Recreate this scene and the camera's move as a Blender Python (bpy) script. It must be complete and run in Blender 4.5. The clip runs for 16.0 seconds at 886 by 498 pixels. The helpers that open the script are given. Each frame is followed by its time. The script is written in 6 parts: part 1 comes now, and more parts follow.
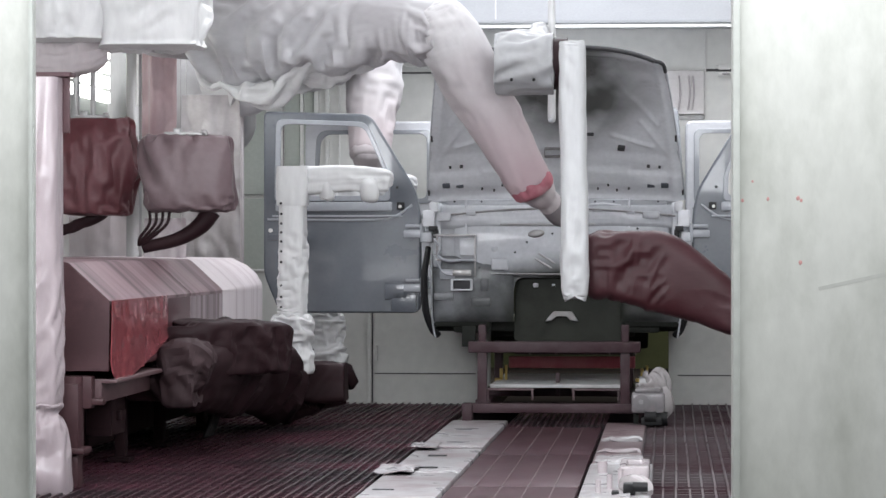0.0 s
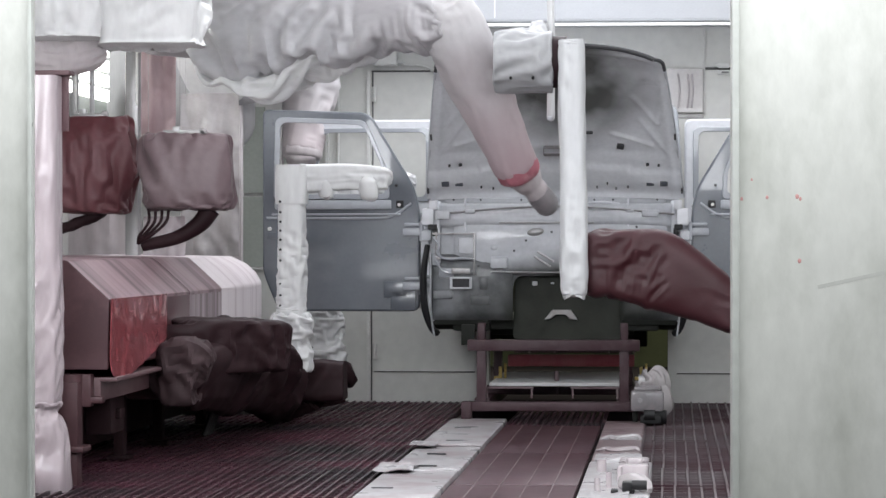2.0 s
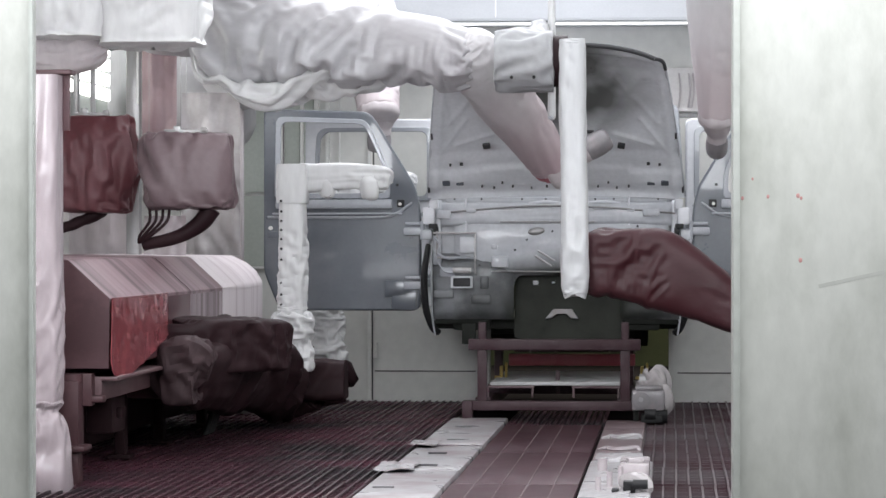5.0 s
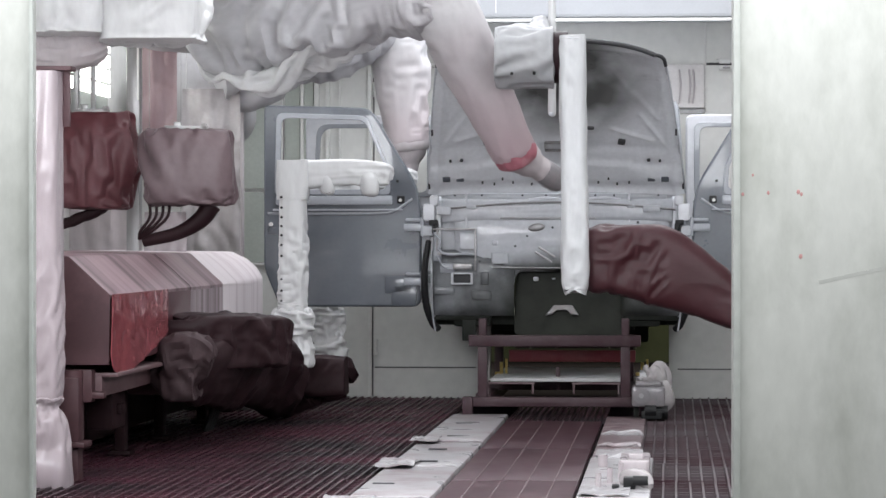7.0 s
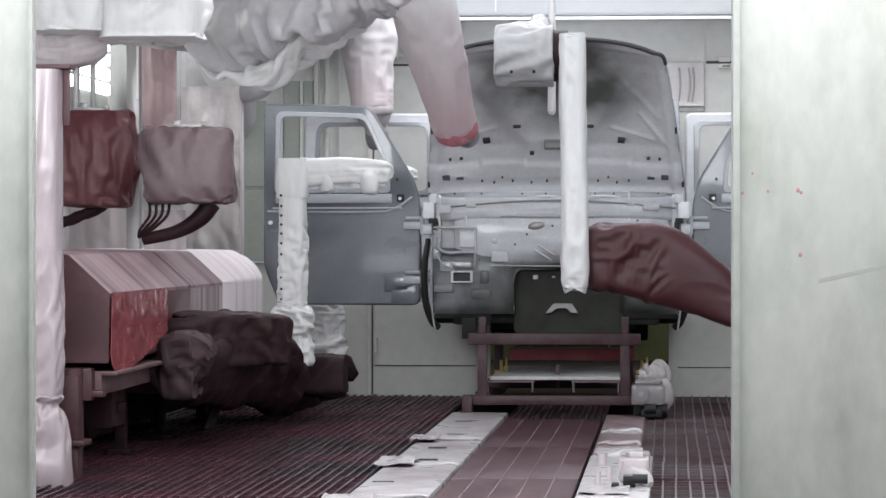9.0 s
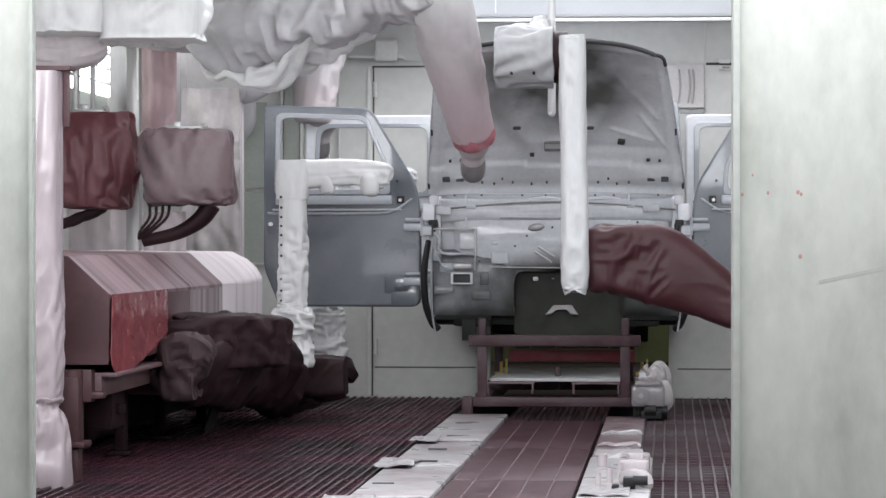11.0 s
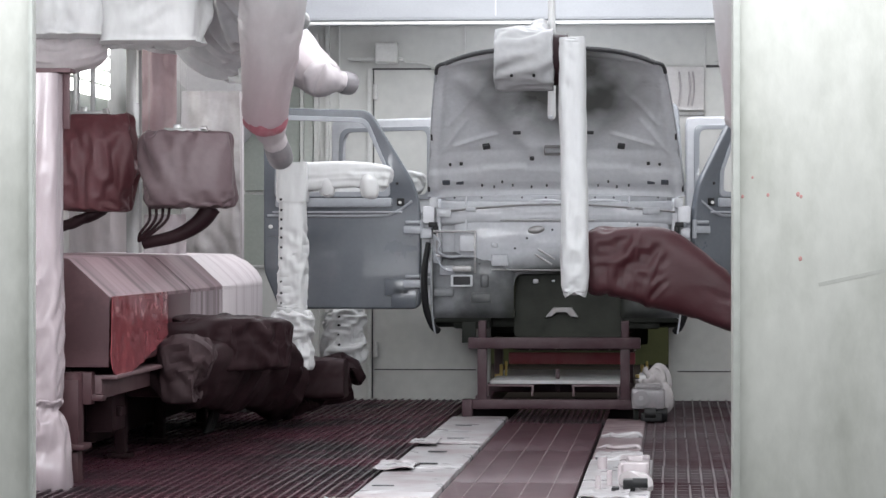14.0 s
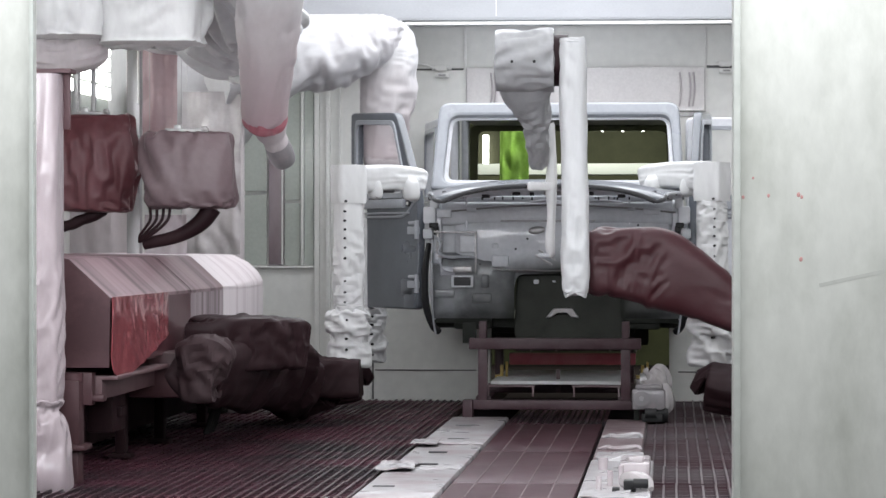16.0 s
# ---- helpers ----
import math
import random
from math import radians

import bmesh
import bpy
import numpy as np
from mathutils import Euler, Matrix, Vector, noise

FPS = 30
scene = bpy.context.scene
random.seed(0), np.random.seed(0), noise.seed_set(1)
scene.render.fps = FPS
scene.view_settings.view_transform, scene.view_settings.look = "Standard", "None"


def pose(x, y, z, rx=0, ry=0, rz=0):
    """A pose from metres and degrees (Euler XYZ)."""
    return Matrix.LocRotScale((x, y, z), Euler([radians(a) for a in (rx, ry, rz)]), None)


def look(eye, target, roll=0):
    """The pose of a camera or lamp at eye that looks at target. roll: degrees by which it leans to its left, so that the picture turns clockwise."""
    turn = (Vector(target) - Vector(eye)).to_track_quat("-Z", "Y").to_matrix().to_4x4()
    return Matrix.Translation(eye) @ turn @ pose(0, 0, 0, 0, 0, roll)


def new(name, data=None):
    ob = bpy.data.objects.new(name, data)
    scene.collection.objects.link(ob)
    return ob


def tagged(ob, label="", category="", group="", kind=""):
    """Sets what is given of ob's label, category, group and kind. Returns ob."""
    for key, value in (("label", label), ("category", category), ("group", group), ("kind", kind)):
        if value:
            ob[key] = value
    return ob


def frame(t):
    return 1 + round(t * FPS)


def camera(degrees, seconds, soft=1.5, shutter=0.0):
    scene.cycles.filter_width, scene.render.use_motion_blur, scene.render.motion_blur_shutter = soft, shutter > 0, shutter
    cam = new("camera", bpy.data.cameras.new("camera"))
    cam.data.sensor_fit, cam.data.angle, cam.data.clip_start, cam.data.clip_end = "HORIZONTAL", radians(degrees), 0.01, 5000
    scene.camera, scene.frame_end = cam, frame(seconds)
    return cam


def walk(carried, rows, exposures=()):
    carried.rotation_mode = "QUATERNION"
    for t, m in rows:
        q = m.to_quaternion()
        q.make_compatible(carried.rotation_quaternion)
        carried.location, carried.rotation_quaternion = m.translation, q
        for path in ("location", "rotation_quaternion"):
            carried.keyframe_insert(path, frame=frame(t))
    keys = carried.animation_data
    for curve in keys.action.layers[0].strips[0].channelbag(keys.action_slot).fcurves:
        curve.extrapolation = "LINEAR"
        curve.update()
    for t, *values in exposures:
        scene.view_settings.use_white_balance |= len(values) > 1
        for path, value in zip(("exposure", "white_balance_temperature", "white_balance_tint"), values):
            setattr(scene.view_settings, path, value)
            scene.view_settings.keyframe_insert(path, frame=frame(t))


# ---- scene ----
# The camera looks through an opening of the booth; it only nods a little.
cam = camera(16.522, 16.0, soft=1.5, shutter=0.5)
walk(cam, [
    (0.0, pose(0, 0, 1.02, 89.9682, 0, 4.2892)),
    (0.5, pose(0, 0, 1.02, 89.9682, 0, 4.2892)),
    (1.0, pose(0, 0, 1.02, 89.9682, 0, 4.2786)),
    (1.5, pose(0, 0, 1.02, 89.9682, 0, 4.2733)),
    (2.0, pose(0, 0, 1.02, 89.9363, 0, 4.2733)),
    (2.5, pose(0, 0, 1.02, 89.9045, 0, 4.2733)),
    (3.0, pose(0, 0, 1.02, 89.9045, 0, 4.2786)),
    (3.5, pose(0, 0, 1.02, 89.9204, 0, 4.2839)),
    (4.0, pose(0, 0, 1.02, 89.9363, 0, 4.2839)),
    (6.5, pose(0, 0, 1.02, 89.8727, 0, 4.2997)),
    (7.0, pose(0, 0, 1.02, 89.8515, 0, 4.2944)),
    (7.5, pose(0, 0, 1.02, 89.8196, 0, 4.2892)),
    (8.0, pose(0, 0, 1.02, 89.8090, 0, 4.2892)),
    (8.5, pose(0, 0, 1.02, 89.8143, 0, 4.2892)),
    (9.0, pose(0, 0, 1.02, 89.8196, 0, 4.2892)),
    (11.5, pose(0, 0, 1.02, 89.8515, 0, 4.2892)),
    (12.0, pose(0, 0, 1.02, 89.8515, 0, 4.2892)),
    (12.5, pose(0, 0, 1.02, 89.8674, 0, 4.2892)),
    (13.0, pose(0, 0, 1.02, 89.8674, 0, 4.2892)),
    (13.5, pose(0, 0, 1.02, 89.8833, 0, 4.2892)),
    (14.0, pose(0, 0, 1.02, 89.8939, 0, 4.2892)),
    (14.5, pose(0, 0, 1.02, 89.9045, 0, 4.2944)),
    (15.0, pose(0, 0, 1.02, 89.9045, 0, 4.2965)),
    (15.5, pose(0, 0, 1.02, 89.9098, 0, 4.3029)),
    (16.0, pose(0, 0, 1.02, 89.9045, 0, 4.2997)),
])

# ---------------------------------------------------------------- world, lights
scene.view_settings.exposure = 0.0
world = bpy.data.worlds.new("world")
scene.world = world
world.use_nodes = True
world.node_tree.nodes["Background"].inputs[0].default_value = (0.75, 0.78, 0.8, 1)
world.node_tree.nodes["Background"].inputs[1].default_value = 0.25


def area(name, eye, target, sx, sy, power, color=(1, 1, 1)):
    data = bpy.data.lights.new(name, "AREA")
    data.shape, data.size, data.size_y = "RECTANGLE", sx, sy
    data.energy, data.color = power, color
    ob = new(name, data)
    ob.matrix_world = look(eye, target)
    return ob


LEFT, RIGHT, NEAR, FAR, TOP = -3.45, 2.15, 4.0, 20.0, 3.7  # inner faces of the booth
COOL = (0.935, 0.955, 1.0)
# luminous filter ceiling of the booth, in three bays
area("ceiling_light_near", (-0.7, 8.5, 3.55), (-0.7, 8.5, 0), 3.6, 5.0, 90, COOL)
area("ceiling_light_mid", (-0.7, 14.0, 3.55), (-0.7, 14.0, 0), 3.6, 4.5, 95, COOL)
area("ceiling_light_far", (-0.7, 18.2, 3.55), (-0.7, 18.2, 0), 3.6, 3.2, 168, COOL)
# lamp rows behind the glazing of both side walls
area("side_light_left", (LEFT + 0.15, 10.0, 1.95), (-0.7, 17.5, 1.4), 4.5, 0.9, 235, COOL)
area("side_light_right", (RIGHT - 0.15, 10.0, 1.95), (-0.7, 17.5, 1.4), 4.5, 0.9, 190, COOL)
# unseen strip before the booth, added to light the jambs from above
area("jamb_fill_light", (-0.2, 3.55, 1.66), (-0.2, 3.9, 0.9), 2.4, 0.25, 21, (0.98, 1.0, 0.99))
# light of the zone behind the booth
area("rear_zone_light", (-0.7, 23.2, 2.9), (-0.7, 23.2, 0), 2.4, 1.2, 190, (0.96, 1.0, 0.8))


# ---------------------------------------------------------------- materials
def material(name, color, rough=0.5, metal=0.0, tint=None, spots=3.0, amount=0.5, grain=60.0, bump=0.0,
             streak=(1, 1, 1), alpha=1.0, coat=0.0, fold=0.0, fold_size=4.5, emit=0.0, sheen=0.0, split=(0.42, 0.62), vary=0.0, spec=0.3):
    """A surface of one base colour with a second one in patches, and a fine relief."""
    m = bpy.data.materials.new(name)
    m.use_nodes = True
    nt = m.node_tree
    b = nt.nodes["Principled BSDF"]
    co = nt.nodes.new("ShaderNodeTexCoord")
    mp = nt.nodes.new("ShaderNodeMapping")
    mp.inputs["Scale"].default_value = streak
    nt.links.new(co.outputs["Object"], mp.inputs["Vector"])
    n1 = nt.nodes.new("ShaderNodeTexNoise")
    n1.inputs["Scale"].default_value, n1.inputs["Detail"].default_value = spots, 7
    n1.inputs["Roughness"].default_value = 0.62
    n2 = nt.nodes.new("ShaderNodeTexNoise")
    n2.inputs["Scale"].default_value, n2.inputs["Detail"].default_value = grain, 4
    for n in (n1, n2):
        nt.links.new(mp.outputs["Vector"], n.inputs["Vector"])
    ramp = nt.nodes.new("ShaderNodeMapRange")
    ramp.inputs["From Min"].default_value, ramp.inputs["From Max"].default_value = split
    ramp.inputs["To Max"].default_value = amount
    nt.links.new(n1.outputs["Fac"], ramp.inputs["Value"])
    mix = nt.nodes.new("ShaderNodeMix")
    mix.data_type = "RGBA"
    second = tint or tuple(c * 0.8 for c in color)
    mix.inputs["A"].default_value, mix.inputs["B"].default_value = (*color, 1), (*second, 1)
    nt.links.new(ramp.outputs["Result"], mix.inputs["Factor"])
    fine = nt.nodes.new("ShaderNodeHueSaturation")
    val = nt.nodes.new("ShaderNodeMapRange")
    val.inputs["To Min"].default_value, val.inputs["To Max"].default_value = 0.88, 1.12
    nt.links.new(n2.outputs["Fac"], val.inputs["Value"])
    last = val.outputs["Result"]
    if vary:
        info = nt.nodes.new("ShaderNodeObjectInfo")
        rng = nt.nodes.new("ShaderNodeMapRange")
        rng.inputs["To Min"].default_value, rng.inputs["To Max"].default_value = 1 - vary, 1 + vary
        nt.links.new(info.outputs["Random"], rng.inputs["Value"])
        mul = nt.nodes.new("ShaderNodeMath")
        mul.operation = "MULTIPLY"
        nt.links.new(last, mul.inputs[0])
        nt.links.new(rng.outputs["Result"], mul.inputs[1])
        last = mul.outputs[0]
    nt.links.new(last, fine.inputs["Value"])
    nt.links.new(mix.outputs["Result"], fine.inputs["Color"])
    nt.links.new(fine.outputs["Color"], b.inputs["Base Color"])
    rr = nt.nodes.new("ShaderNodeMapRange")
    rr.inputs["To Min"].default_value, rr.inputs["To Max"].default_value = max(0.02, rough - 0.12), min(1, rough + 0.12)
    nt.links.new(n1.outputs["Fac"], rr.inputs["Value"])
    nt.links.new(rr.outputs["Result"], b.inputs["Roughness"])
    b.inputs["Metallic"].default_value = metal
    b.inputs["Coat Weight"].default_value = coat
    b.inputs["Specular IOR Level"].default_value = spec
    b.inputs["Sheen Weight"].default_value = sheen
    if alpha < 1:
        b.inputs["Alpha"].default_value = alpha
    if emit:
        b.inputs["Emission Color"].default_value = (*color, 1)
        b.inputs["Emission Strength"].default_value = emit
    soft_normal = None
    if fold:
        n3 = nt.nodes.new("ShaderNodeTexNoise")
        n3.noise_type = "RIDGED_MULTIFRACTAL"
        n3.inputs["Scale"].default_value, n3.inputs["Detail"].default_value = fold_size, 2.0
        n3.inputs["Roughness"].default_value, n3.inputs["Distortion"].default_value = 0.45, 0.7
        nt.links.new(mp.outputs["Vector"], n3.inputs["Vector"])
        fb = nt.nodes.new("ShaderNodeBump")
        fb.inputs["Strength"].default_value, fb.inputs["Distance"].default_value = fold, 0.05
        nt.links.new(n3.outputs["Fac"], fb.inputs["Height"])
        nt.links.new(fb.outputs["Normal"], b.inputs["Normal"])
        soft_normal = fb.outputs["Normal"]
    if bump:
        bp = nt.nodes.new("ShaderNodeBump")
        bp.inputs["Strength"].default_value, bp.inputs["Distance"].default_value = bump, 0.01
        nt.links.new(n2.outputs["Fac"], bp.inputs["Height"])
        if soft_normal:
            nt.links.new(soft_normal, bp.inputs["Normal"])
        nt.links.new(bp.outputs["Normal"], b.inputs["Normal"])
    return m


WALL = material("painted_wall_panel", (0.70, 0.70, 0.675), 0.42, tint=(0.62, 0.615, 0.595), spots=1.2, amount=0.5, grain=14, bump=0.02)
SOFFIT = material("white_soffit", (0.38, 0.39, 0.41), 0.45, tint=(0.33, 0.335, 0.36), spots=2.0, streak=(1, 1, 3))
FLAP = material("film_covered_flap", (0.62, 0.6, 0.595), 0.35, tint=(0.56, 0.53, 0.53), spots=2.0, coat=0.2)
SEAM = material("dark_seam", (0.1, 0.1, 0.1), 0.6)
FRAME_WHITE = material("white_metal_frame", (0.74, 0.74, 0.72), 0.35, tint=(0.6, 0.58, 0.57))
FRAME_GREY = material("grey_metal_post", (0.3, 0.3, 0.3), 0.35, metal=0.6, tint=(0.2, 0.17, 0.17), streak=(4, 4, 0.4))
JAMB = material("galvanised_jamb", (0.72, 0.732, 0.72), 0.36, metal=0.2, tint=(0.50, 0.515, 0.49), spots=8, amount=0.95, grain=45, bump=0.08, streak=(1, 1, 0.5), split=(0.44, 0.74))
JAMB_EDGE = material("jamb_edge", (0.72, 0.75, 0.74), 0.3, metal=0.3)
SCRATCH = material("scratch", (0.6, 0.61, 0.6), 0.42, metal=0.2, tint=(0.54, 0.55, 0.54), spots=60, amount=1.0)
RED_SPOT = material("red_paint_spot", (0.55, 0.3, 0.3), 0.5)
GLASS = material("window_glass", (0.44, 0.47, 0.43), 0.08, tint=(0.36, 0.385, 0.35), spots=1.0)
TUBE = material("fluorescent_tube", (1.0, 1.0, 0.98), 0.4, emit=5.0)
CLOTH = material("white_cover_cloth", (0.42, 0.417, 0.431), 0.36, tint=(0.345, 0.328, 0.34), spots=1.6, amount=0.7, grain=30, bump=0.04, streak=(1.0, 1.0, 0.5), fold=0.45, fold_size=1.8, spec=0.5, coat=0.15)
STRAP = material("taut_grey_white_cloth", (0.53, 0.54, 0.55), 0.4, tint=(0.45, 0.455, 0.465), spots=2.5, amount=0.6, grain=30, bump=0.04, streak=(1, 1, 0.4), fold=0.4, fold_size=2.6, spec=0.5)
DRUM_CLOTH = material("grey_drum_cloth", (0.33, 0.335, 0.345), 0.42, tint=(0.28, 0.28, 0.285), spots=2.5, amount=0.6, grain=30, bump=0.04, fold=0.3, fold_size=2.6, spec=0.4)
CLOTH_CLEAN = material("clean_white_cloth", (0.62, 0.625, 0.625), 0.4, tint=(0.51, 0.505, 0.515), spots=3, amount=0.6, grain=30, bump=0.05, sheen=0.1, streak=(1, 1, 0.35), fold=0.6, fold_size=3.2, spec=0.5)
CLOTH_PINK = material("paint_dusted_cloth", (0.53, 0.49, 0.5), 0.6, tint=(0.4, 0.35, 0.365), spots=1.3, amount=0.8, grain=30, bump=0.06, streak=(1, 1, 0.4), fold=0.25, fold_size=2.5, split=(0.45, 0.7))
CLOTH_RED = material("red_stained_cloth", (0.36, 0.13, 0.16), 0.6, tint=(0.5, 0.36, 0.38), spots=2.6, amount=1.0, grain=20, bump=0.1, fold=0.3, split=(0.42, 0.66))
MAROON = material("maroon_cover_fabric", (0.041, 0.0115, 0.0145), 0.4, tint=(0.058, 0.0225, 0.027), spots=2.2, amount=0.8, grain=60, bump=0.05, streak=(0.6, 1, 1.3), fold=0.5, fold_size=1.5, spec=0.25)
MAROON_DARK = material("dark_maroon_fabric", (0.019, 0.0085, 0.0105), 0.5, tint=(0.03, 0.0155, 0.018), spots=4, amount=0.8, grain=40, bump=0.08, fold=0.4, fold_size=2.2, spec=0.15)
BEAM_PINK = material("pink_dusted_beam", (0.095, 0.055, 0.06), 0.5, tint=(0.055, 0.028, 0.031), spots=3, amount=0.8, grain=30, bump=0.05, streak=(1, 0.4, 1))
CLOTH_RED_PALE = material("maroon_stained_film", (0.27, 0.18, 0.195), 0.45, tint=(0.36, 0.28, 0.295), spots=2.2, amount=0.8, grain=30, bump=0.05, streak=(1, 1, 0.5), fold=0.5, fold_size=2.6)
POST_FILM = material("grey_lilac_film", (0.31, 0.265, 0.28), 0.3, tint=(0.22, 0.18, 0.195), spots=2.0, amount=0.7, grain=30, bump=0.05, coat=0.2, streak=(1, 1, 0.35), fold=0.5, fold_size=3)
POUCH_RED = material("red_paint_soaked_cloth", (0.085, 0.022, 0.027), 0.44, tint=(0.17, 0.085, 0.095), spots=1.6, amount=0.75, grain=40, bump=0.04, streak=(1, 1, 0.8), fold=0.35, fold_size=2.2, split=(0.5, 0.72), spec=0.35)
POUCH_PINK = material("pink_dusted_cloth", (0.105, 0.068, 0.076), 0.45, tint=(0.15, 0.112, 0.12), spots=1.8, amount=0.8, grain=40, bump=0.06, streak=(1, 1, 0.8), fold=0.3, fold_size=2.2, spec=0.4)
CABINET = material("paint_caked_rail_side", (0.055, 0.0145, 0.019), 0.4, tint=(0.115, 0.055, 0.063), spots=1.6, amount=0.9, grain=30, bump=0.05, streak=(0.4, 3.4, 0.22), split=(0.42, 0.68), coat=0.2)
CABINET_PALE = material("grey_lilac_overspray_side", (0.36, 0.305, 0.325), 0.45, tint=(0.10, 0.062, 0.07), spots=1.9, amount=0.9, grain=30, bump=0.04, streak=(0.3, 5.0, 0.12), split=(0.42, 0.6))
CABINET_TOP = material("lilac_overspray_top", (0.25, 0.165, 0.183), 0.36, tint=(0.06, 0.03, 0.035), spots=1.5, amount=0.9, grain=30, bump=0.04, streak=(0.3, 3.6, 0.3), split=(0.44, 0.66), coat=0.1)
CABINET_WHITE = material("pale_pink_overspray", (0.68, 0.62, 0.64), 0.42, tint=(0.42, 0.34, 0.365), spots=1.6, amount=0.8, grain=30, bump=0.04, streak=(0.3, 4.0, 0.14), split=(0.5, 0.66))
CABINET_END = material("brown_end_plate", (0.04, 0.016, 0.019), 0.5, tint=(0.075, 0.036, 0.041), spots=2.2, amount=0.9, bump=0.05)
RED_FILM = material("wet_red_film", (0.21, 0.038, 0.047), 0.24, tint=(0.27, 0.10, 0.11), spots=0.9, amount=0.5, grain=12, bump=0.0, coat=0.5, split=(0.4, 0.8))
PLASTIC_FILM = material("milky_plastic_film", (0.36, 0.315, 0.33), 0.28, tint=(0.46, 0.425, 0.435), spots=2.5, amount=0.9, grain=30, bump=0.08, coat=0.2, streak=(1, 1, 0.5), fold=0.7, fold_size=6)
PLASTIC_CLEAR = material("hazy_plastic_sheet", (0.42, 0.39, 0.395), 0.25, tint=(0.5, 0.48, 0.48), spots=2.5, amount=0.9, grain=30, bump=0.1, alpha=0.75, fold=0.7, fold_size=5)
GRATE = material("paint_crusted_grating", (0.082, 0.03, 0.043), 0.36, metal=0.2, tint=(0.024, 0.019, 0.022), spots=0.9, amount=0.95, grain=40, bump=0.2)
GRATE_RIGHT = material("worn_steel_grating", (0.12, 0.10, 0.106), 0.4, metal=0.4, tint=(0.055, 0.022, 0.03), spots=1.2, amount=0.9, grain=40, bump=0.2)
PIT = material("dark_pit", (0.02, 0.016, 0.018), 0.9, spec=0.0)
TRACK_RED = material("maroon_track_plate", (0.042, 0.0105, 0.0175), 0.34, tint=(0.07, 0.03, 0.038), spots=5, amount=0.8, grain=50, bump=0.18, streak=(1, 0.5, 1), vary=0.15, spec=0.3)
TRACK_FILM = material("masked_track_cover", (0.36, 0.35, 0.36), 0.3, tint=(0.23, 0.15, 0.165), spots=3.2, amount=0.85, grain=20, bump=0.1, vary=0.06, fold=0.3, fold_size=4, split=(0.48, 0.72))
TRACK_PINK = material("pink_track_cover", (0.15, 0.095, 0.105), 0.33, tint=(0.27, 0.225, 0.23), spots=6, amount=0.8, grain=20, bump=0.1, fold=0.6, fold_size=6)
PRIMER = material("grey_primer", (0.34, 0.355, 0.385), 0.3, tint=(0.29, 0.305, 0.33), spots=2.5, amount=0.6, grain=40, coat=0.4)
PRIMER_DARK = material("door_primer", (0.10, 0.111, 0.13), 0.3, tint=(0.062, 0.07, 0.084), spots=1.4, amount=0.8, grain=40, coat=0.6, spec=0.5)
BASECOAT = material("pale_basecoat", (0.53, 0.545, 0.575), 0.34, tint=(0.40, 0.415, 0.445), spots=2.2, amount=0.85, grain=40, coat=0.3)
WHITE_DOOR = material("white_sprayed_metal", (0.68, 0.69, 0.72), 0.35, tint=(0.58, 0.59, 0.63), spots=2, amount=0.6, grain=30)
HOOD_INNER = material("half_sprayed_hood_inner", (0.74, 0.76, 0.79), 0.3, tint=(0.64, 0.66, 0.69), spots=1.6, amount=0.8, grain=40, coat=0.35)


def dark_patch(m, centre, size, color):
    """Mixes a soft-edged patch of color into the paint of m."""
    nt = m.node_tree
    co, mp, gr = (nt.nodes.new("ShaderNode" + k) for k in ("TexCoord", "Mapping", "TexGradient"))
    gr.gradient_type = "SPHERICAL"
    mp.vector_type = "TEXTURE"
    mp.inputs["Location"].default_value, mp.inputs["Scale"].default_value = centre, size
    nt.links.new(co.outputs["Object"], mp.inputs["Vector"])
    nt.links.new(mp.outputs["Vector"], gr.inputs["Vector"])
    nz = nt.nodes.new("ShaderNodeTexNoise")
    nz.inputs["Scale"].default_value, nz.inputs["Detail"].default_value = 3.5, 2.5
    nt.links.new(co.outputs["Object"], nz.inputs["Vector"])
    ad = nt.nodes.new("ShaderNodeMath")
    ad.operation = "MULTIPLY"
    nt.links.new(gr.outputs["Fac"], ad.inputs[0])
    nt.links.new(nz.outputs["Fac"], ad.inputs[1])
    rg = nt.nodes.new("ShaderNodeMapRange")
    rg.inputs["From Min"].default_value, rg.inputs["From Max"].default_value = 0.0, 0.3
    nt.links.new(ad.outputs[0], rg.inputs["Value"])
    mx = nt.nodes.new("ShaderNodeMix")
    mx.data_type = "RGBA"
    b = nt.nodes["Principled BSDF"]
    nt.links.new(b.inputs["Base Color"].links[0].from_socket, mx.inputs["A"])
    mx.inputs["B"].default_value = (*color, 1)
    nt.links.new(rg.outputs["Result"], mx.inputs["Factor"])
    nt.links.new(mx.outputs["Result"], b.inputs["Base Color"])


# bare primer left unsprayed in the front half of the hood
dark_patch(HOOD_INNER, (0.03, -0.92, 0), (0.64, 0.60, 0.6), (0.10, 0.104, 0.10))
BLACK = material("black_rubber", (0.012, 0.012, 0.013), 0.5)
HOLE = material("dark_hole", (0.05, 0.05, 0.053), 0.7)
UNDERBODY = material("dark_underbody", (0.027, 0.029, 0.026), 0.7, tint=(0.014, 0.0155, 0.013), spots=6, amount=0.8, spec=0.1)
SKID = material("maroon_skid_paint", (0.048, 0.021, 0.027), 0.45, tint=(0.075, 0.048, 0.055), spots=7, amount=0.8, grain=40, bump=0.1)
SKID_RED = material("red_skid_paint", (0.34, 0.07, 0.09), 0.45, tint=(0.42, 0.16, 0.175), spots=6)
YELLOW = material("yellow_plastic", (0.5, 0.36, 0.1), 0.4)
BELL = material("grey_bell_cup", (0.2, 0.19, 0.2), 0.35, tint=(0.3, 0.26, 0.27), spots=8, coat=0.3)
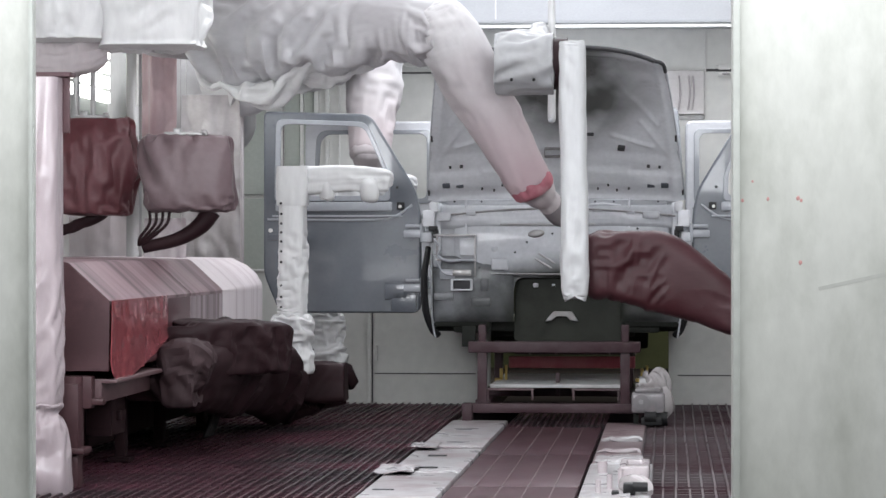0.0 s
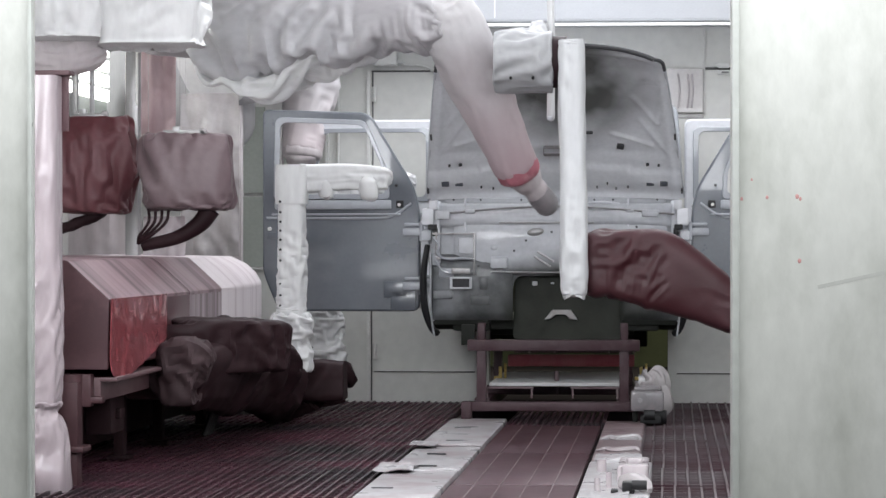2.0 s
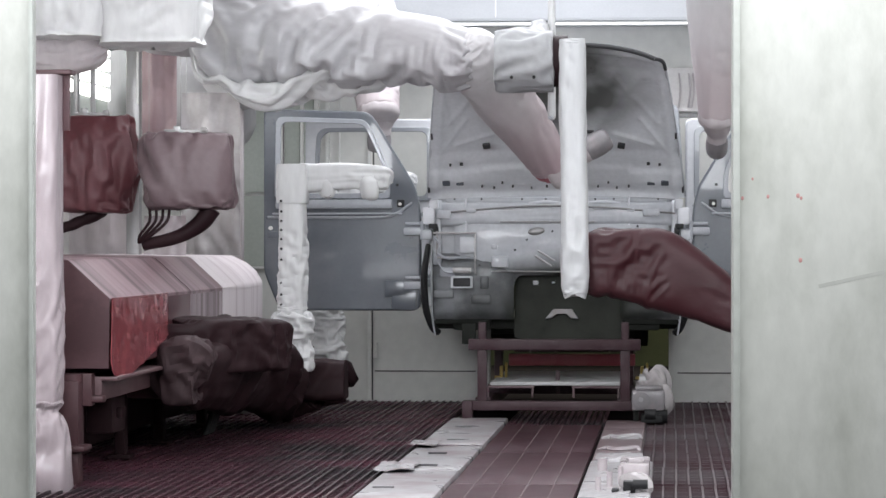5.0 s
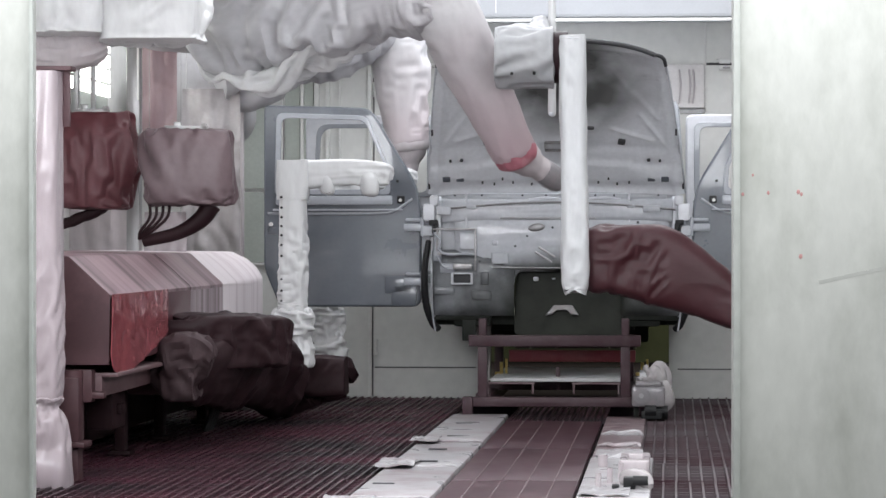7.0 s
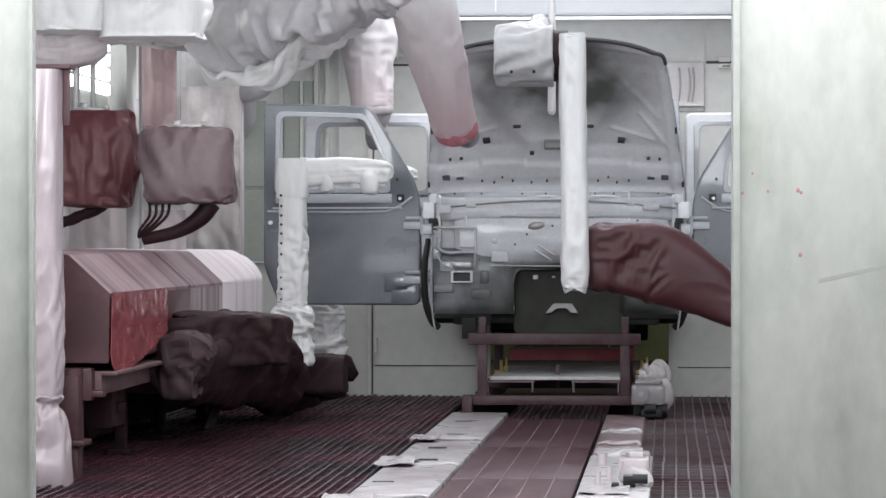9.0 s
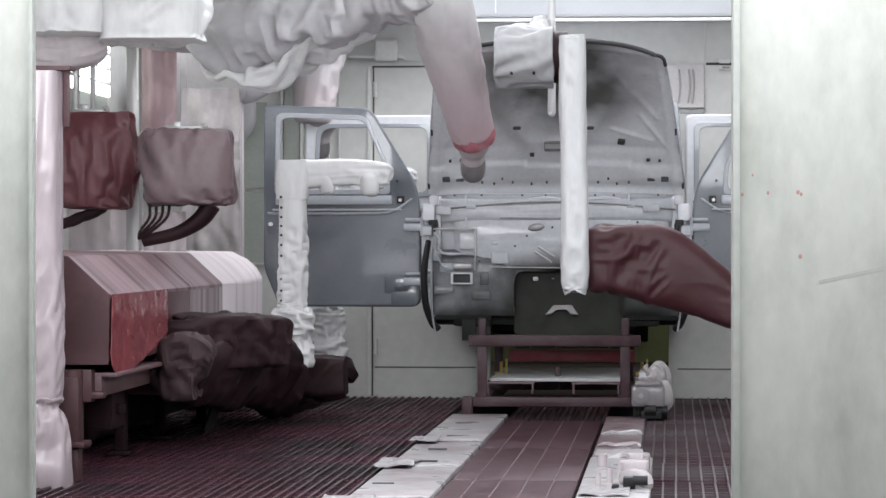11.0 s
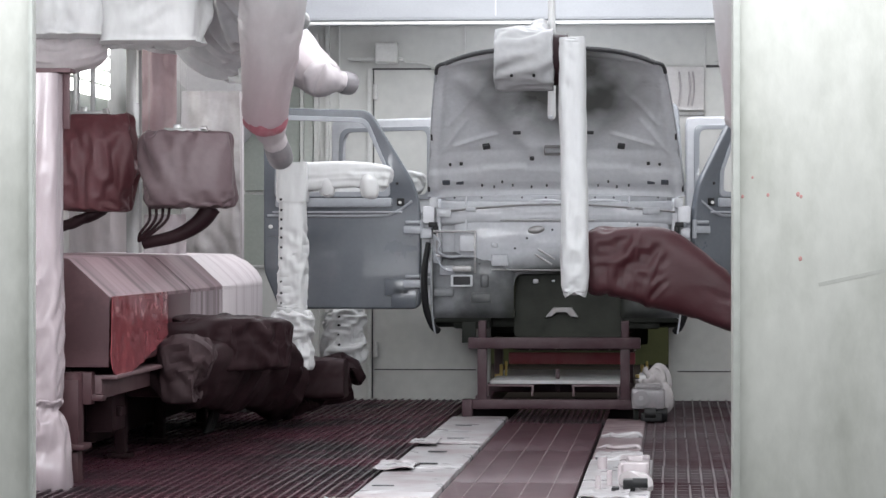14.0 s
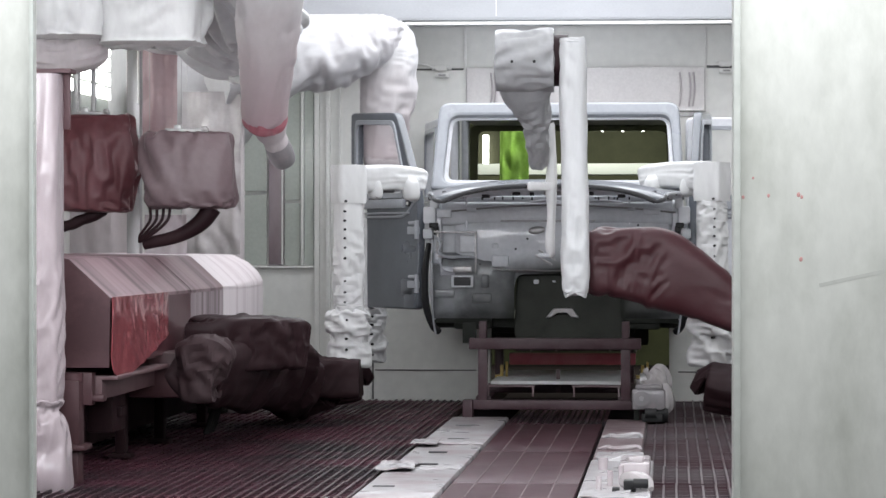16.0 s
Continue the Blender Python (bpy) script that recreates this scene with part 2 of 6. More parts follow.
GREEN = material("green_sheet", (0.19, 0.34, 0.06), 0.5, tint=(0.28, 0.45, 0.12), spots=8, amount=0.8)
MOTOR_COVER = material("dusty_motor_cover", (0.034, 0.02, 0.0225), 0.6, tint=(0.06, 0.042, 0.045), spots=4, amount=0.8, grain=40, bump=0.1, fold=0.3, spec=0.1)
TUNNEL = material("bare_dark_panel", (0.026, 0.029, 0.022), 0.55, tint=(0.012, 0.014, 0.0095), spots=4, amount=0.85)
TOE = material("mottled_primer", (0.19, 0.198, 0.21), 0.4, tint=(0.075, 0.079, 0.082), spots=4, amount=0.85, grain=40, bump=0.05, coat=0.15)
OLIVE = material("rear_zone_wall", (0.06, 0.062, 0.034), 0.6, tint=(0.028, 0.03, 0.016), spots=2.5)


# darker olive patch mixed in low on the toe boxes and bulkhead
dark_patch(TOE, (0.10, -0.05, 0.60), (0.72, 0.6, 0.30), (0.022, 0.025, 0.019))
BULK = material("dark_patched_bulkhead", (0.53, 0.545, 0.575), 0.34, tint=(0.40, 0.415, 0.445), spots=2.2, amount=0.85, grain=40, coat=0.3)
dark_patch(BULK, (0.12, -0.05, 0.74), (0.62, 0.6, 0.27), (0.03, 0.034, 0.026))


def dusted(name, base, dust, z0, z1):
    """Cloth whose paint dust grows denser from z0 to z1 along the sleeve."""
    m = material(name, base, 0.5, tint=tuple(c * 0.8 for c in base), spots=1.8, amount=0.7, grain=30, bump=0.05, streak=(1, 1, 0.5), fold=0.3, fold_size=2.4, spec=0.4)
    nt = m.node_tree
    b = nt.nodes["Principled BSDF"]
    co, sep, nz, ad, rg, mx = (nt.nodes.new("ShaderNode" + k) for k in ("TexCoord", "SeparateXYZ", "TexNoise", "Math", "MapRange", "Mix"))
    nt.links.new(co.outputs["Object"], sep.inputs[0])
    nt.links.new(co.outputs["Object"], nz.inputs["Vector"])
    nz.inputs["Scale"].default_value, nz.inputs["Detail"].default_value = 4, 5
    ad.operation = "MULTIPLY_ADD"
    ad.inputs[1].default_value = 0.5
    nt.links.new(nz.outputs["Fac"], ad.inputs[0])
    nt.links.new(sep.outputs["Z"], ad.inputs[2])
    rg.inputs["From Min"].default_value, rg.inputs["From Max"].default_value = z0 + 0.25, z1 + 0.25
    nt.links.new(ad.outputs[0], rg.inputs["Value"])
    mx.data_type = "RGBA"
    nt.links.new(b.inputs["Base Color"].links[0].from_socket, mx.inputs["A"])
    mx.inputs["B"].default_value = (*dust, 1)
    nt.links.new(rg.outputs["Result"], mx.inputs["Factor"])
    nt.links.new(mx.outputs["Result"], b.inputs["Base Color"])
    return m


FOREARM_PALE = dusted("pale_forearm_cloth", (0.60, 0.595, 0.605), (0.52, 0.45, 0.465), -0.1, -0.8)
FOREARM = dusted("dusted_forearm_cloth", (0.56, 0.545, 0.555), (0.42, 0.325, 0.345), -0.1, -1.0)


# ---------------------------------------------------------------- mesh helpers
def part(name, bm, mat, parent=None, label="", smooth=True, at=None):
    me = bpy.data.meshes.new(name)
    bm.to_mesh(me)
    bm.free()
    me.materials.append(mat)
    if smooth:
        me.shade_smooth()
        me.set_sharp_from_angle(angle=radians(38))
    ob = new(name, me)
    if parent is not None:
        ob.parent = parent
    if at is not None:
        ob.matrix_basis = at
    if label:
        ob["label"] = label
    return ob


def thing(name, at, label, category, group=""):
    ob = new(name)
    ob.location = at
    ob.empty_display_size = 0.1
    return tagged(ob, label, category, group)


def box(bm, c, s, bevel=0.006, m=None):
    """Adds a bevelled box, centre c and size s, turned by m about its centre."""
    made = bmesh.ops.create_cube(bm, size=1)["verts"]
    for v in made:
        v.co = Vector((v.co.x * s[0], v.co.y * s[1], v.co.z * s[2]))
    if bevel:
        edges = list({e for v in made for e in v.link_edges})
        got = bmesh.ops.bevel(bm, geom=edges, offset=min(bevel, 0.45 * min(s)), segments=2, profile=0.6, affect="EDGES")
        made = list({v for f in got["faces"] for v in f.verts} | {v for v in made if v.is_valid})
    for v in made:
        v.co = (m @ v.co if m else v.co) + Vector(c)
    return bm


def boxes(*rows, bevel=0.006):
    bm = bmesh.new()
    for c, s in rows:
        box(bm, c, s, bevel)
    return bm


def smooth_path(points, steps):
    """Points (x, y, z, a, b) joined by a smooth curve."""
    p = [Vector(q[:3]).to_tuple() + tuple(q[3:]) for q in points]
    p = [np.array(q, float) for q in p]
    p = [2 * p[0] - p[1]] + p + [2 * p[-1] - p[-2]]
    out = []
    for i in range(1, len(p) - 2):
        for k in range(steps):
            u = k / steps
            out.append(0.5 * (2 * p[i] + (p[i + 1] - p[i - 1]) * u + (2 * p[i - 1] - 5 * p[i] + 4 * p[i + 1] - p[i + 2]) * u * u
                              + (3 * p[i] - p[i - 1] - 3 * p[i + 1] + p[i + 2]) * u ** 3))
    out.append(p[-2])
    return out


def weights(at, count, wrap):
    """A matrix that reads smoothly between count rows at the places in at."""
    m = np.zeros((len(at), count))
    for row, a in enumerate(at):
        i = int(math.floor(a))
        u = a - i
        for k, w in ((-1, (-u + 2 * u * u - u ** 3) / 2), (0, (2 - 5 * u * u + 3 * u ** 3) / 2), (1, (u + 4 * u * u - 3 * u ** 3) / 2), (2, (u ** 3 - u * u) / 2)):
            q = (i + k) % count if wrap else max(0, min(count - 1, i + k))
            m[row, q] += w
    return m


def drape(full, around, along, cell, seed, hang=(0, 0, 0), rounds=150):
    """Lets a tube of cloth (rows, points in a row) settle with too much cloth on it, so that it buckles into folds."""
    nr, ns, _ = full.shape
    gap = np.linalg.norm(full[1:] - full[:-1], axis=2).mean()
    side = np.linalg.norm(np.roll(full, -1, 1) - full, axis=2).mean()
    cr, cs = max(6, int(nr * gap / cell)), max(12, int(ns * side / cell))
    cr, cs = min(cr, nr), min(cs, ns)
    p = np.einsum("ri,sk,ikc->rsc", weights(np.linspace(0, nr - 1, cr), nr, False), weights(np.arange(cs) * ns / cs, ns, True), full)
    mid = p.mean(axis=1, keepdims=True)
    way = np.gradient(mid[:, 0], axis=0)
    way /= np.maximum(np.linalg.norm(way, axis=1, keepdims=True), 1e-6)
    way = way[:, None, :]

    def radial(q):
        d = q - mid
        return d - way * (d * way).sum(axis=2, keepdims=True)

    def size(d):
        return np.maximum(np.linalg.norm(d, axis=2, keepdims=True), 1e-6)

    r0 = size(radial(p))
    ease = np.ones((cr, 1, 1))
    for k in range(min(3, cr // 3)):
        ease[k] = ease[-1 - k] = k / 3
    # the spare cloth gathers in places, and is pulled askew in others
    where = [[Vector(q) * 2.4 + Vector((seed * 1.7, 3.1, 0.4)) for q in row] for row in p]
    spare = np.array([[[max(0.0, 0.7 + 2.2 * noise.noise(q))] for q in row] for row in where])
    askew = np.array([[[2.0 * noise.noise(q * 0.8 + Vector((7, 0, seed)))] for q in row] for row in where]) * (around + along) * 0.45
    ease = ease * spare
    mean_ease = (ease[1:] + ease[:-1]) / 2
    pull = askew[1:] * np.minimum(mean_ease * 3, 1)
    lu = size(p[1:] - p[:-1]) * (1 + along * mean_ease)
    lv = size(np.roll(p, -1, 1) - p) * (1 + around * ease)
    both = 1 + (along + around) / 2 * mean_ease
    l1, l2 = size(np.roll(p[1:], -1, 1) - p[:-1]) * (both + pull), size(np.roll(p[1:], 1, 1) - p[:-1]) * (both - pull)
    bu, bv = size(p[2:] - p[:-2]), size(np.roll(p, -2, 1) - p)
    rng = np.random.default_rng(seed)
    n = rng.normal(size=(cr, cs, 1))
    for _ in range(2):
        n = (n + np.roll(n, 1, 1) + np.roll(n, -1, 1)) / 2
        n[1:-1] = (n[1:-1] + n[2:] + n[:-2]) / 2
    x = p + radial(p) / r0 * n * 0.15 * cell * ease
    g = np.array(hang, float) * cell
    for _ in range(rounds):
        x += g * ease
        d = np.roll(x, -1, 1) - x
        m = size(d)
        c = d * (m - lv) / m * 0.3
        x += c - np.roll(c, 1, 1)
        d = x[1:] - x[:-1]
        m = size(d)
        c = d * (m - lu) / m * 0.3
        x[:-1] += c
        x[1:] -= c
        for turn, rest in ((-1, l1), (1, l2)):
            d = np.roll(x[1:], turn, 1) - x[:-1]
            m = size(d)
            c = d * (m - rest) / m * 0.18
            x[:-1] += c
            x[1:] -= np.roll(c, -turn, 1)
        d = x[2:] - x[:-2]
        m = size(d)
        c = d * np.minimum(m - bu, 0) / m * 0.18
        x[:-2] += c
        x[2:] -= c
        d = np.roll(x, -2, 1) - x
        m = size(d)
        c = d * np.minimum(m - bv, 0) / m * 0.18
        x += c - np.roll(c, 2, 1)
        d = radial(x)
        m = size(d)
        x += d / m * (np.clip(m, r0 * 0.88, r0 * 1.4) - m)
        x[0], x[-1] = p[0], p[-1]
    move = x - p
    return full + np.einsum("ri,sk,ikc->rsc", weights(np.linspace(0, cr - 1, nr), cr, False), weights(np.arange(ns) * cs / ns, cs, True), move)


def sleeve(points, steps=10, seg=36, wrinkle=0.06, seed=0, long=1.0, square=2.0, ring=0.0, crisp=0.0, cross=0.0, cell=0.0, hang=(0, 0, 0)):
    """A cloth-covered limb along points (x, y, z, a, b): radius a sideways, b upwards. square > 2 flattens the sides;
    ring gathers it round, crisp and cross are the spare cloth round it and along it, cell the size of its folds."""
    bm = bmesh.new()
    path = smooth_path(points, steps)
    rows, run = [], 0.0
    side0 = None
    for i, q in enumerate(path):
        c = Vector(q[:3])
        way = Vector(path[min(i + 1, len(path) - 1)][:3]) - Vector(path[max(i - 1, 0)][:3])
        way.normalize()
        if side0 is None:
            side0 = way.cross(Vector((0, 0, 1)) if abs(way.z) < 0.9 else Vector((0, 1, 0))).normalized()
        side0 = (side0 - way * side0.dot(way)).normalized()
        up = side0.cross(way).normalized()
        if i:
            run += (c - Vector(path[i - 1][:3])).length
        a, b = max(q[3], 0.002), max(q[4], 0.002)
        row = []
        for k in range(seg):
            t = 2 * math.pi * k / seg
            cx, sx = math.cos(t), math.sin(t)
            e = (abs(cx) ** square + abs(sx) ** square) ** (-1 / square)
            n1 = noise.noise(Vector((cx * 1.7 + seed, sx * 1.7, run * 2.2 / long)))
            n2 = 1 - abs(noise.noise(Vector((cx * 1.9 + seed * 3 + run * 1.5, sx * 1.9 - run, run * 3.2 / long)))) * 2.4
            n3 = math.sin(run * 70 + 3 * n1 + seed) * ring
            n4 = 1 - abs(noise.noise(Vector((cx * 2.6 + run * 4.0, sx * 2.6, run * 3.0 / long + seed + 7.7)))) * 2.2
            w = 1 + wrinkle * (0.9 * n1 + 0.55 * n2 + 0.3 * n4) + n3 * 0.5
            row.append(c + side0 * (a * cx * e * w) + up * (b * sx * e * w))
        rows.append(row)
    if crisp or cross:
        mean = sum(max(q[3], q[4]) for q in path) / len(path)
        rows = drape(np.array(rows), crisp * 0.55, cross * 0.55, cell or max(0.009, min(0.027, mean * 0.155)), seed, hang)
    rows = [[bm.verts.new(v) for v in row] for row in rows]
    for r, s in zip(rows, rows[1:]):
        for k in range(seg):
            bm.faces.new((r[k], r[(k + 1) % seg], s[(k + 1) % seg], s[k]))
    for r, flip in ((rows[0], True), (rows[-1], False)):
        mid = bm.verts.new(sum((v.co for v in r), Vector()) / seg)
        for k in range(seg):
            f = (r[k], r[(k + 1) % seg], mid)
            bm.faces.new(f[::-1] if flip else f)
    bmesh.ops.recalc_face_normals(bm, faces=bm.faces)
    return bm


def join(*parts_of):
    """One bmesh out of several."""
    out = bmesh.new()
    for b in parts_of:
        me = bpy.data.meshes.new("joined")
        b.to_mesh(me)
        b.free()
        out.from_mesh(me)
        bpy.data.meshes.remove(me)
    return out


def rounded(poly, r, n=5):
    """The outline poly [(x, y) or (x, y, radius)] with rounded corners."""
    out = []
    for i, q in enumerate(poly):
        p, a, b = (Vector(v[:2]) for v in (q, poly[i - 1], poly[(i + 1) % len(poly)]))
        rad = q[2] if len(q) > 2 else r
        u, w = (a - p), (b - p)
        rad = min(rad, 0.45 * u.length, 0.45 * w.length)
        u, w = p + u.normalized() * rad, p + w.normalized() * rad
        for k in range(n + 1):
            s = k / n
            out.append(((1 - s) ** 2 * u + 2 * s * (1 - s) * p + s * s * w).to_tuple())
    return out


def plate(outline, holes, thick, bevel=0.004, m=None):
    """A bevelled plate with holes, drawn in its own x, y, thick along z, then turned by m."""
    cu = bpy.data.curves.new("outline", "CURVE")
    cu.dimensions, cu.fill_mode = "2D", "BOTH"
    cu.extrude, cu.bevel_depth, cu.bevel_resolution = max(thick / 2 - bevel, 0.0005), bevel, 1
    cu.offset = -bevel
    for pts in (outline, *holes):
        sp = cu.splines.new("POLY")
        sp.points.add(len(pts) - 1)
        for q, v in zip(sp.points, pts):
            q.co = (*v[:2], 0, 1)
        sp.use_cyclic_u = True
    ob = bpy.data.objects.new("outline", cu)
    me = bpy.data.meshes.new_from_object(ob)
    bm = bmesh.new()
    bm.from_mesh(me)
    bpy.data.objects.remove(ob)
    bpy.data.curves.remove(cu)
    bpy.data.meshes.remove(me)
    if m:
        bmesh.ops.transform(bm, matrix=m, verts=bm.verts)
    return bm


UPRIGHT = Matrix(((1, 0, 0, 0), (0, 0, -1, 0), (0, 1, 0, 0), (0, 0, 0, 1)))  # x, y of an outline to x, z


def cylinder(bm, p, q, r, r2=None, seg=18):
    p, q = Vector(p), Vector(q)
    m = Matrix.Translation((p + q) / 2) @ (q - p).to_track_quat("Z", "Y").to_matrix().to_4x4()
    bmesh.ops.create_cone(bm, cap_ends=True, segments=seg, radius1=r, radius2=r if r2 is None else r2, depth=(q - p).length, matrix=m)
    return bm


def rod(points, r, seg=10, steps=6):
    return sleeve([(*p, r, r) for p in points], steps=steps, seg=seg, wrinkle=0.0)


def sheet(w, h, nx, nz, amp, seed=0, thick=0.004, tall=0.35, wide=1.0):
    """A hanging film in x (0 to w) and z (0 down to -h), with upright folds."""
    bm = bmesh.new()
    sides = []
    for s in (0, 1):
        g = []
        for i in range(nx + 1):
            col = []
            for k in range(nz + 1):
                x, z = w * i / nx, -h * k / nz
                y = amp * (noise.noise(Vector((x * 9 * wide + seed, z * 2.2 * tall, seed))) + 0.5 * noise.noise(Vector((x * 24 * wide, z * 8 * tall, seed + 4)))
                           + 0.7 * (1 - abs(noise.noise(Vector((x * 6 + z * 5, z * 3 - x * 4, seed + 9))) * 2)))
                col.append(bm.verts.new((x, y + s * thick, z)))
            g.append(col)
        sides.append(g)
        for i in range(nx):
            for k in range(nz):
                f = (g[i][k], g[i + 1][k], g[i + 1][k + 1], g[i][k + 1])
                bm.faces.new(f if s else f[::-1])
    a, b = sides
    rim = [(i, 0) for i in range(nx)] + [(nx, k) for k in range(nz)] + [(i, nz) for i in range(nx, 0, -1)] + [(0, k) for k in range(nz, 0, -1)]
    for (i, k), (j, l) in zip(rim, rim[1:] + rim[:1]):
        bm.faces.new((a[i][k], a[j][l], b[j][l], b[i][k]))
    bmesh.ops.recalc_face_normals(bm, faces=bm.faces)
    return bm


def aim(p, q):
    """The pose of a limb that is built along -z: its root at p, pointing to q."""
    p, q = Vector(p), Vector(q)
    return Matrix.Translation(p) @ Vector((0, 0, -1)).rotation_difference(q - p).to_matrix().to_4x4()


def structure(name, bm, mat, label="", smooth=False):
    return tagged(part(name, bm, mat, None, label, smooth), label, kind="structure")


# ---------------------------------------------------------------- the booth
structure("ground", boxes(((-0.6, 14, -0.62), (40, 44, 0.1)), bevel=0), PIT, "dark concrete pit floor under the gratings")
structure("wall_west", boxes(((LEFT - 0.06, 12.0, 1.55), (0.12, 16.1, 4.4)), bevel=0), WALL, "pale grey painted booth side wall")
structure("wall_east", boxes(((RIGHT + 0.06, 12.0, 1.55), (0.12, 16.1, 4.4)), bevel=0), WALL, "pale grey painted booth side wall")
structure("ceiling", boxes(((-0.6, 14, TOP + 0.05), (9, 28, 0.1)), bevel=0), FRAME_WHITE, "white booth ceiling")

# end wall with the car-shaped opening
CX = -0.681
hole = [(CX - 0.70, 0.50), (CX - 0.70, 1.885), (CX + 0.69, 1.885), (CX + 0.69, 0.50), (CX + 0.66, 0.50), (CX + 0.66, -0.05), (CX - 0.51, -0.05), (CX - 0.51, 0.50)]
wall_far = structure("wall_north", plate([(LEFT, -0.6), (RIGHT, -0.6), (RIGHT, TOP), (LEFT, TOP)], [hole], 0.12, 0.002, pose(0, FAR + 0.06, 0) @ UPRIGHT), WALL,
                     "pale grey panelled end wall with a car-shaped opening")


def wall_strip(name, x0, z0, x1, z1, mat, proud=0.012, label=""):
    return part(name, boxes((((x0 + x1) / 2, FAR - proud / 2, (z0 + z1) / 2), (x1 - x0, proud, z1 - z0)), bevel=0.002), mat, wall_far, label, False)


# panel joints, door leaf, cover strips of the end wall
wall_strip("joint", -1.951, 0.186, -1.284, 0.194, SEAM, 0.004)
wall_strip("joint", 0.037, 0.179, 0.405, 0.187, SEAM, 0.004)
wall_strip("joint", -1.970, -0.002, -1.961, 0.620, SEAM, 0.004)
wall_strip("joint", -1.963, 0.620, -1.953, 2.168, SEAM, 0.004)
wall_strip("joint", -1.966, 2.161, -1.362, 2.173, SEAM, 0.006)
wall_strip("joint", 0.221, 2.168, 0.441, 2.185, SEAM, 0.006)
wall_strip("cover_strip", -1.996, -0.002, -1.972, 2.168, FRAME_WHITE, 0.03)
wall_strip("cover_strip", -2.273, -0.002, -2.247, 2.546, FRAME_WHITE, 0.04)
wall_strip("cover_strip", -2.191, -0.002, -2.180, 2.546, FRAME_WHITE, 0.03)
wall_strip("cover_strip", -1.366, 1.879, -1.351, 2.486, FRAME_WHITE, 0.02)
wall_strip("cover_strip", 0.212, 1.879, 0.223, 2.486, FRAME_WHITE, 0.02)
wall_strip("cover_strip", -2.348, -0.002, -2.318, 2.398, WALL, 0.05)
# grey strip drawn in as the shadow along the flap's lower edge
wall_strip("flap_shadow", -0.554, 1.853, 0.213, 1.883, FRAME_GREY, 0.01)
flap = part("raised_flap", plate(rounded([(-1.347, 1.887), (0.210, 1.887), (0.210, 2.175), (-1.347, 2.175)], 0.01), [], 0.03, 0.004,
                                 pose(0, FAR - 0.03, 0) @ UPRIGHT), FLAP, wall_far, "pale film-covered flap above the opening", False)
for x0 in (0.048, 0.110, 0.136, -1.161, -1.184):
    part("fold", rod([(x0, FAR - 0.052, 2.138), (x0 + 0.008, FAR - 0.056, 2.027), (x0 - 0.004, FAR - 0.052, 1.916)], 0.006, 8), PLASTIC_FILM, wall_far)


def latch(x, z):
    t = tagged(part("latch", join(boxes(((x, FAR - 0.03, z), (0.075, 0.05, 0.035)), ((x + 0.01, FAR - 0.035, z - 0.045), (0.095, 0.04, 0.03)), bevel=0.006),
                                  cylinder(bmesh.new(), (x - 0.06, FAR - 0.03, z + 0.002), (x + 0.07, FAR - 0.03, z + 0.002), 0.012)), FRAME_WHITE), "white metal toggle latch on the end wall", "latch", "wall latches")
    part("grip", boxes(((x + 0.01, FAR - 0.06, z - 0.045), (0.05, 0.012, 0.012))), FRAME_GREY, t)


latch(-1.515, 2.172)
latch(0.342, 2.194)
for z in (2.016, 0.324):
    part("hinge", cylinder(bmesh.new(), (-1.944, FAR - 0.02, z - 0.05), (-1.944, FAR - 0.02, z + 0.05), 0.016), FRAME_WHITE, wall_far, "white door hinge")
jb = tagged(part("junction_box", boxes(((-1.865, FAR - 0.06, 2.268), (0.15, 0.11, 0.14)), bevel=0.012), FRAME_WHITE), "white junction box on the end wall", "junction box")
part("lid", boxes(((-1.865, FAR - 0.122, 2.268), (0.13, 0.012, 0.12)), bevel=0.004), FRAME_WHITE, jb)
part("cable", rod([(-1.787, FAR - 0.03, 2.238), (-1.735, FAR - 0.03, 2.205), (-1.638, FAR - 0.03, 2.201), (-1.556, FAR - 0.03, 2.172)], 0.006, 8), FRAME_WHITE, jb)
part("shelf_strip", boxes(((-1.936, FAR - 0.05, 2.227), (0.36, 0.1, 0.02))), FRAME_WHITE, wall_far)

# two glazed panels of the end wall
win = tagged(new("window_1"), "grey-green glazed panel of the end wall with a white frame", kind="structure")
for x0, x1, z0, z1 in ((-2.821, -2.671, 0.879, 1.342), (-2.821, -2.671, 1.368, 1.935),
                       (-2.547, -2.446, 0.879, 1.287), (-2.547, -2.446, 1.309, 2.064),
                       (-2.416, -2.356, 0.879, 2.064)):
    part("pane", boxes((((x0 + x1) / 2, FAR - 0.012, (z0 + z1) / 2), (x1 - x0, 0.02, z1 - z0)), bevel=0.002), GLASS, win, "", False)
part("red_post", boxes(((-2.603, FAR - 0.02, 1.398), (0.1, 0.036, 1.03))), CABINET_PALE, win, "dull red upright post")
part("window_frame", boxes(((-2.431, FAR - 0.02, 1.472), (0.022, 0.04, 1.18)), ((-2.562, FAR - 0.02, 1.472), (0.014, 0.04, 1.18)), ((-2.584, FAR - 0.014, 0.868), (0.47, 0.03, 0.016))), FRAME_WHITE, win)

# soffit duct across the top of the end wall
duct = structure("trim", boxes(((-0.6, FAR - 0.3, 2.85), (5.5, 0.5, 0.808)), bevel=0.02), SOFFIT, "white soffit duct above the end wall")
part("lip", boxes(((-0.6, FAR - 0.56, 2.428), (5.5, 0.02, 0.02)), bevel=0.004), FRAME_WHITE, duct)
part("joint", boxes(((-1.122, FAR - 0.552, 2.9), (0.006, 0.01, 0.85)), bevel=0), FRAME_WHITE, duct)

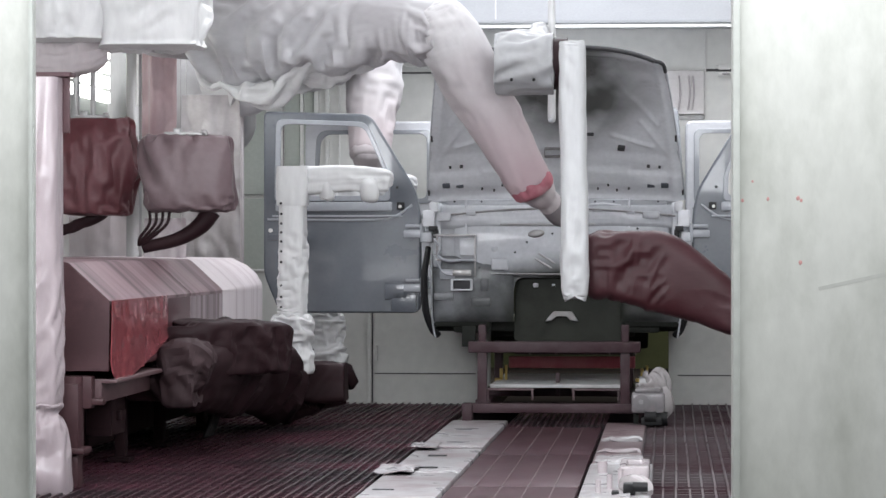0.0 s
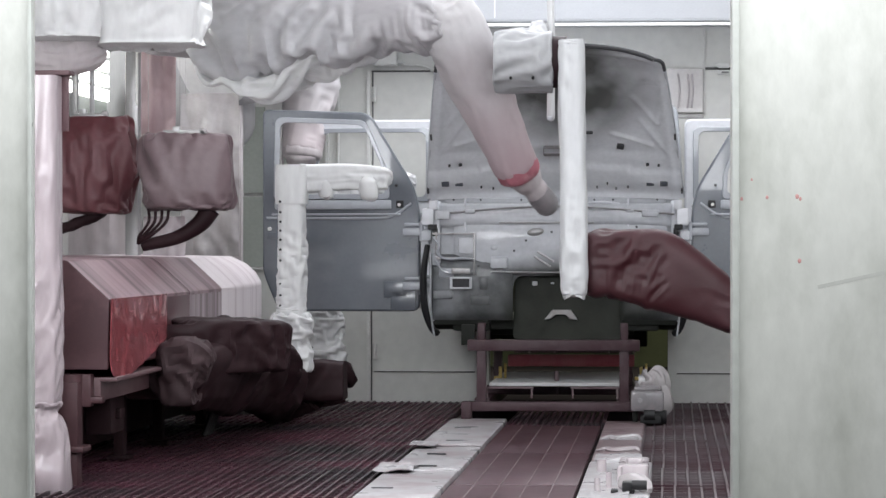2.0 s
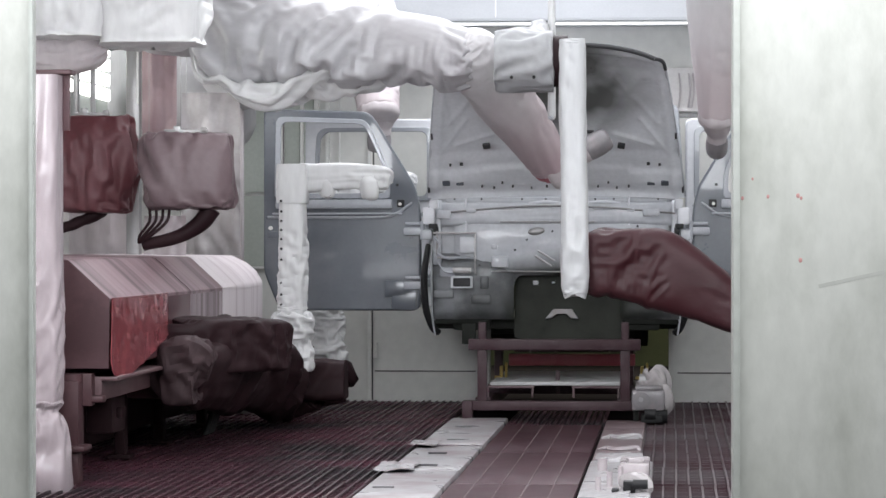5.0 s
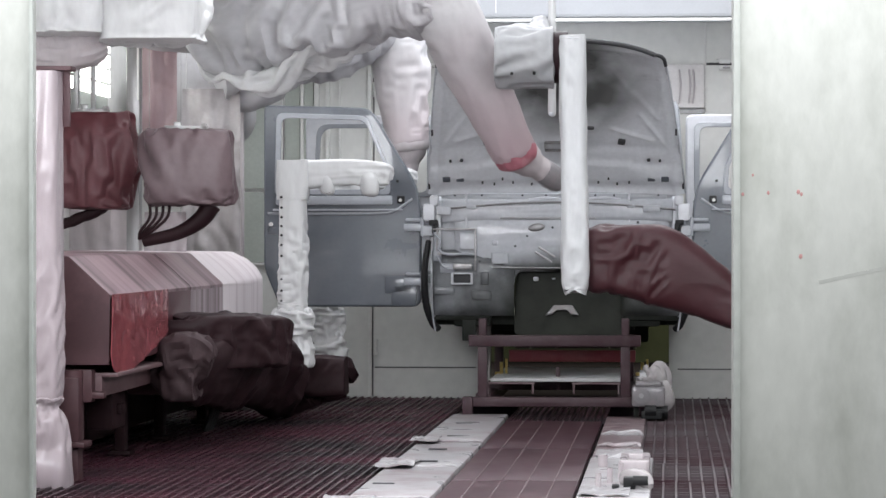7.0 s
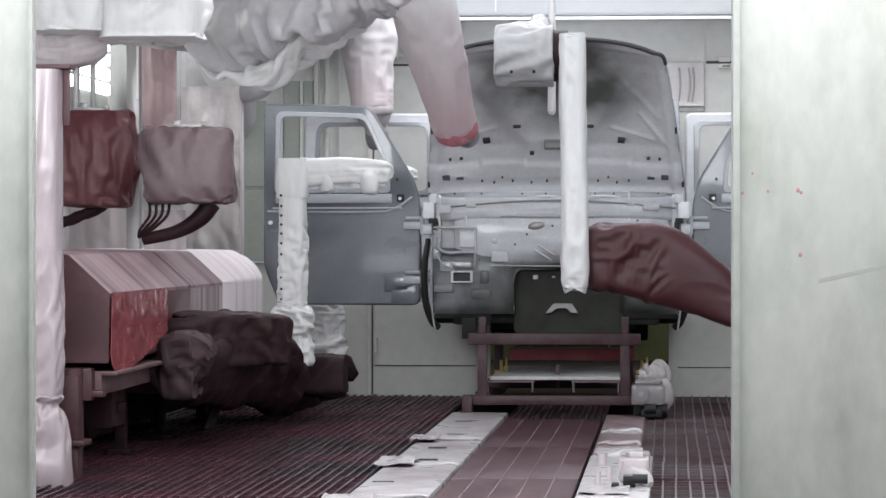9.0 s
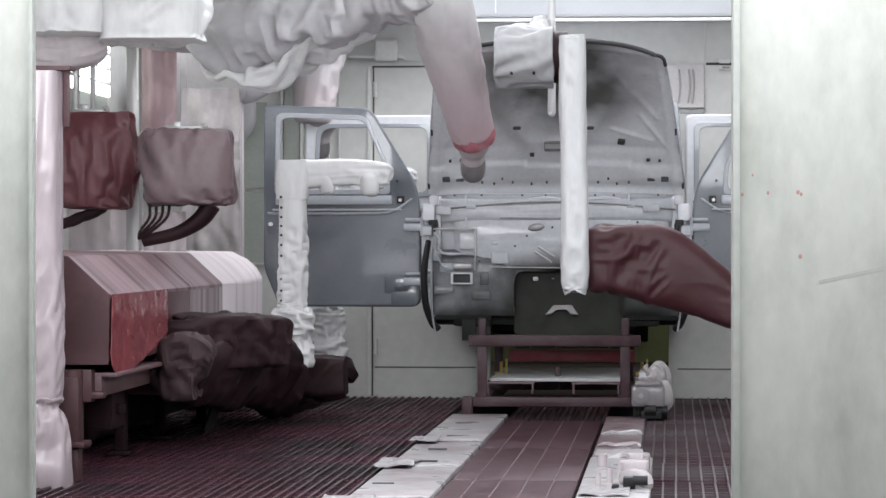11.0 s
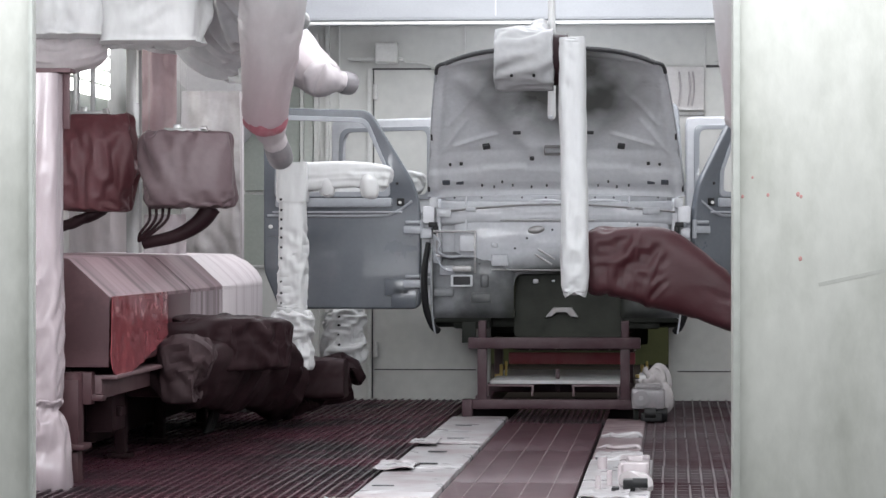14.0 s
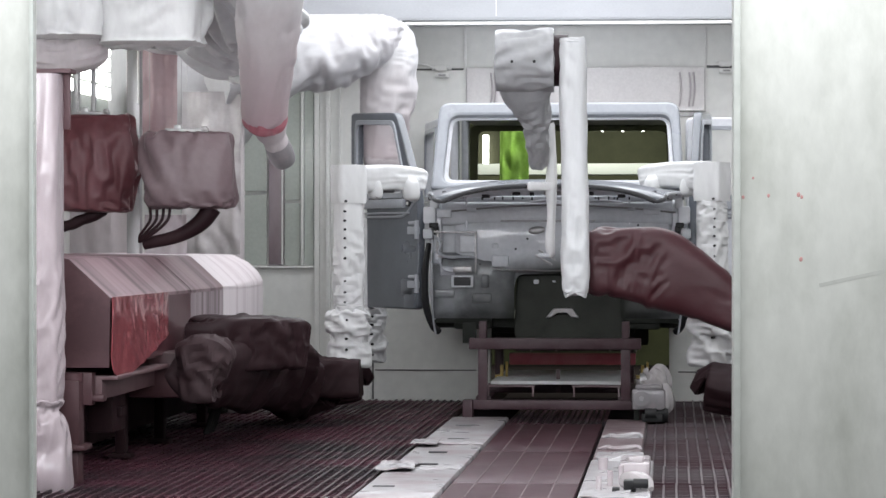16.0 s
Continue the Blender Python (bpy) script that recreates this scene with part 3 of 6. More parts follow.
# side wall with windows and lamps behind the glass
for i, y in enumerate((16.75, 17.9)):
    w = tagged(new("window_%d" % (i + 2)), "side wall window with bright lamp tubes behind", kind="structure")
    part("pane", boxes(((LEFT + 0.012, y, 2.02), (0.02, 0.98, 0.72)), bevel=0.002), GLASS, w, "", False)
    part("window_frame", boxes(((LEFT + 0.02, y - 0.53, 2.02), (0.05, 0.06, 0.9)), ((LEFT + 0.02, y, 2.42), (0.05, 1.0, 0.05)), ((LEFT + 0.02, y, 1.62), (0.05, 1.0, 0.05))), FRAME_GREY, w)
    for z in (1.93, 2.02, 2.11, 2.20):
        part("lamp_tube", boxes(((LEFT + 0.03, y + 0.02, z), (0.014, 0.94, 0.07)), bevel=0.006), TUBE, w, "white fluorescent tube")

# rear zone that shows through the cab
structure("wall_rear_zone", boxes(((CX, 26.0, 1.5), (6, 0.1, 4.6)), ((CX - 2.6, 23, 1.5), (0.1, 5.9, 4.6)), ((CX + 2.6, 23, 1.5), (0.1, 5.9, 4.6)), bevel=0), OLIVE, "olive dim wall of the next booth")
structure("floor_rear_zone", boxes(((CX, 23.1, -0.06), (5.1, 5.7, 0.1)), bevel=0), PIT, "dark floor of the next booth")

# near wall with the opening that the view passes through
jl, jr = -0.844, 0.079
near_left = structure("wall_south_left", boxes((((jl - 2.6) / 2 - 0.43, NEAR + 0.006, 1.55), (2.6 - 0.86 + jl + 1.72, 0.012, 4.4)), bevel=0.003), JAMB, "pale galvanised sheet wall beside the opening")
near_right = structure("wall_south_right", boxes(((jr + 1.2, NEAR + 0.05, 1.55), (2.4, 0.1, 4.4)), bevel=0.004), JAMB, "pale galvanised sheet wall beside the opening, scratched and speckled red")
part("edge_strip", boxes(((jr + 0.005, NEAR - 0.004, 1.55), (0.009, 0.012, 4.3)), bevel=0.002), JAMB_EDGE, near_right)
part("edge_strip", boxes(((jl - 0.0035, NEAR - 0.004, 1.55), (0.006, 0.012, 4.3)), bevel=0.002), JAMB_EDGE, near_left)
for px, pz, r in ((0.164, 1.084, 0.0025), (0.168, 1.081, 0.002), (0.167, 1.000, 0.0025), (0.105, 1.106, 0.0015), (0.125, 1.083, 0.002), (0.092, 1.081, 0.002)):
    bm = bmesh.new()
    bmesh.ops.create_icosphere(bm, subdivisions=2, radius=r, matrix=pose(px, NEAR, pz) @ Matrix.Diagonal((1, 0.2, 1.3, 1)))
    part("paint_spot", bm, RED_SPOT, near_right)
a, b = (0.191, 0.966), (0.282, 0.986)
bm = bmesh.new()
box(bm, (0, 0, 0), ((b[0] - a[0]) * 1.03, 0.001, 0.005), 0.0, pose((a[0] + b[0]) / 2, NEAR + 0.0003, (a[1] + b[1]) / 2, 0, -math.degrees(math.atan2(b[1] - a[1], b[0] - a[0]))))
part("scratch", bm, SCRATCH, near_right, "", False)
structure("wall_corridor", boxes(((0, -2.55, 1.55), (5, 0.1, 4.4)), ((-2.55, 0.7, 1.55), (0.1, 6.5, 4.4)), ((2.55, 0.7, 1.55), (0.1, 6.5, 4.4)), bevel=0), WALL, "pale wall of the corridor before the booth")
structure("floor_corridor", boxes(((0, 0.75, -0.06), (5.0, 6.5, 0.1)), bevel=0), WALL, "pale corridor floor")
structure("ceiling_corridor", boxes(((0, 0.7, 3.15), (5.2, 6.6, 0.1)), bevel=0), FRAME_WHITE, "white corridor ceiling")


# ---------------------------------------------------------------- gratings and track
def grating(name, x0, x1, y0, y1, dx, dy, bar, tall, mat, label):
    """Bearing bars along the booth and cross rods, all real bars."""
    v, f = [], []

    def bar_at(ax, ay, bx, by, zt, zb):
        i = len(v)
        v.extend([(ax, ay, zb), (bx, ay, zb), (bx, by, zb), (ax, by, zb), (ax, ay, zt), (bx, ay, zt), (bx, by, zt), (ax, by, zt)])
        f.extend([(i + 4, i + 5, i + 6, i + 7), (i, i + 1, i + 5, i + 4), (i + 2, i + 3, i + 7, i + 6), (i + 1, i + 2, i + 6, i + 5), (i + 3, i, i + 4, i + 7)])

    x = x0
    while x < x1:
        y = y0
        while y < y1:
            w = random.uniform(-0.003, 0.003)
            bar_at(x + w, y, x + w + bar, min(y + 1.0, y1) - 0.006, random.uniform(-0.004, 0.003), -tall)
            y += 1.0
        x += dx
    y = y0
    while y < y1:
        bar_at(x0, y, x1, y + bar * 1.2, -0.006 + random.uniform(-0.003, 0.003), -tall * 0.6)
        y += dy
    me = bpy.data.meshes.new(name)
    me.from_pydata(v, [], f)
    me.materials.append(mat)
    return tagged(new(name, me), label, kind="stuff")


grating("floor_grating_left", LEFT + 0.02, CX - 0.62, 9.0, 19.98, 0.045, 0.11, 0.011, 0.035, GRATE, "maroon paint-crusted steel floor grating")
grating("floor_grating_right", CX + 0.53, RIGHT - 0.02, 9.0, 19.98, 0.055, 0.16, 0.009, 0.035, GRATE_RIGHT, "worn steel floor grating stained maroon")
grating("floor_grating_mid", CX - 0.26, CX + 0.30, 17.3, 19.98, 0.035, 0.2, 0.012, 0.03, GRATE, "maroon steel grating between the track covers")

track = thing("conveyor_track", (CX, 9.0, 0), "floor conveyor track with masked side covers and maroon plates", "conveyor track")
W0, W1, W2, W3 = -0.595, -0.268, 0.295, 0.521
part("bed", boxes((((W0 + W3) / 2, 5.5, -0.06), (W3 - W0 - 0.04, 10.9, 0.08)), bevel=0.004), PIT, track)
for y0, y1 in ((0.3, 4.0), (4.0, 6.0), (6.0, 8.3)):
    part("plate", boxes((((W1 + W2) / 2, (y0 + y1) / 2, -0.015), (W2 - W1 - 0.02, y1 - y0 - 0.02, 0.03)), bevel=0.004), TRACK_RED, track, "maroon steel plate")
for i in range(4):
    part("seam_strip", boxes(((W1 + (W2 - W1) * (i + 1) / 5, 4.3, 0.001), (0.005, 7.9, 0.005)), bevel=0.001), TRACK_PINK, track)
for i, (y0, y1) in enumerate(((0.3, 2.9), (2.9, 4.6), (4.6, 6.3), (6.3, 8.72))):
    part("side_cover", box(bmesh.new(), ((W0 + W1) / 2, (y0 + y1) / 2, -0.02 + 0.004 * (i % 2)), (W1 - W0, y1 - y0 - 0.012, 0.06), 0.012), TRACK_FILM, track, "white film-masked track cover")
WN = 0.585
for i, (y0, y1) in enumerate(((0.3, 2.6), (2.6, 5.1))):
    part("side_cover", box(bmesh.new(), ((W2 + WN) / 2 + 0.01, (y0 + y1) / 2, -0.012), (WN - W2, y1 - y0 - 0.012, 0.07), 0.012), TRACK_FILM, track, "white film-masked track cover")
for i, (y0, y1) in enumerate(((5.12, 6.9), (6.9, 8.6))):
    part("side_cover", box(bmesh.new(), ((W2 + W3) / 2 + 0.01, (y0 + y1) / 2, -0.02), (W3 - W2, y1 - y0 - 0.012, 0.06), 0.012), TRACK_PINK, track, "pink overspray-stained track cover")
for y, w in ((2.9, 0.009), (4.6, 0.009), (6.3, 0.012)):
    part("film_ruffle", sleeve([(W0 + 0.01, y, 0.012, 0.004, 0.004), (W0 + 0.05, y + 0.02, 0.016, w, w * 0.7), ((W0 + W1) / 2, y - 0.02, 0.014, w * 0.8, w * 0.6), (W1 - 0.05, y + 0.01, 0.016, w, w * 0.8), (W1, y, 0.012, 0.004, 0.004)], steps=14, seg=14, wrinkle=0.5, seed=int(y * 10), long=0.3), TRACK_FILM, track, "crumpled white film edge")
for y, w in ((2.6, 0.012), (5.1, 0.02), (6.0, 0.012), (6.9, 0.014)):
    part("film_ruffle", sleeve([(W2 + 0.02, y, 0.014, 0.004, 0.004), (W2 + 0.07, y + 0.03, 0.02, w, w * 0.8), ((W2 + W3) / 2, y - 0.03, 0.018, w * 1.2, w * 0.8), (W3 - 0.02, y + 0.02, 0.02, w, w), (W3 + 0.01, y, 0.012, 0.004, 0.004)], steps=14, seg=14, wrinkle=0.5, seed=int(y * 10), long=0.3), TRACK_FILM, track, "crumpled white film edge")
for x, y, w, h, k in ((W0 - 0.05, 0.9, 0.16, 0.5, 1), (W0 - 0.07, 2.4, 0.2, 0.4, 5), (W0 - 0.04, 4.4, 0.17, 0.5, 8), (W0 - 0.03, 6.1, 0.14, 0.35, 12), (W2 + 0.02, 2.9, 0.2, 0.45, 15), (W2 + 0.03, 5.1, 0.22, 0.4, 19)):
    bm = sheet(w, h, 30, 40, 0.012, k, tall=1.6, wide=1.2)
    bmesh.ops.transform(bm, matrix=pose(x, y, 0.022, 90), verts=bm.verts)
    part("film_scrap", bm, TRACK_FILM, track, "crumpled white film scrap")
part("sensor_box", plate(rounded([(0, 0), (0.13, 0), (0.13, 0.5), (0, 0.5)], 0.02), [rounded([(0.03, 0.08), (0.10, 0.08), (0.10, 0.42), (0.03, 0.42)], 0.015)], 0.06, 0.008, pose(WN - 0.13, 4.1, 0.05)), PLASTIC_FILM, track, "film-wrapped sensor box")
part("sensor", boxes(((WN - 0.065, 4.3, 0.03), (0.06, 0.2, 0.05))), BLACK, track)
part("film_wrap", sleeve([(WN - 0.10, 3.55, 0.03, 0.012, 0.012), (WN - 0.09, 3.5, 0.05, 0.03, 0.026), (WN - 0.05, 3.42, 0.065, 0.034, 0.028), (WN - 0.01, 3.36, 0.05, 0.026, 0.026), (WN + 0.01, 3.33, 0.03, 0.012, 0.012)], steps=12, seg=60, wrinkle=0.12, seed=31, square=3, crisp=0.3, cross=0.3, cell=0.010), PLASTIC_CLEAR, track, "crumpled clear film over a sensor")
part("sensor", join(boxes(((WN - 0.075, 3.32, 0.045), (0.05, 0.08, 0.05)), ((WN - 0.13, 3.25, 0.03), (0.03, 0.06, 0.03)), bevel=0.006), cylinder(bmesh.new(), (WN - 0.06, 3.25, 0.06), (WN + 0.0, 3.25, 0.06), 0.02)), BLACK, track, "black sensor and plug")
for x, y0 in ((WN - 0.16, 3.6), (WN - 0.12, 3.9), (WN - 0.20, 3.3)):
    part("cable_stub", cylinder(bmesh.new(), (x, y0, 0.015), (x, y0, 0.085), 0.012, seg=12), PLASTIC_FILM, track, "small film-wrapped post")
part("sensor", cylinder(bmesh.new(), (WN - 0.21, 4.5, 0.02), (WN - 0.21, 4.5, 0.075), 0.022), PLASTIC_FILM, track, "small film-wrapped sensor")
for x, y in ((0.3, 2.7), (0.25, 3.6), (0.5, 4.9), (0.45, 5.7), (0.5, 6.7), (0.4, 7.8)):
    part("slot", boxes(((W0 + (W1 - W0) * x, y, 0.0145), (0.09, 0.03, 0.006)), bevel=0.002), HOLE, track)


# ---------------------------------------------------------------- the car body
CY = 18.0
car = thing("off_road_car", (CX, CY, 0), "bare grey primed off-road car shell with open doors and hood", "car")
OUT = UPRIGHT

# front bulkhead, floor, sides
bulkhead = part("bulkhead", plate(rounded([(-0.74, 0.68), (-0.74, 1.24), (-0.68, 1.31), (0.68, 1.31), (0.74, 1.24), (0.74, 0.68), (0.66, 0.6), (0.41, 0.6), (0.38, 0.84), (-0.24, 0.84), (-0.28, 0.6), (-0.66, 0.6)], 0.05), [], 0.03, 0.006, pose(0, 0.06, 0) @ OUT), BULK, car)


def bulge(x0, x1, z0, z1, depth, nx=24, nz=16):
    """A softly pressed panel that swells towards -y."""
    bm = bmesh.new()
    g = [[bm.verts.new((x0 + (x1 - x0) * i / nx, -depth * (1 - abs(2 * i / nx - 1) ** 4) ** 0.5 * (1 - abs(2 * k / nz - 1) ** 4) ** 0.5
                        + 0.004 * noise.noise(Vector((i * 0.6, k * 0.6, depth * 50))), z0 + (z1 - z0) * k / nz)) for k in range(nz + 1)] for i in range(nx + 1)]
    for i in range(nx):
        for k in range(nz):
            bm.faces.new((g[i][k], g[i + 1][k], g[i + 1][k + 1], g[i][k + 1]))
    return bm


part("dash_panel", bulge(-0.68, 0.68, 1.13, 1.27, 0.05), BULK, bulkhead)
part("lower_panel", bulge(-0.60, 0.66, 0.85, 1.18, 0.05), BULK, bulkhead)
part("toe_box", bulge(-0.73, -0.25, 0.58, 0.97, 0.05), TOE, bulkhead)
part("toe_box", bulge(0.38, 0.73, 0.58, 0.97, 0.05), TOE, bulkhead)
part("tunnel", plate(rounded([(-0.26, 0.46), (-0.24, 0.84), (0.38, 0.84), (0.42, 0.46)], 0.04), [], 0.02, 0.004, pose(0, 0.14, 0) @ OUT), TUNNEL, bulkhead)
part("cowl", boxes(((0, 0.16, 1.31), (1.44, 0.26, 0.05)), ((0, 0.02, 1.285), (1.30, 0.05, 0.035)), bevel=0.012), BASECOAT, car)
part("slot", boxes(((-0.05, -0.043, 1.155), (0.56, 0.02, 0.012))), FRAME_GREY, bulkhead)
for x0, x1 in ((-0.16, 0.04), (0.16, 0.38)):
    part("seam_bead", rod([(x0, -0.015, 1.265), ((x0 + x1) / 2, -0.02, 1.275), (x1, -0.015, 1.265)], 0.008, 8), WHITE_DOOR, bulkhead)
bm = bmesh.new()
bmesh.ops.create_uvsphere(bm, u_segments=20, v_segments=10, radius=1, matrix=pose(-0.115, -0.048, 1.10, 0, -8, 0) @ Matrix.Diagonal((0.05, 0.012, 0.024, 1)))
part("grommet", bm, FRAME_GREY, bulkhead)
for dz in (0, -0.03):
    bm = bmesh.new()
    box(bm, (-0.055 + dz * 0.6, -0.047, 0.955 + dz), (0.115, 0.02, 0.012), 0.004, pose(0, 0, 0, 0, 32, 0))
    part("rib", bm, FRAME_GREY, bulkhead)
part("bracket", boxes(((-0.60, -0.06, 1.09), (0.25, 0.02, 0.012)), ((-0.475, -0.06, 0.97), (0.012, 0.02, 0.25)), ((-0.70, -0.06, 1.03), (0.012, 0.02, 0.14)), ((-0.6, -0.055, 0.945), (0.2, 0.02, 0.014)), bevel=0.003), FRAME_GREY, bulkhead, "thin wire-like pressed bracket")
part("port", boxes(((-0.55, -0.10, 0.80), (0.10, 0.02, 0.05))), HOLE, bulkhead)
part("port_frame", plate(rounded([(-0.615, 0.765), (-0.485, 0.765), (-0.485, 0.835), (-0.615, 0.835)], 0.01), [rounded([(-0.60, 0.775), (-0.50, 0.775), (-0.50, 0.825), (-0.60, 0.825)], 0.006)], 0.02, 0.003, pose(0, -0.115, 0) @ OUT), BASECOAT, bulkhead)
part("port", boxes(((-0.55, -0.10, 0.87), (0.11, 0.02, 0.035))), FRAME_GREY, bulkhead)
for c, sz in (((-0.33, -0.04, 0.92), (0.1, 0.05, 0.07)), ((-0.36, -0.04, 1.01), (0.04, 0.03, 0.03)), ((-0.52, -0.05, 1.02), (0.1, 0.03, 0.1))):
    part("box_pressing", box(bmesh.new(), c, sz, 0.012), BASECOAT, bulkhead)
for x, z in ((-0.02, 1.10), (-0.17, 1.05), (0.05, 1.12), (-0.24, 0.99), (0.48, 1.13), (0.55, 1.02), (-0.45, 0.9)):
    part("bolt_hole", cylinder(bmesh.new(), (x, -0.0535, z), (x, -0.02, z), 0.007, seg=10), HOLE, bulkhead)
for x, z, w, h in ((-0.66, 1.20, 0.08, 0.05), (-0.50, 1.22, 0.06, 0.025), (0.56, 1.21, 0.10, 0.04), (0.44, 1.225, 0.05, 0.02), (-0.30, 1.235, 0.10, 0.015), (0.28, 1.235, 0.12, 0.015)):
    part("pressing", box(bmesh.new(), (x, -0.04, z), (w, 0.03, h), 0.008), BASECOAT, bulkhead)
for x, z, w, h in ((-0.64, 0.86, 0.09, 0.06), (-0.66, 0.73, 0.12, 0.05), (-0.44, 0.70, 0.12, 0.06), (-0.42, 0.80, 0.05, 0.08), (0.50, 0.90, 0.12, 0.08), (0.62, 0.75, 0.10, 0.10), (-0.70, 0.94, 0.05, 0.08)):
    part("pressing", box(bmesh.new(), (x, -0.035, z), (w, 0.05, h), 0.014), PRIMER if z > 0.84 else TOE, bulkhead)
part("harness", rod([(-0.72, -0.07, 1.07), (-0.68, -0.08, 1.02), (-0.69, -0.08, 0.97), (-0.63, -0.09, 0.94), (-0.55, -0.08, 0.945), (-0.47, -0.06, 0.94)], 0.008, 8), PRIMER, bulkhead, "primed pipe")
part("harness", rod([(-0.70, -0.07, 0.93), (-0.66, -0.09, 0.87), (-0.60, -0.09, 0.855), (-0.5, -0.08, 0.86)], 0.006, 8), PRIMER, bulkhead)
part("panel_edge", rod([(-0.70, -0.03, 1.205), (-0.60, -0.04, 1.215), (-0.3, -0.055, 1.24), (0.0, -0.058, 1.25), (0.3, -0.055, 1.24), (0.6, -0.04, 1.215), (0.70, -0.03, 1.205)], 0.006, 8), FRAME_GREY, bulkhead, "dark panel seam")
part("panel_edge", rod([(-0.38, -0.045, 0.865), (-0.1, -0.05, 0.862), (0.2, -0.05, 0.862)], 0.005, 8), FRAME_GREY, bulkhead)
for x in (-0.60, -0.44, -0.2, -0.06, 0.09, 0.23, 0.34, 0.6):
    part("weld_spot", cylinder(bmesh.new(), (x, -0.01, 1.29), (x, 0.02, 1.29), 0.006, seg=8), HOLE, bulkhead)
part("plug", boxes(((-0.125, 0.11, 0.795), (0.032, 0.03, 0.026)), bevel=0.008), WHITE_DOOR, bulkhead, "white plug")
part("plug", boxes(((-0.02, 0.11, 0.797), (0.02, 0.03, 0.01))), WHITE_DOOR, bulkhead)
part("mount", plate(rounded([(-0.07, 0.58), (-0.02, 0.64), (0.09, 0.64), (0.13, 0.58), (0.08, 0.585), (0.06, 0.61), (0.0, 0.61), (-0.03, 0.585)], 0.006), [], 0.03, 0.004, pose(0, 0.10, 0) @ OUT), FRAME_GREY, bulkhead)
for s in (-1, 1):
    # wheel-arch edge, hinge blocks, hood supports
    part("arch_trim", sleeve([(s * 0.755, -0.02, 1.02, 0.016, 0.03), (s * 0.775, -0.06, 0.85, 0.02, 0.035), (s * 0.77, -0.04, 0.66, 0.021, 0.035), (s * 0.735, 0.0, 0.54, 0.02, 0.03), (s * 0.70, 0.04, 0.50, 0.02, 0.02)], wrinkle=0, seg=16), BLACK, car, "black rubbery arch edge")
    part("arch_flange", sleeve([(s * 0.735, -0.03, 0.98, 0.006, 0.02), (s * 0.735, -0.05, 0.8, 0.006, 0.02), (s * 0.73, -0.03, 0.6, 0.006, 0.02), (s * 0.715, -0.02, 0.49, 0.006, 0.02)], wrinkle=0, seg=10), BASECOAT, car)
    part("sill_end", boxes(((s * 0.56, 0.1, 0.60), (0.34, 0.2, 0.10)), ((s * 0.50, 0.12, 0.545), (0.22, 0.2, 0.06)), ((s * 0.64, 0.05, 0.7), (0.16, 0.12, 0.05)), bevel=0.02), UNDERBODY, car)
    part("hood_hinge", boxes(((s * 0.725, -0.03, 1.13), (0.05, 0.08, 0.03)), ((s * 0.71, -0.03, 1.10), (0.03, 0.06, 0.05)), bevel=0.006), BLACK, car, "black hinge block")
    part("cowl_end", boxes(((s * 0.75, 0.02, 1.19), (0.07, 0.16, 0.10)), ((s * 0.72, 0.0, 1.26), (0.05, 0.12, 0.06)), bevel=0.012), WHITE_DOOR, car)
    part("fender_stub", boxes(((s * 0.76, 0.02, 1.08), (0.06, 0.12, 0.06)), ((s * 0.74, 0.05, 0.98), (0.03, 0.05, 0.14)), bevel=0.012), BASECOAT, car)
    part("support_rod", rod([(s * 0.48 - 0.05, -0.03, 1.10), (s * 0.48 - 0.05, -0.03, 1.30), (s * 0.48 - 0.05 + 0.035, -0.03, 1.32)], 0.007, 8), WHITE_DOOR, car)
    # side of the tub and pillars
    part("body_side", plate(rounded([(0.0, 0.55), (0.0, 1.28), (0.12, 1.30), (0.12, 0.62), (2.0, 0.62), (2.0, 1.28), (2.85, 1.28), (2.85, 0.55)], 0.04), [], 0.05, 0.008, pose(s * 0.705, 0, 0) @ Matrix(((0, 0, 1, 0), (1, 0, 0, 0), (0, 1, 0, 0), (0, 0, 0, 1)))), BASECOAT, car)
    part("pillar", boxes(((s * 0.68, 1.12, 1.3), (0.05, 0.10, 1.0)), bevel=0.015), BASECOAT, car)
    part("pillar", boxes(((s * 0.68, 2.1, 1.55), (0.05, 0.12, 0.6)), bevel=0.015), BASECOAT, car)
part("floor_pan", boxes(((0, 1.5, 0.55), (1.46, 2.7, 0.06)), bevel=0.02), UNDERBODY, car)
part("cross_member", boxes(((0, 2.3, 0.44), (1.05, 0.16, 0.18)), bevel=0.02), UNDERBODY, car)
part("cross_member", boxes(((0, 1.2, 0.50), (0.9, 0.14, 0.08)), bevel=0.02), UNDERBODY, car)
part("roof", boxes(((0, 1.65, 1.845), (1.36, 2.3, 0.035)), bevel=0.015), BASECOAT, car)
part("rear_frame", plate(rounded([(-0.72, 0.56), (-0.70, 1.83), (0.70, 1.83), (0.72, 0.56)], 0.05), [rounded([(-0.65, 1.15), (-0.64, 1.79), (0.64, 1.79), (0.65, 1.15)], 0.05)], 0.05, 0.01, pose(0, 2.8, 0) @ OUT), OLIVE, car)

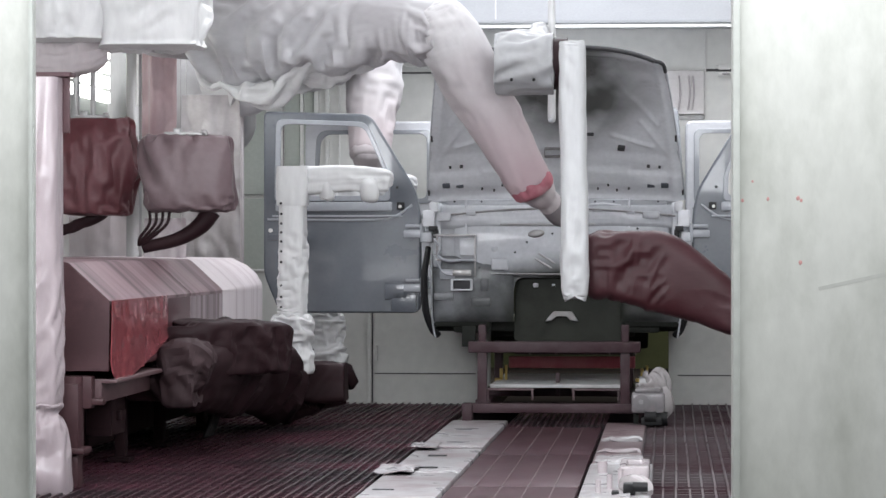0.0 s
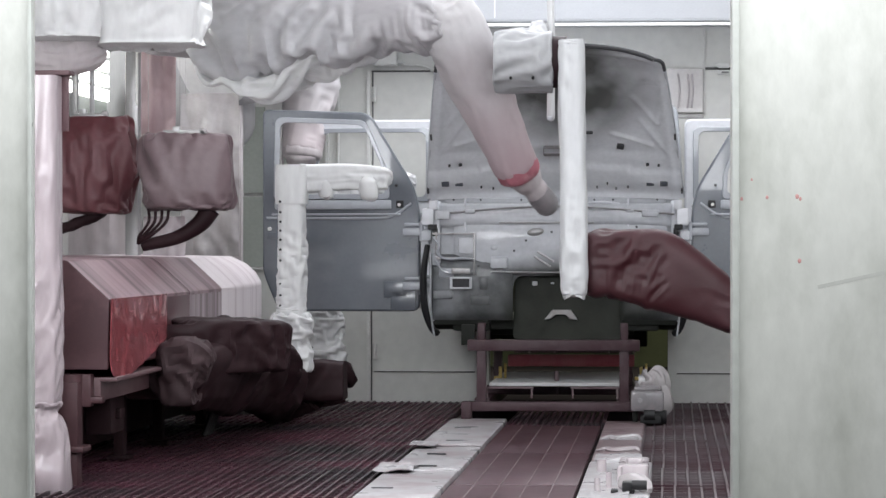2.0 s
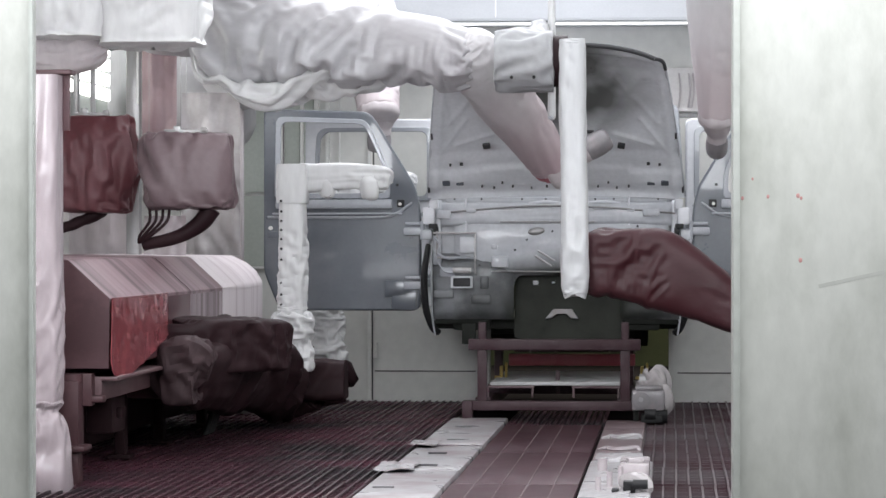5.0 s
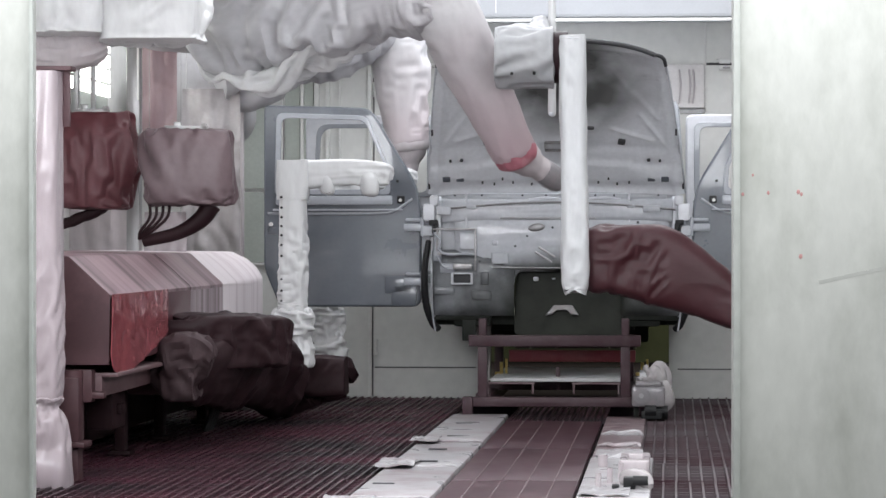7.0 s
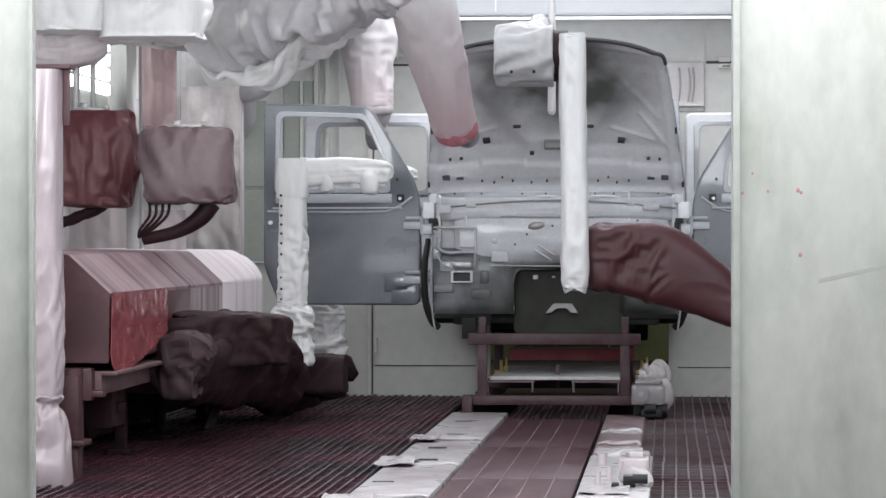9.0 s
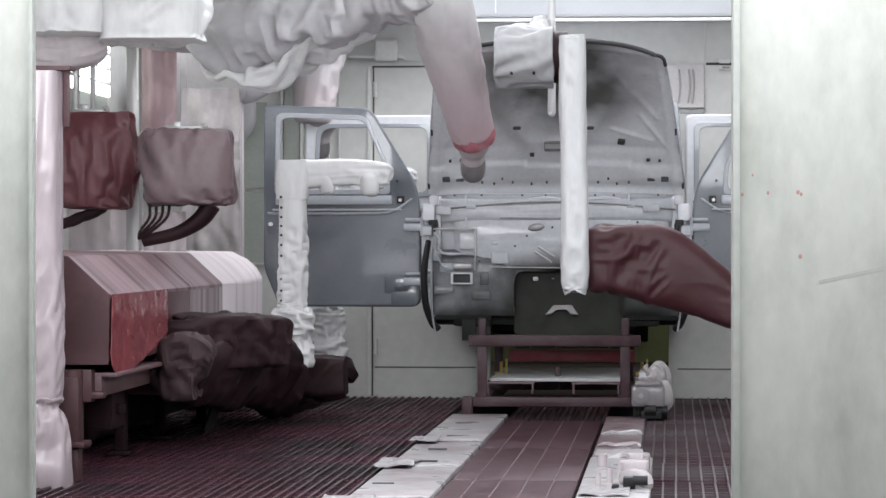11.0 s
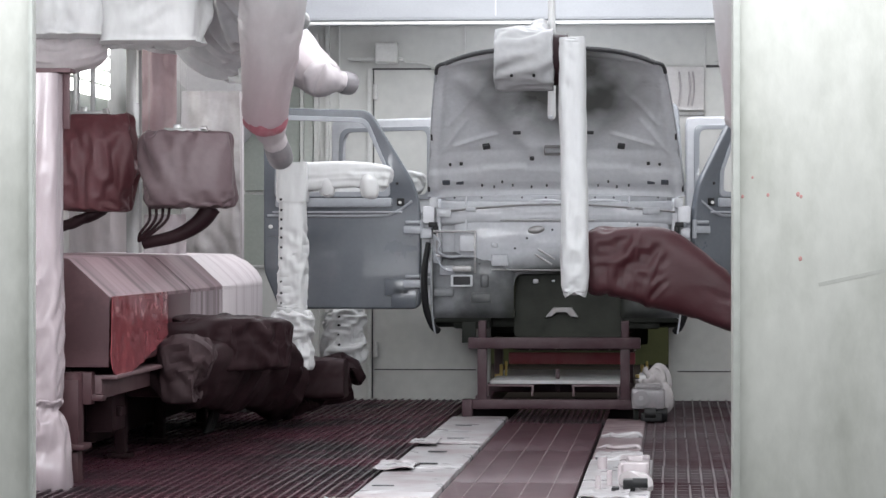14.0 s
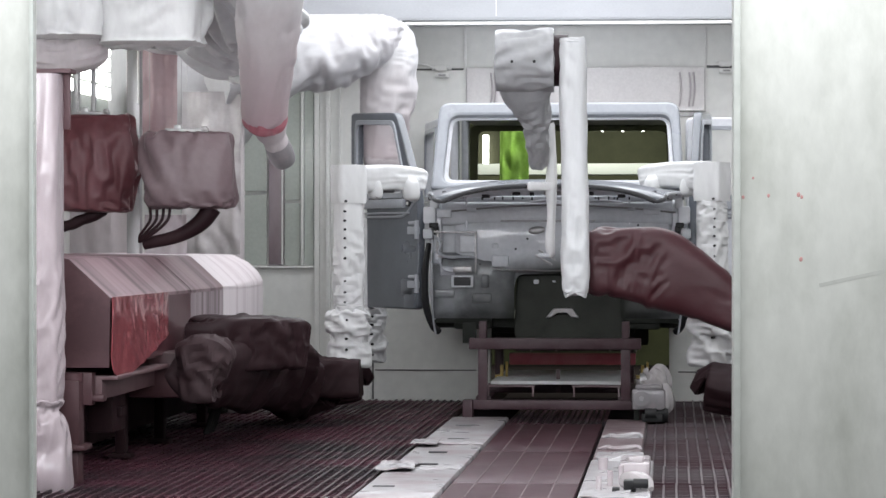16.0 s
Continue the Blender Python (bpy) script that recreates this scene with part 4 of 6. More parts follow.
# windscreen frame, leaning back
lean = pose(0, 0.36, 1.36, -17, 0, 0) @ OUT
screen = part("windscreen_frame", plate(rounded([(-0.775, -0.02), (-0.73, 0.535, 0.07), (0.72, 0.535, 0.07), (0.755, -0.02)], 0.03),
                                        [rounded([(-0.70, 0.025), (-0.665, 0.45), (0.665, 0.45), (0.695, 0.025)], 0.06)], 0.07, 0.018, lean), PRIMER, car, "grey windscreen frame without glass")
part("inner_flange", plate(rounded([(-0.71, 0.015), (-0.675, 0.46), (0.675, 0.46), (0.705, 0.015)], 0.06),
                           [rounded([(-0.675, 0.045), (-0.645, 0.43), (0.645, 0.43), (0.67, 0.045)], 0.05)], 0.012, 0.003, pose(0, 0.03, 0) @ lean), WHITE_DOOR, screen, "pale inner flange")


# hood: outer skin and ribbed inner panel, hinge at its own origin, lying towards -y
HL = 1.20
hood = new("hood")
hood.parent = car
hood.location = (0, -0.02, 1.315)
hood["label"] = "grey hood panel with ribbed underside"


def hood_width(u):
    """Half width at u (0 at the hinge, 1 at the front edge)."""
    return 0.755 - 0.105 * u - 0.02 * u * u - 0.045 * (1 - math.sqrt(max(0.0, 1 - max(0, (u - 0.95) / 0.05) ** 2)))


def ridge(x, w):
    return math.exp(-(x / w) ** 2)


def crease(x, u, a, b, w):
    """How near (x, u) lies to the pressed line from a to b, 1 on it."""
    p, q, v = Vector(a), Vector(b), Vector((abs(x), u * HL))
    k = max(0.0, min(1.0, (v - p).dot(q - p) / (q - p).length_squared))
    return ridge((v - p - (q - p) * k).length, w)


def hood_point(c, u, inner=False):
    """A point of the hood: c across (-1 to 1), u from the hinge to the front edge."""
    x, yy = c * hood_width(u), -u * HL * (1 - 0.03 * abs(c) ** 3 * max(0, u - 0.5) * 2)
    z = 0.03 * (1 - c * c) - 0.035 * max(0, u - 0.85) / 0.15 * u
    z -= 0.055 * abs(c) ** 4 * max(0, (u - 0.25) / 0.75) ** 1.3
    if inner:
        edge = min((1 - abs(c)) * 0.72, (1 - u) * HL * 0.9, u * HL + 0.05)
        z -= 0.022 + 0.012 * ridge(edge - 0.05, 0.02)
        z -= 0.016 * crease(x, u, (0.14, 0.36), (0.50, 0.98), 0.05)
        z -= 0.007 * crease(x, u, (0.50, 0.62), (0.66, 0.36), 0.014) + 0.007 * crease(x, u, (0.34, 0.50), (0.56, 0.42), 0.014)
        z -= 0.006 * crease(x, u, (0.36, 0.94), (0.60, 0.60), 0.018) + 0.006 * crease(x, u, (0.60, 0.60), (0.62, 0.90), 0.012)
        z += 0.006 * ridge(u - 0.30, 0.03) - 0.010 * ridge(x, 0.11) * ridge(u - 0.315, 0.03)
        step = 0.175 + 0.02 * (0.17 < abs(x) < 0.44)
        z -= 0.014 / (1 + math.exp((u - step) * 130)) - 0.010 / (1 + math.exp((u - 0.07) * 130))
        z -= 0.008 * ridge(abs(x) - 0.57, 0.05) * ridge(u - 0.11, 0.025)
    return x, yy, z


def hood_face(inner):
    bm = bmesh.new()
    nx, nu = (150, 120) if inner else (72, 60)
    g = [[bm.verts.new(hood_point(2 * i / nx - 1, k / nu, inner)) for k in range(nu + 1)] for i in range(nx + 1)]
    for i in range(nx):
        for k in range(nu):
            f = (g[i][k], g[i][k + 1], g[i + 1][k + 1], g[i + 1][k])
            bm.faces.new(f[::-1] if inner else f)
    return bm


part("outer_skin", hood_face(False), PRIMER_DARK, hood)
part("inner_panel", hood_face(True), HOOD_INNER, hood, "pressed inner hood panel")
HU = [i / 11 * 0.9 for i in range(12)] + [0.93, 0.95, 0.965, 0.98, 0.99, 0.996, 1.0]
down = Vector((0, 0, -0.012))
for c in (-1, 1):
    part("hem", rod([Vector(hood_point(c, u)) + down for u in HU if u < 0.91], 0.009, 8, 3), BASECOAT, hood)
    part("hem", rod([Vector(hood_point(c, u)) + down for u in HU if u > 0.89], 0.011, 8, 3), HOLE, hood, "dark primed front corner")
part("hem", rod([Vector(hood_point(i / 20 - 1, 1)) + down for i in range(41)], 0.0135, 8, 2), HOLE, hood, "dark primed front hem")


def hood_spot(name, x, u, sx, sy, turn=0, mat=HOLE, z=-0.05):
    bm = bmesh.new()
    box(bm, (x, -u * HL, z), (sx, sy, 0.02), 0.004, pose(0, 0, 0, 0, 0, turn))
    part(name, bm, mat, hood)


for s in (-1, 1):
    hood_spot("slot", s * 0.50, 0.80, 0.05, 0.012, -s * 25, z=-0.022)
    hood_spot("rubber_stop", s * 0.39, 0.36, 0.042, 0.034, s * 10, z=-0.035)
    hood_spot("rubber_stop", s * 0.58, 0.91, 0.025, 0.016, z=-0.05)
    hood_spot("hole", s * 0.61, 0.22, 0.014, 0.012, z=-0.018)
    hood_spot("hole", s * 0.545, 0.225, 0.02, 0.012, z=-0.018)
    hood_spot("hinge_pocket", s * 0.64, 0.105, 0.045, 0.038, mat=PRIMER_DARK, z=-0.026)
    hood_spot("hinge_pocket", s * 0.56, 0.10, 0.045, 0.026, mat=PRIMER_DARK, z=-0.022)
    hood_spot("hole", s * 0.21, 0.445, 0.045, 0.012, z=-0.026)
    hood_spot("clip", s * hood_width(0.42) * 0.995, 0.42, 0.012, 0.05, z=-0.025)
    hood_spot("clip", s * hood_width(0.06) * 0.995, 0.06, 0.012, 0.04, z=-0.03)
    for x, u in ((0.43, 0.085), (0.36, 0.075), (0.25, 0.085), (0.14, 0.075), (0.05, 0.085), (0.31, 0.11)):
        hood_spot("hole", s * x, u, 0.010, 0.006, z=-0.032)
hood_spot("latch_hole", -0.13, 0.26, 0.026, 0.018, z=-0.016)
hood_spot("latch_slot", 0.0, 0.342, 0.11, 0.007, mat=FRAME_GREY, z=-0.016)
hood_spot("latch_slot", 0.0, 0.29, 0.11, 0.005, mat=FRAME_GREY, z=-0.016)
for x in (-0.055, 0.055):
    hood_spot("latch_slot", x, 0.316, 0.005, 0.055, mat=FRAME_GREY, z=-0.016)


# doors: drawn along +x from the hinge, mirrored for the other side
def door(name, s, skin, length, slant, label):
    """A door shell: s = -1 opens to the left of the car."""
    d = new(name)
    d.parent = car
    d["label"] = label
    k = length / 0.945
    m = Matrix.Diagonal((s, 1, 1, 1)) @ UPRIGHT
    if slant:
        out = [(0.0, 0.63, 0.06), (0.0, 1.20, 0.1), (0.03, 1.36, 0.1), (0.305 * k, 1.81, 0.06), (0.945 * k, 1.83, 0.04), (0.945 * k, 0.86, 0.05), (0.85 * k, 0.63, 0.04)]
        win_ = [(0.195 * k, 1.315, 0.03), (0.20 * k, 1.45, 0.02), (0.33 * k, 1.745, 0.05), (0.85 * k, 1.765, 0.05), (0.86 * k, 1.315, 0.03)]
    else:
        out = [(0.0, 0.63, 0.06), (0.0, 1.81, 0.05), (length, 1.81, 0.05), (length, 1.05, 0.1), (length - 0.2, 0.63, 0.08)]
        win_ = [(0.07, 1.315, 0.04), (0.07, 1.74, 0.05), (length - 0.09, 1.74, 0.08), (length - 0.07, 1.315, 0.04)]
    shell = part("shell", plate(rounded(out, 0.05), [rounded(win_, 0.04)], 0.05, 0.012, m), skin, d)
    wmid = [((x - 0.5 * k) * 0.96 + 0.5 * k, (z - 1.54) * 0.95 + 1.54, r) for x, z, r in win_]
    big = [((x - 0.5 * k) * 1.05 + 0.5 * k, (z - 1.54) * 1.09 + 1.54, r) for x, z, r in win_]
    part("window_frame", plate(rounded(big, 0.05), [rounded(wmid, 0.04)], 0.014, 0.004, pose(0, -0.028, 0) @ m), PRIMER, d)
    part("belt_ledge", boxes(((s * 0.52 * k, -0.03, 1.262), (0.70 * k, 0.03, 0.055)), ((s * 0.50 * k, -0.03, 1.205), (0.78 * k, 0.022, 0.012)), bevel=0.01), PRIMER, d)
    part("crease", rod([(s * 0.92 * k, -0.026, 1.185), (s * 0.3 * k, -0.027, 1.183), (s * 0.16 * k, -0.026, 1.20), (s * 0.05 * k, -0.024, 1.27)], 0.008, 8), PRIMER, d)
    part("lower_pressing", box(bmesh.new(), (s * 0.13 * k, -0.026, 0.76), (0.17 * k, 0.02, 0.10), 0.02), skin, d)
    part("lower_pressing", box(bmesh.new(), (s * 0.10 * k, -0.026, 0.695), (0.15 * k, 0.02, 0.12), 0.03), skin, d)
    if slant:
        part("mirror_hole", boxes(((s * 0.118, -0.028, 1.265), (0.045, 0.012, 0.045)), bevel=0.006), BLACK, d, "dark mirror mount hole")
        part("peg", cylinder(bmesh.new(), (s * 0.122, -0.04, 1.262), (s * 0.122, -0.02, 1.262), 0.01, seg=10), FRAME_WHITE, d)
        part("hole", boxes(((s * 0.14, -0.026, 1.375), (0.016, 0.01, 0.016))), BLACK, d)
    for z in (0.78, 1.10):
        part("hinge", join(boxes(((s * 0.04, -0.035, z), (0.12, 0.03, 0.045)), ((s * 0.045, -0.04, z + 0.045), (0.09, 0.02, 0.02)), bevel=0.008), cylinder(bmesh.new(), (s * -0.012, -0.04, z - 0.05), (s * -0.012, -0.04, z + 0.06), 0.014)), PRIMER, d, "outer door hinge")
    part("handle_recess", boxes(((s * 0.86 * k, -0.026, 1.08), (0.11, 0.01, 0.04)), bevel=0.008), skin, d)
    part("lock_peg", cylinder(bmesh.new(), (s * 0.90 * k, -0.045, 1.12), (s * 0.90 * k, -0.02, 1.12), 0.012, seg=10), FRAME_WHITE, d)
    part("inner_trim", plate(rounded([(0.05, 0.70), (0.05, 1.25), (0.88 * k, 1.25), (0.88 * k, 0.70)], 0.06), [rounded([(0.2, 0.8), (0.2, 1.15), (0.75 * k, 1.15), (0.75 * k, 0.8)], 0.08)], 0.014, 0.004, pose(0, 0.028, 0) @ m), WHITE_DOOR, d)
    return d


front_left = door("front_door", -1, PRIMER_DARK, 0.945, True, "blue-grey primed front door swung wide open")
front_right = door("front_door", 1, PRIMER_DARK, 0.945, True, "blue-grey primed front door swung wide open")
rear_left = door("rear_door", -1, WHITE_DOOR, 0.86, False, "pale primed rear door")
rear_right = door("rear_door", 1, WHITE_DOOR, 0.86, False, "pale primed rear door")


# ---------------------------------------------------------------- skid under the car
skid = thing("car_skid", (CX, 17.75, 0), "maroon steel transport skid under the car body", "skid")
part("top_bar", boxes(((0, 0.0, 0.44), (1.0, 0.09, 0.065)), bevel=0.008), SKID, skid)
part("bottom_bar", boxes(((0, 0.0, 0.085), (1.02, 0.10, 0.055)), bevel=0.008), SKID, skid)
part("foot", boxes(((-0.505, -0.03, 0.06), (0.06, 0.10, 0.11)), bevel=0.01), SKID, skid)
part("foot", boxes(((0.50, -0.03, 0.06), (0.06, 0.10, 0.11)), bevel=0.01), SKID, skid)
for x in (-0.42, 0.41):
    for y in (0.0, 1.7):
        part("leg", boxes(((x, y, 0.26), (0.055, 0.06, 0.33)), bevel=0.006), SKID, skid)
    part("pad", boxes(((x, 0.0, 0.51), (0.045, 0.06, 0.12)), bevel=0.006), SKID, skid)
    part("runner", boxes(((x, 1.2, 0.09), (0.09, 2.3, 0.08)), bevel=0.008), SKID, skid)
part("wing_bracket", boxes(((-0.50, 0.02, 0.50), (0.08, 0.02, 0.12)), bevel=0.004), UNDERBODY, skid)
part("middle_post", boxes(((0.0, 0.5, 0.2), (0.025, 0.03, 0.14)), bevel=0.004), SKID, skid)
part("cross_beam", boxes(((0.05, 1.6, 0.292), (0.80, 0.07, 0.075)), bevel=0.008), SKID_RED, skid, "brighter red cross beam")
part("cross_beam", boxes(((0.05, 1.72, 0.365), (0.74, 0.05, 0.06)), bevel=0.008), SKID, skid)
part("cross_beam", boxes(((0.0, 0.7, 0.15), (0.86, 0.07, 0.06)), bevel=0.008), SKID, skid)
for x in (-0.26, 0.24):
    part("loop_handle", rod([(x - 0.13, 0.03, 0.13), (x - 0.13, 0.03, 0.185), (x - 0.12, 0.03, 0.19), (x + 0.12, 0.03, 0.19), (x + 0.13, 0.03, 0.185), (x + 0.13, 0.03, 0.13)], 0.006, 8), TRACK_PINK, skid)
    part("loop_handle", rod([(x + 0.05, 1.5, 0.34), (x + 0.05, 1.5, 0.375), (x + 0.06, 1.5, 0.38), (x + 0.2, 1.5, 0.38), (x + 0.21, 1.5, 0.375), (x + 0.21, 1.5, 0.34)], 0.006, 8), TRACK_PINK, skid)
part("white_tray", boxes(((0.0, 1.05, 0.20), (0.78, 1.6, 0.02)), bevel=0.004), CLOTH_CLEAN, skid, "white covered tray")
for x in (-0.36, 0.50):
    part("guide", boxes(((x, 0.9, 0.24), (0.02, 0.03, 0.08)), ((x + 0.03, 0.9, 0.25), (0.015, 0.03, 0.10)), ((x - 0.02, 0.9, 0.21), (0.04, 0.04, 0.02)), bevel=0.004), YELLOW, skid, "yellow plastic guide")

drive = thing("drive_unit", (-0.135, 17.5, 0), "grimy film-wrapped conveyor drive unit beside the skid", "drive unit")
part("gearbox", join(boxes(((0.0, 0.0, 0.135), (0.19, 0.2, 0.12)), ((0.0, -0.02, 0.205), (0.15, 0.16, 0.03)), bevel=0.02), cylinder(bmesh.new(), (-0.04, -0.115, 0.14), (-0.04, -0.09, 0.14), 0.045)), BELL, drive, "grey gearbox with a round flange")
part("flange_bolt", cylinder(bmesh.new(), (-0.04, -0.125, 0.14), (-0.04, -0.11, 0.14), 0.014, seg=10), FRAME_GREY, drive)
part("motor_film", sleeve([(0.02, 0.03, 0.18, 0.06, 0.06), (0.025, 0.02, 0.20, 0.075, 0.075), (0.03, 0.02, 0.235, 0.082, 0.08), (0.025, 0.02, 0.265, 0.07, 0.07), (0.0, 0.02, 0.285, 0.035, 0.04), (0.0, 0.02, 0.288, 0.01, 0.01)], steps=10, seg=72, wrinkle=0.12, seed=4, square=3.5, crisp=0.2), PLASTIC_CLEAR, drive, "crumpled clear film over the motor")
part("motor", cylinder(bmesh.new(), (-0.05, 0.02, 0.235), (0.09, 0.02, 0.235), 0.045), FRAME_GREY, drive)
part("film_tail", sleeve([(0.09, -0.04, 0.22, 0.02, 0.02), (0.105, -0.05, 0.17, 0.03, 0.025), (0.11, -0.04, 0.10, 0.035, 0.03), (0.10, -0.03, 0.05, 0.012, 0.012)], steps=8, seg=28, wrinkle=0.2, seed=9, crisp=0.2), PLASTIC_CLEAR, drive, "hanging end of the film")
part("wheel", cylinder(bmesh.new(), (0.05, -0.03, 0.05), (0.11, -0.03, 0.05), 0.05), BLACK, drive)
part("clutch", join(cylinder(bmesh.new(), (-0.02, -0.08, 0.055), (0.045, -0.08, 0.055), 0.035), boxes(((0.02, -0.05, 0.03), (0.12, 0.1, 0.05)), bevel=0.01)), BLACK, drive, "black clutch block")
for x in (0.055, -0.07):
    part("stand", boxes(((x, 0.05, 0.05), (0.03, 0.06, 0.10))), UNDERBODY, drive)


# ---------------------------------------------------------------- rail housing at the side
rail = thing("robot_rail_housing", (-2.4, 12.9, 0), "long chamfered robot rail housing caked with maroon and pink paint", "rail housing")


def ridge_of(x, z):
    """1 in the middle of the chamfer, 0 on its two edges."""
    return max(0.0, 1 - abs(z - 0.868) / 0.09) if z > 0.79 else 0.0


def housing(y0, y1, top, side, label, swell=0.0):
    """A chamfered lid and the panel below it, from y0 to y1, both solid; swell rounds the chamfer towards y1."""
    n = 14
    for name, prof, mat in (("lid", [(-0.75, 0.775), (0.0, 0.775), (0.001, 0.79), (-0.010, 0.803), (-0.055, 0.843), (-0.110, 0.894), (-0.172, 0.950), (-0.19, 0.958), (-0.75, 0.97)], top),
                            ("side_panel", [(-0.70, 0.49), (-0.012, 0.49), (0.0, 0.50), (0.001, 0.774), (-0.70, 0.774)], side)):
        bm = bmesh.new()
        rows = []
        for i in range(n + 1):
            y = y0 + (y1 - y0) * i / n
            out = swell * (i / n) ** 1.5
            rows.append([bm.verts.new((x + out * ridge_of(x, z), y, z + out * ridge_of(x, z) + 0.003 * noise.noise(Vector((x * 6, y * 4, z))))) for x, z in prof])
        for r, s in zip(rows, rows[1:]):
            for k in range(len(prof)):
                j = (k + 1) % len(prof)
                bm.faces.new((r[k], s[k], s[j], r[j]))
        bm.faces.new(rows[0])
        bm.faces.new(rows[-1][::-1])
        bmesh.ops.recalc_face_normals(bm, faces=bm.faces)
        part(name, bm, mat, rail, label)


housing(0.012, 2.2, CABINET_TOP, CABINET, "maroon and lilac paint-caked cover")
housing(2.215, 3.3, CABINET_TOP, CABINET_PALE, "lilac overspray-coated cover")
housing(3.312, 4.9, CABINET_WHITE, CABINET_WHITE, "pale overspray-coated cover", 0.03)
part("end_plate", plate([(-0.75, 0.49), (0.0, 0.49), (0.005, 0.79), (-0.175, 0.955), (-0.75, 0.97)], [], 0.012, 0.003, UPRIGHT), CABINET_END, rail, "brown paint-coated end plate")
bm = sheet(1.45, 0.40, 100, 50, 0.008, 3, tall=0.6, wide=0.35)
for v in bm.verts:
    k = -v.co.z / 0.40
    v.co.z = -0.345 * k * (1 - 0.42 * max(0.0, (v.co.x - 0.3) / 1.15) ** 1.4 - 0.10 * max(0.0, (0.12 - v.co.x) / 0.12) ** 2)
    v.co.y = v.co.y * (0.3 + 0.7 * min(1.0, k * 2)) - 0.025 * max(0.0, k - 0.8)
bmesh.ops.transform(bm, matrix=pose(0.016, 0.0, 0.792, 0, 0, 90), verts=bm.verts)
part("red_film", bm, RED_FILM, rail, "wet red film hanging over the cover side")
part("lower_beam", boxes(((-0.10, 2.4, 0.40), (0.12, 4.7, 0.10)), ((-0.05, 2.4, 0.445), (0.16, 4.7, 0.02)), bevel=0.01), BEAM_PINK, rail, "pink-dusted maroon lower beam")
# dark box added to stand for the shade below the housing
part("shade_box", boxes(((-0.55, 2.45, 0.28), (0.4, 4.6, 0.42)), bevel=0.01), MAROON_DARK, rail, "dark box standing in for the shade under the cover")
part("pedestal", join(boxes(((-0.155, -0.05, 0.30), (0.09, 0.12, 0.28)), ((-0.15, -0.05, 0.155), (0.14, 0.18, 0.025)), ((-0.155, -0.05, 0.07), (0.085, 0.12, 0.14)), bevel=0.008), cylinder(bmesh.new(), (-0.155, -0.05, 0.43), (-0.155, -0.05, 0.47), 0.05)), CABINET_END, rail, "pink-dusted levelling pedestal")
part("drive_box", boxes(((-0.20, 1.0, 0.27), (0.12, 0.34, 0.22)), ((-0.13, 1.0, 0.25), (0.03, 0.12, 0.05)), bevel=0.01), MAROON_DARK, rail, "dark drive box")
for y, w in ((0.1, 0.10), (1.5, 0.05), (2.6, 0.05), (4.0, 0.05)):
    part("leg", boxes(((-0.22, y, 0.24), (w, 0.09, 0.48)), ((-0.22, y, 0.012), (w + 0.06, 0.14, 0.024)), bevel=0.008), MAROON_DARK, rail)
part("clamp", boxes(((-0.12, 0.02, 0.40), (0.1, 0.08, 0.14)), ((-0.06, 0.02, 0.36), (0.08, 0.07, 0.03)), bevel=0.01), CABINET_END, rail)
for i in range(4):
    y0 = 3.0 + i * 0.08
    part("hose", rod([(-0.12, y0, 0.44), (-0.02, y0 + 0.02, 0.40), (0.02, y0, 0.28), (-0.02, y0 + 0.03, 0.12), (-0.05, y0, 0.02)], 0.014, 10), BLACK, rail, "black hose")


# ---------------------------------------------------------------- side posts, films and covered units
wp = thing("wrapped_post", (-2.635, 12.6, 0), "post wrapped in wrinkled milky pink-stained film, tied above its foot", "post")
part("film", sleeve([(0, 0, 0.34, 0.075, 0.075), (0, 0, 0.40, 0.085, 0.085), (0, 0, 0.8, 0.088, 0.09), (0, 0, 1.3, 0.084, 0.09), (0, 0, 1.729, 0.086, 0.09)], steps=20, seg=80, wrinkle=0.05, seed=2, long=4, square=4, crisp=0.12, cross=0.06, cell=0.018), POST_FILM, wp)
part("skirt", sleeve([(0.015, 0, 0.0, 0.115, 0.11), (0.015, -0.01, 0.06, 0.112, 0.11), (0.012, 0, 0.14, 0.105, 0.10), (0.01, 0, 0.22, 0.096, 0.095), (0.0, 0, 0.29, 0.085, 0.085), (0, 0, 0.33, 0.072, 0.07), (0, 0, 0.36, 0.09, 0.09), (0, 0, 0.37, 0.05, 0.05)], steps=14, seg=90, wrinkle=0.05, seed=8, long=1.2, square=3.0, crisp=0.2, cross=0.12, cell=0.016), POST_FILM, wp, "flared film skirt")
part("edge_strip", boxes(((0.095, 0.06, 1.62), (0.04, 0.02, 0.24)), bevel=0.004), CABINET_END, wp, "dark maroon strip")
part("cap", boxes(((0.035, 0.05, 1.743), (0.19, 0.12, 0.02)), bevel=0.004), CABINET_END, wp)
part("tie", sleeve([(0, 0, 0.325, 0.074, 0.074), (0, 0, 0.345, 0.074, 0.074)], steps=3, seg=24, wrinkle=0.02), CLOTH_PINK, wp)
post = thing("steel_post", (-2.984, 16.8, 0), "grey steel booth post with paint runs", "post")
part("shaft", boxes(((0, 0, 1.85), (0.075, 0.09, 3.7)), bevel=0.008), FRAME_GREY, post)
part("cover_strip", boxes(((0.03, -0.05, 2.15), (0.012, 0.02, 0.7))), FRAME_WHITE, post)
part("base", boxes(((0, 0, 0.015), (0.16, 0.16, 0.03))), FRAME_GREY, post)
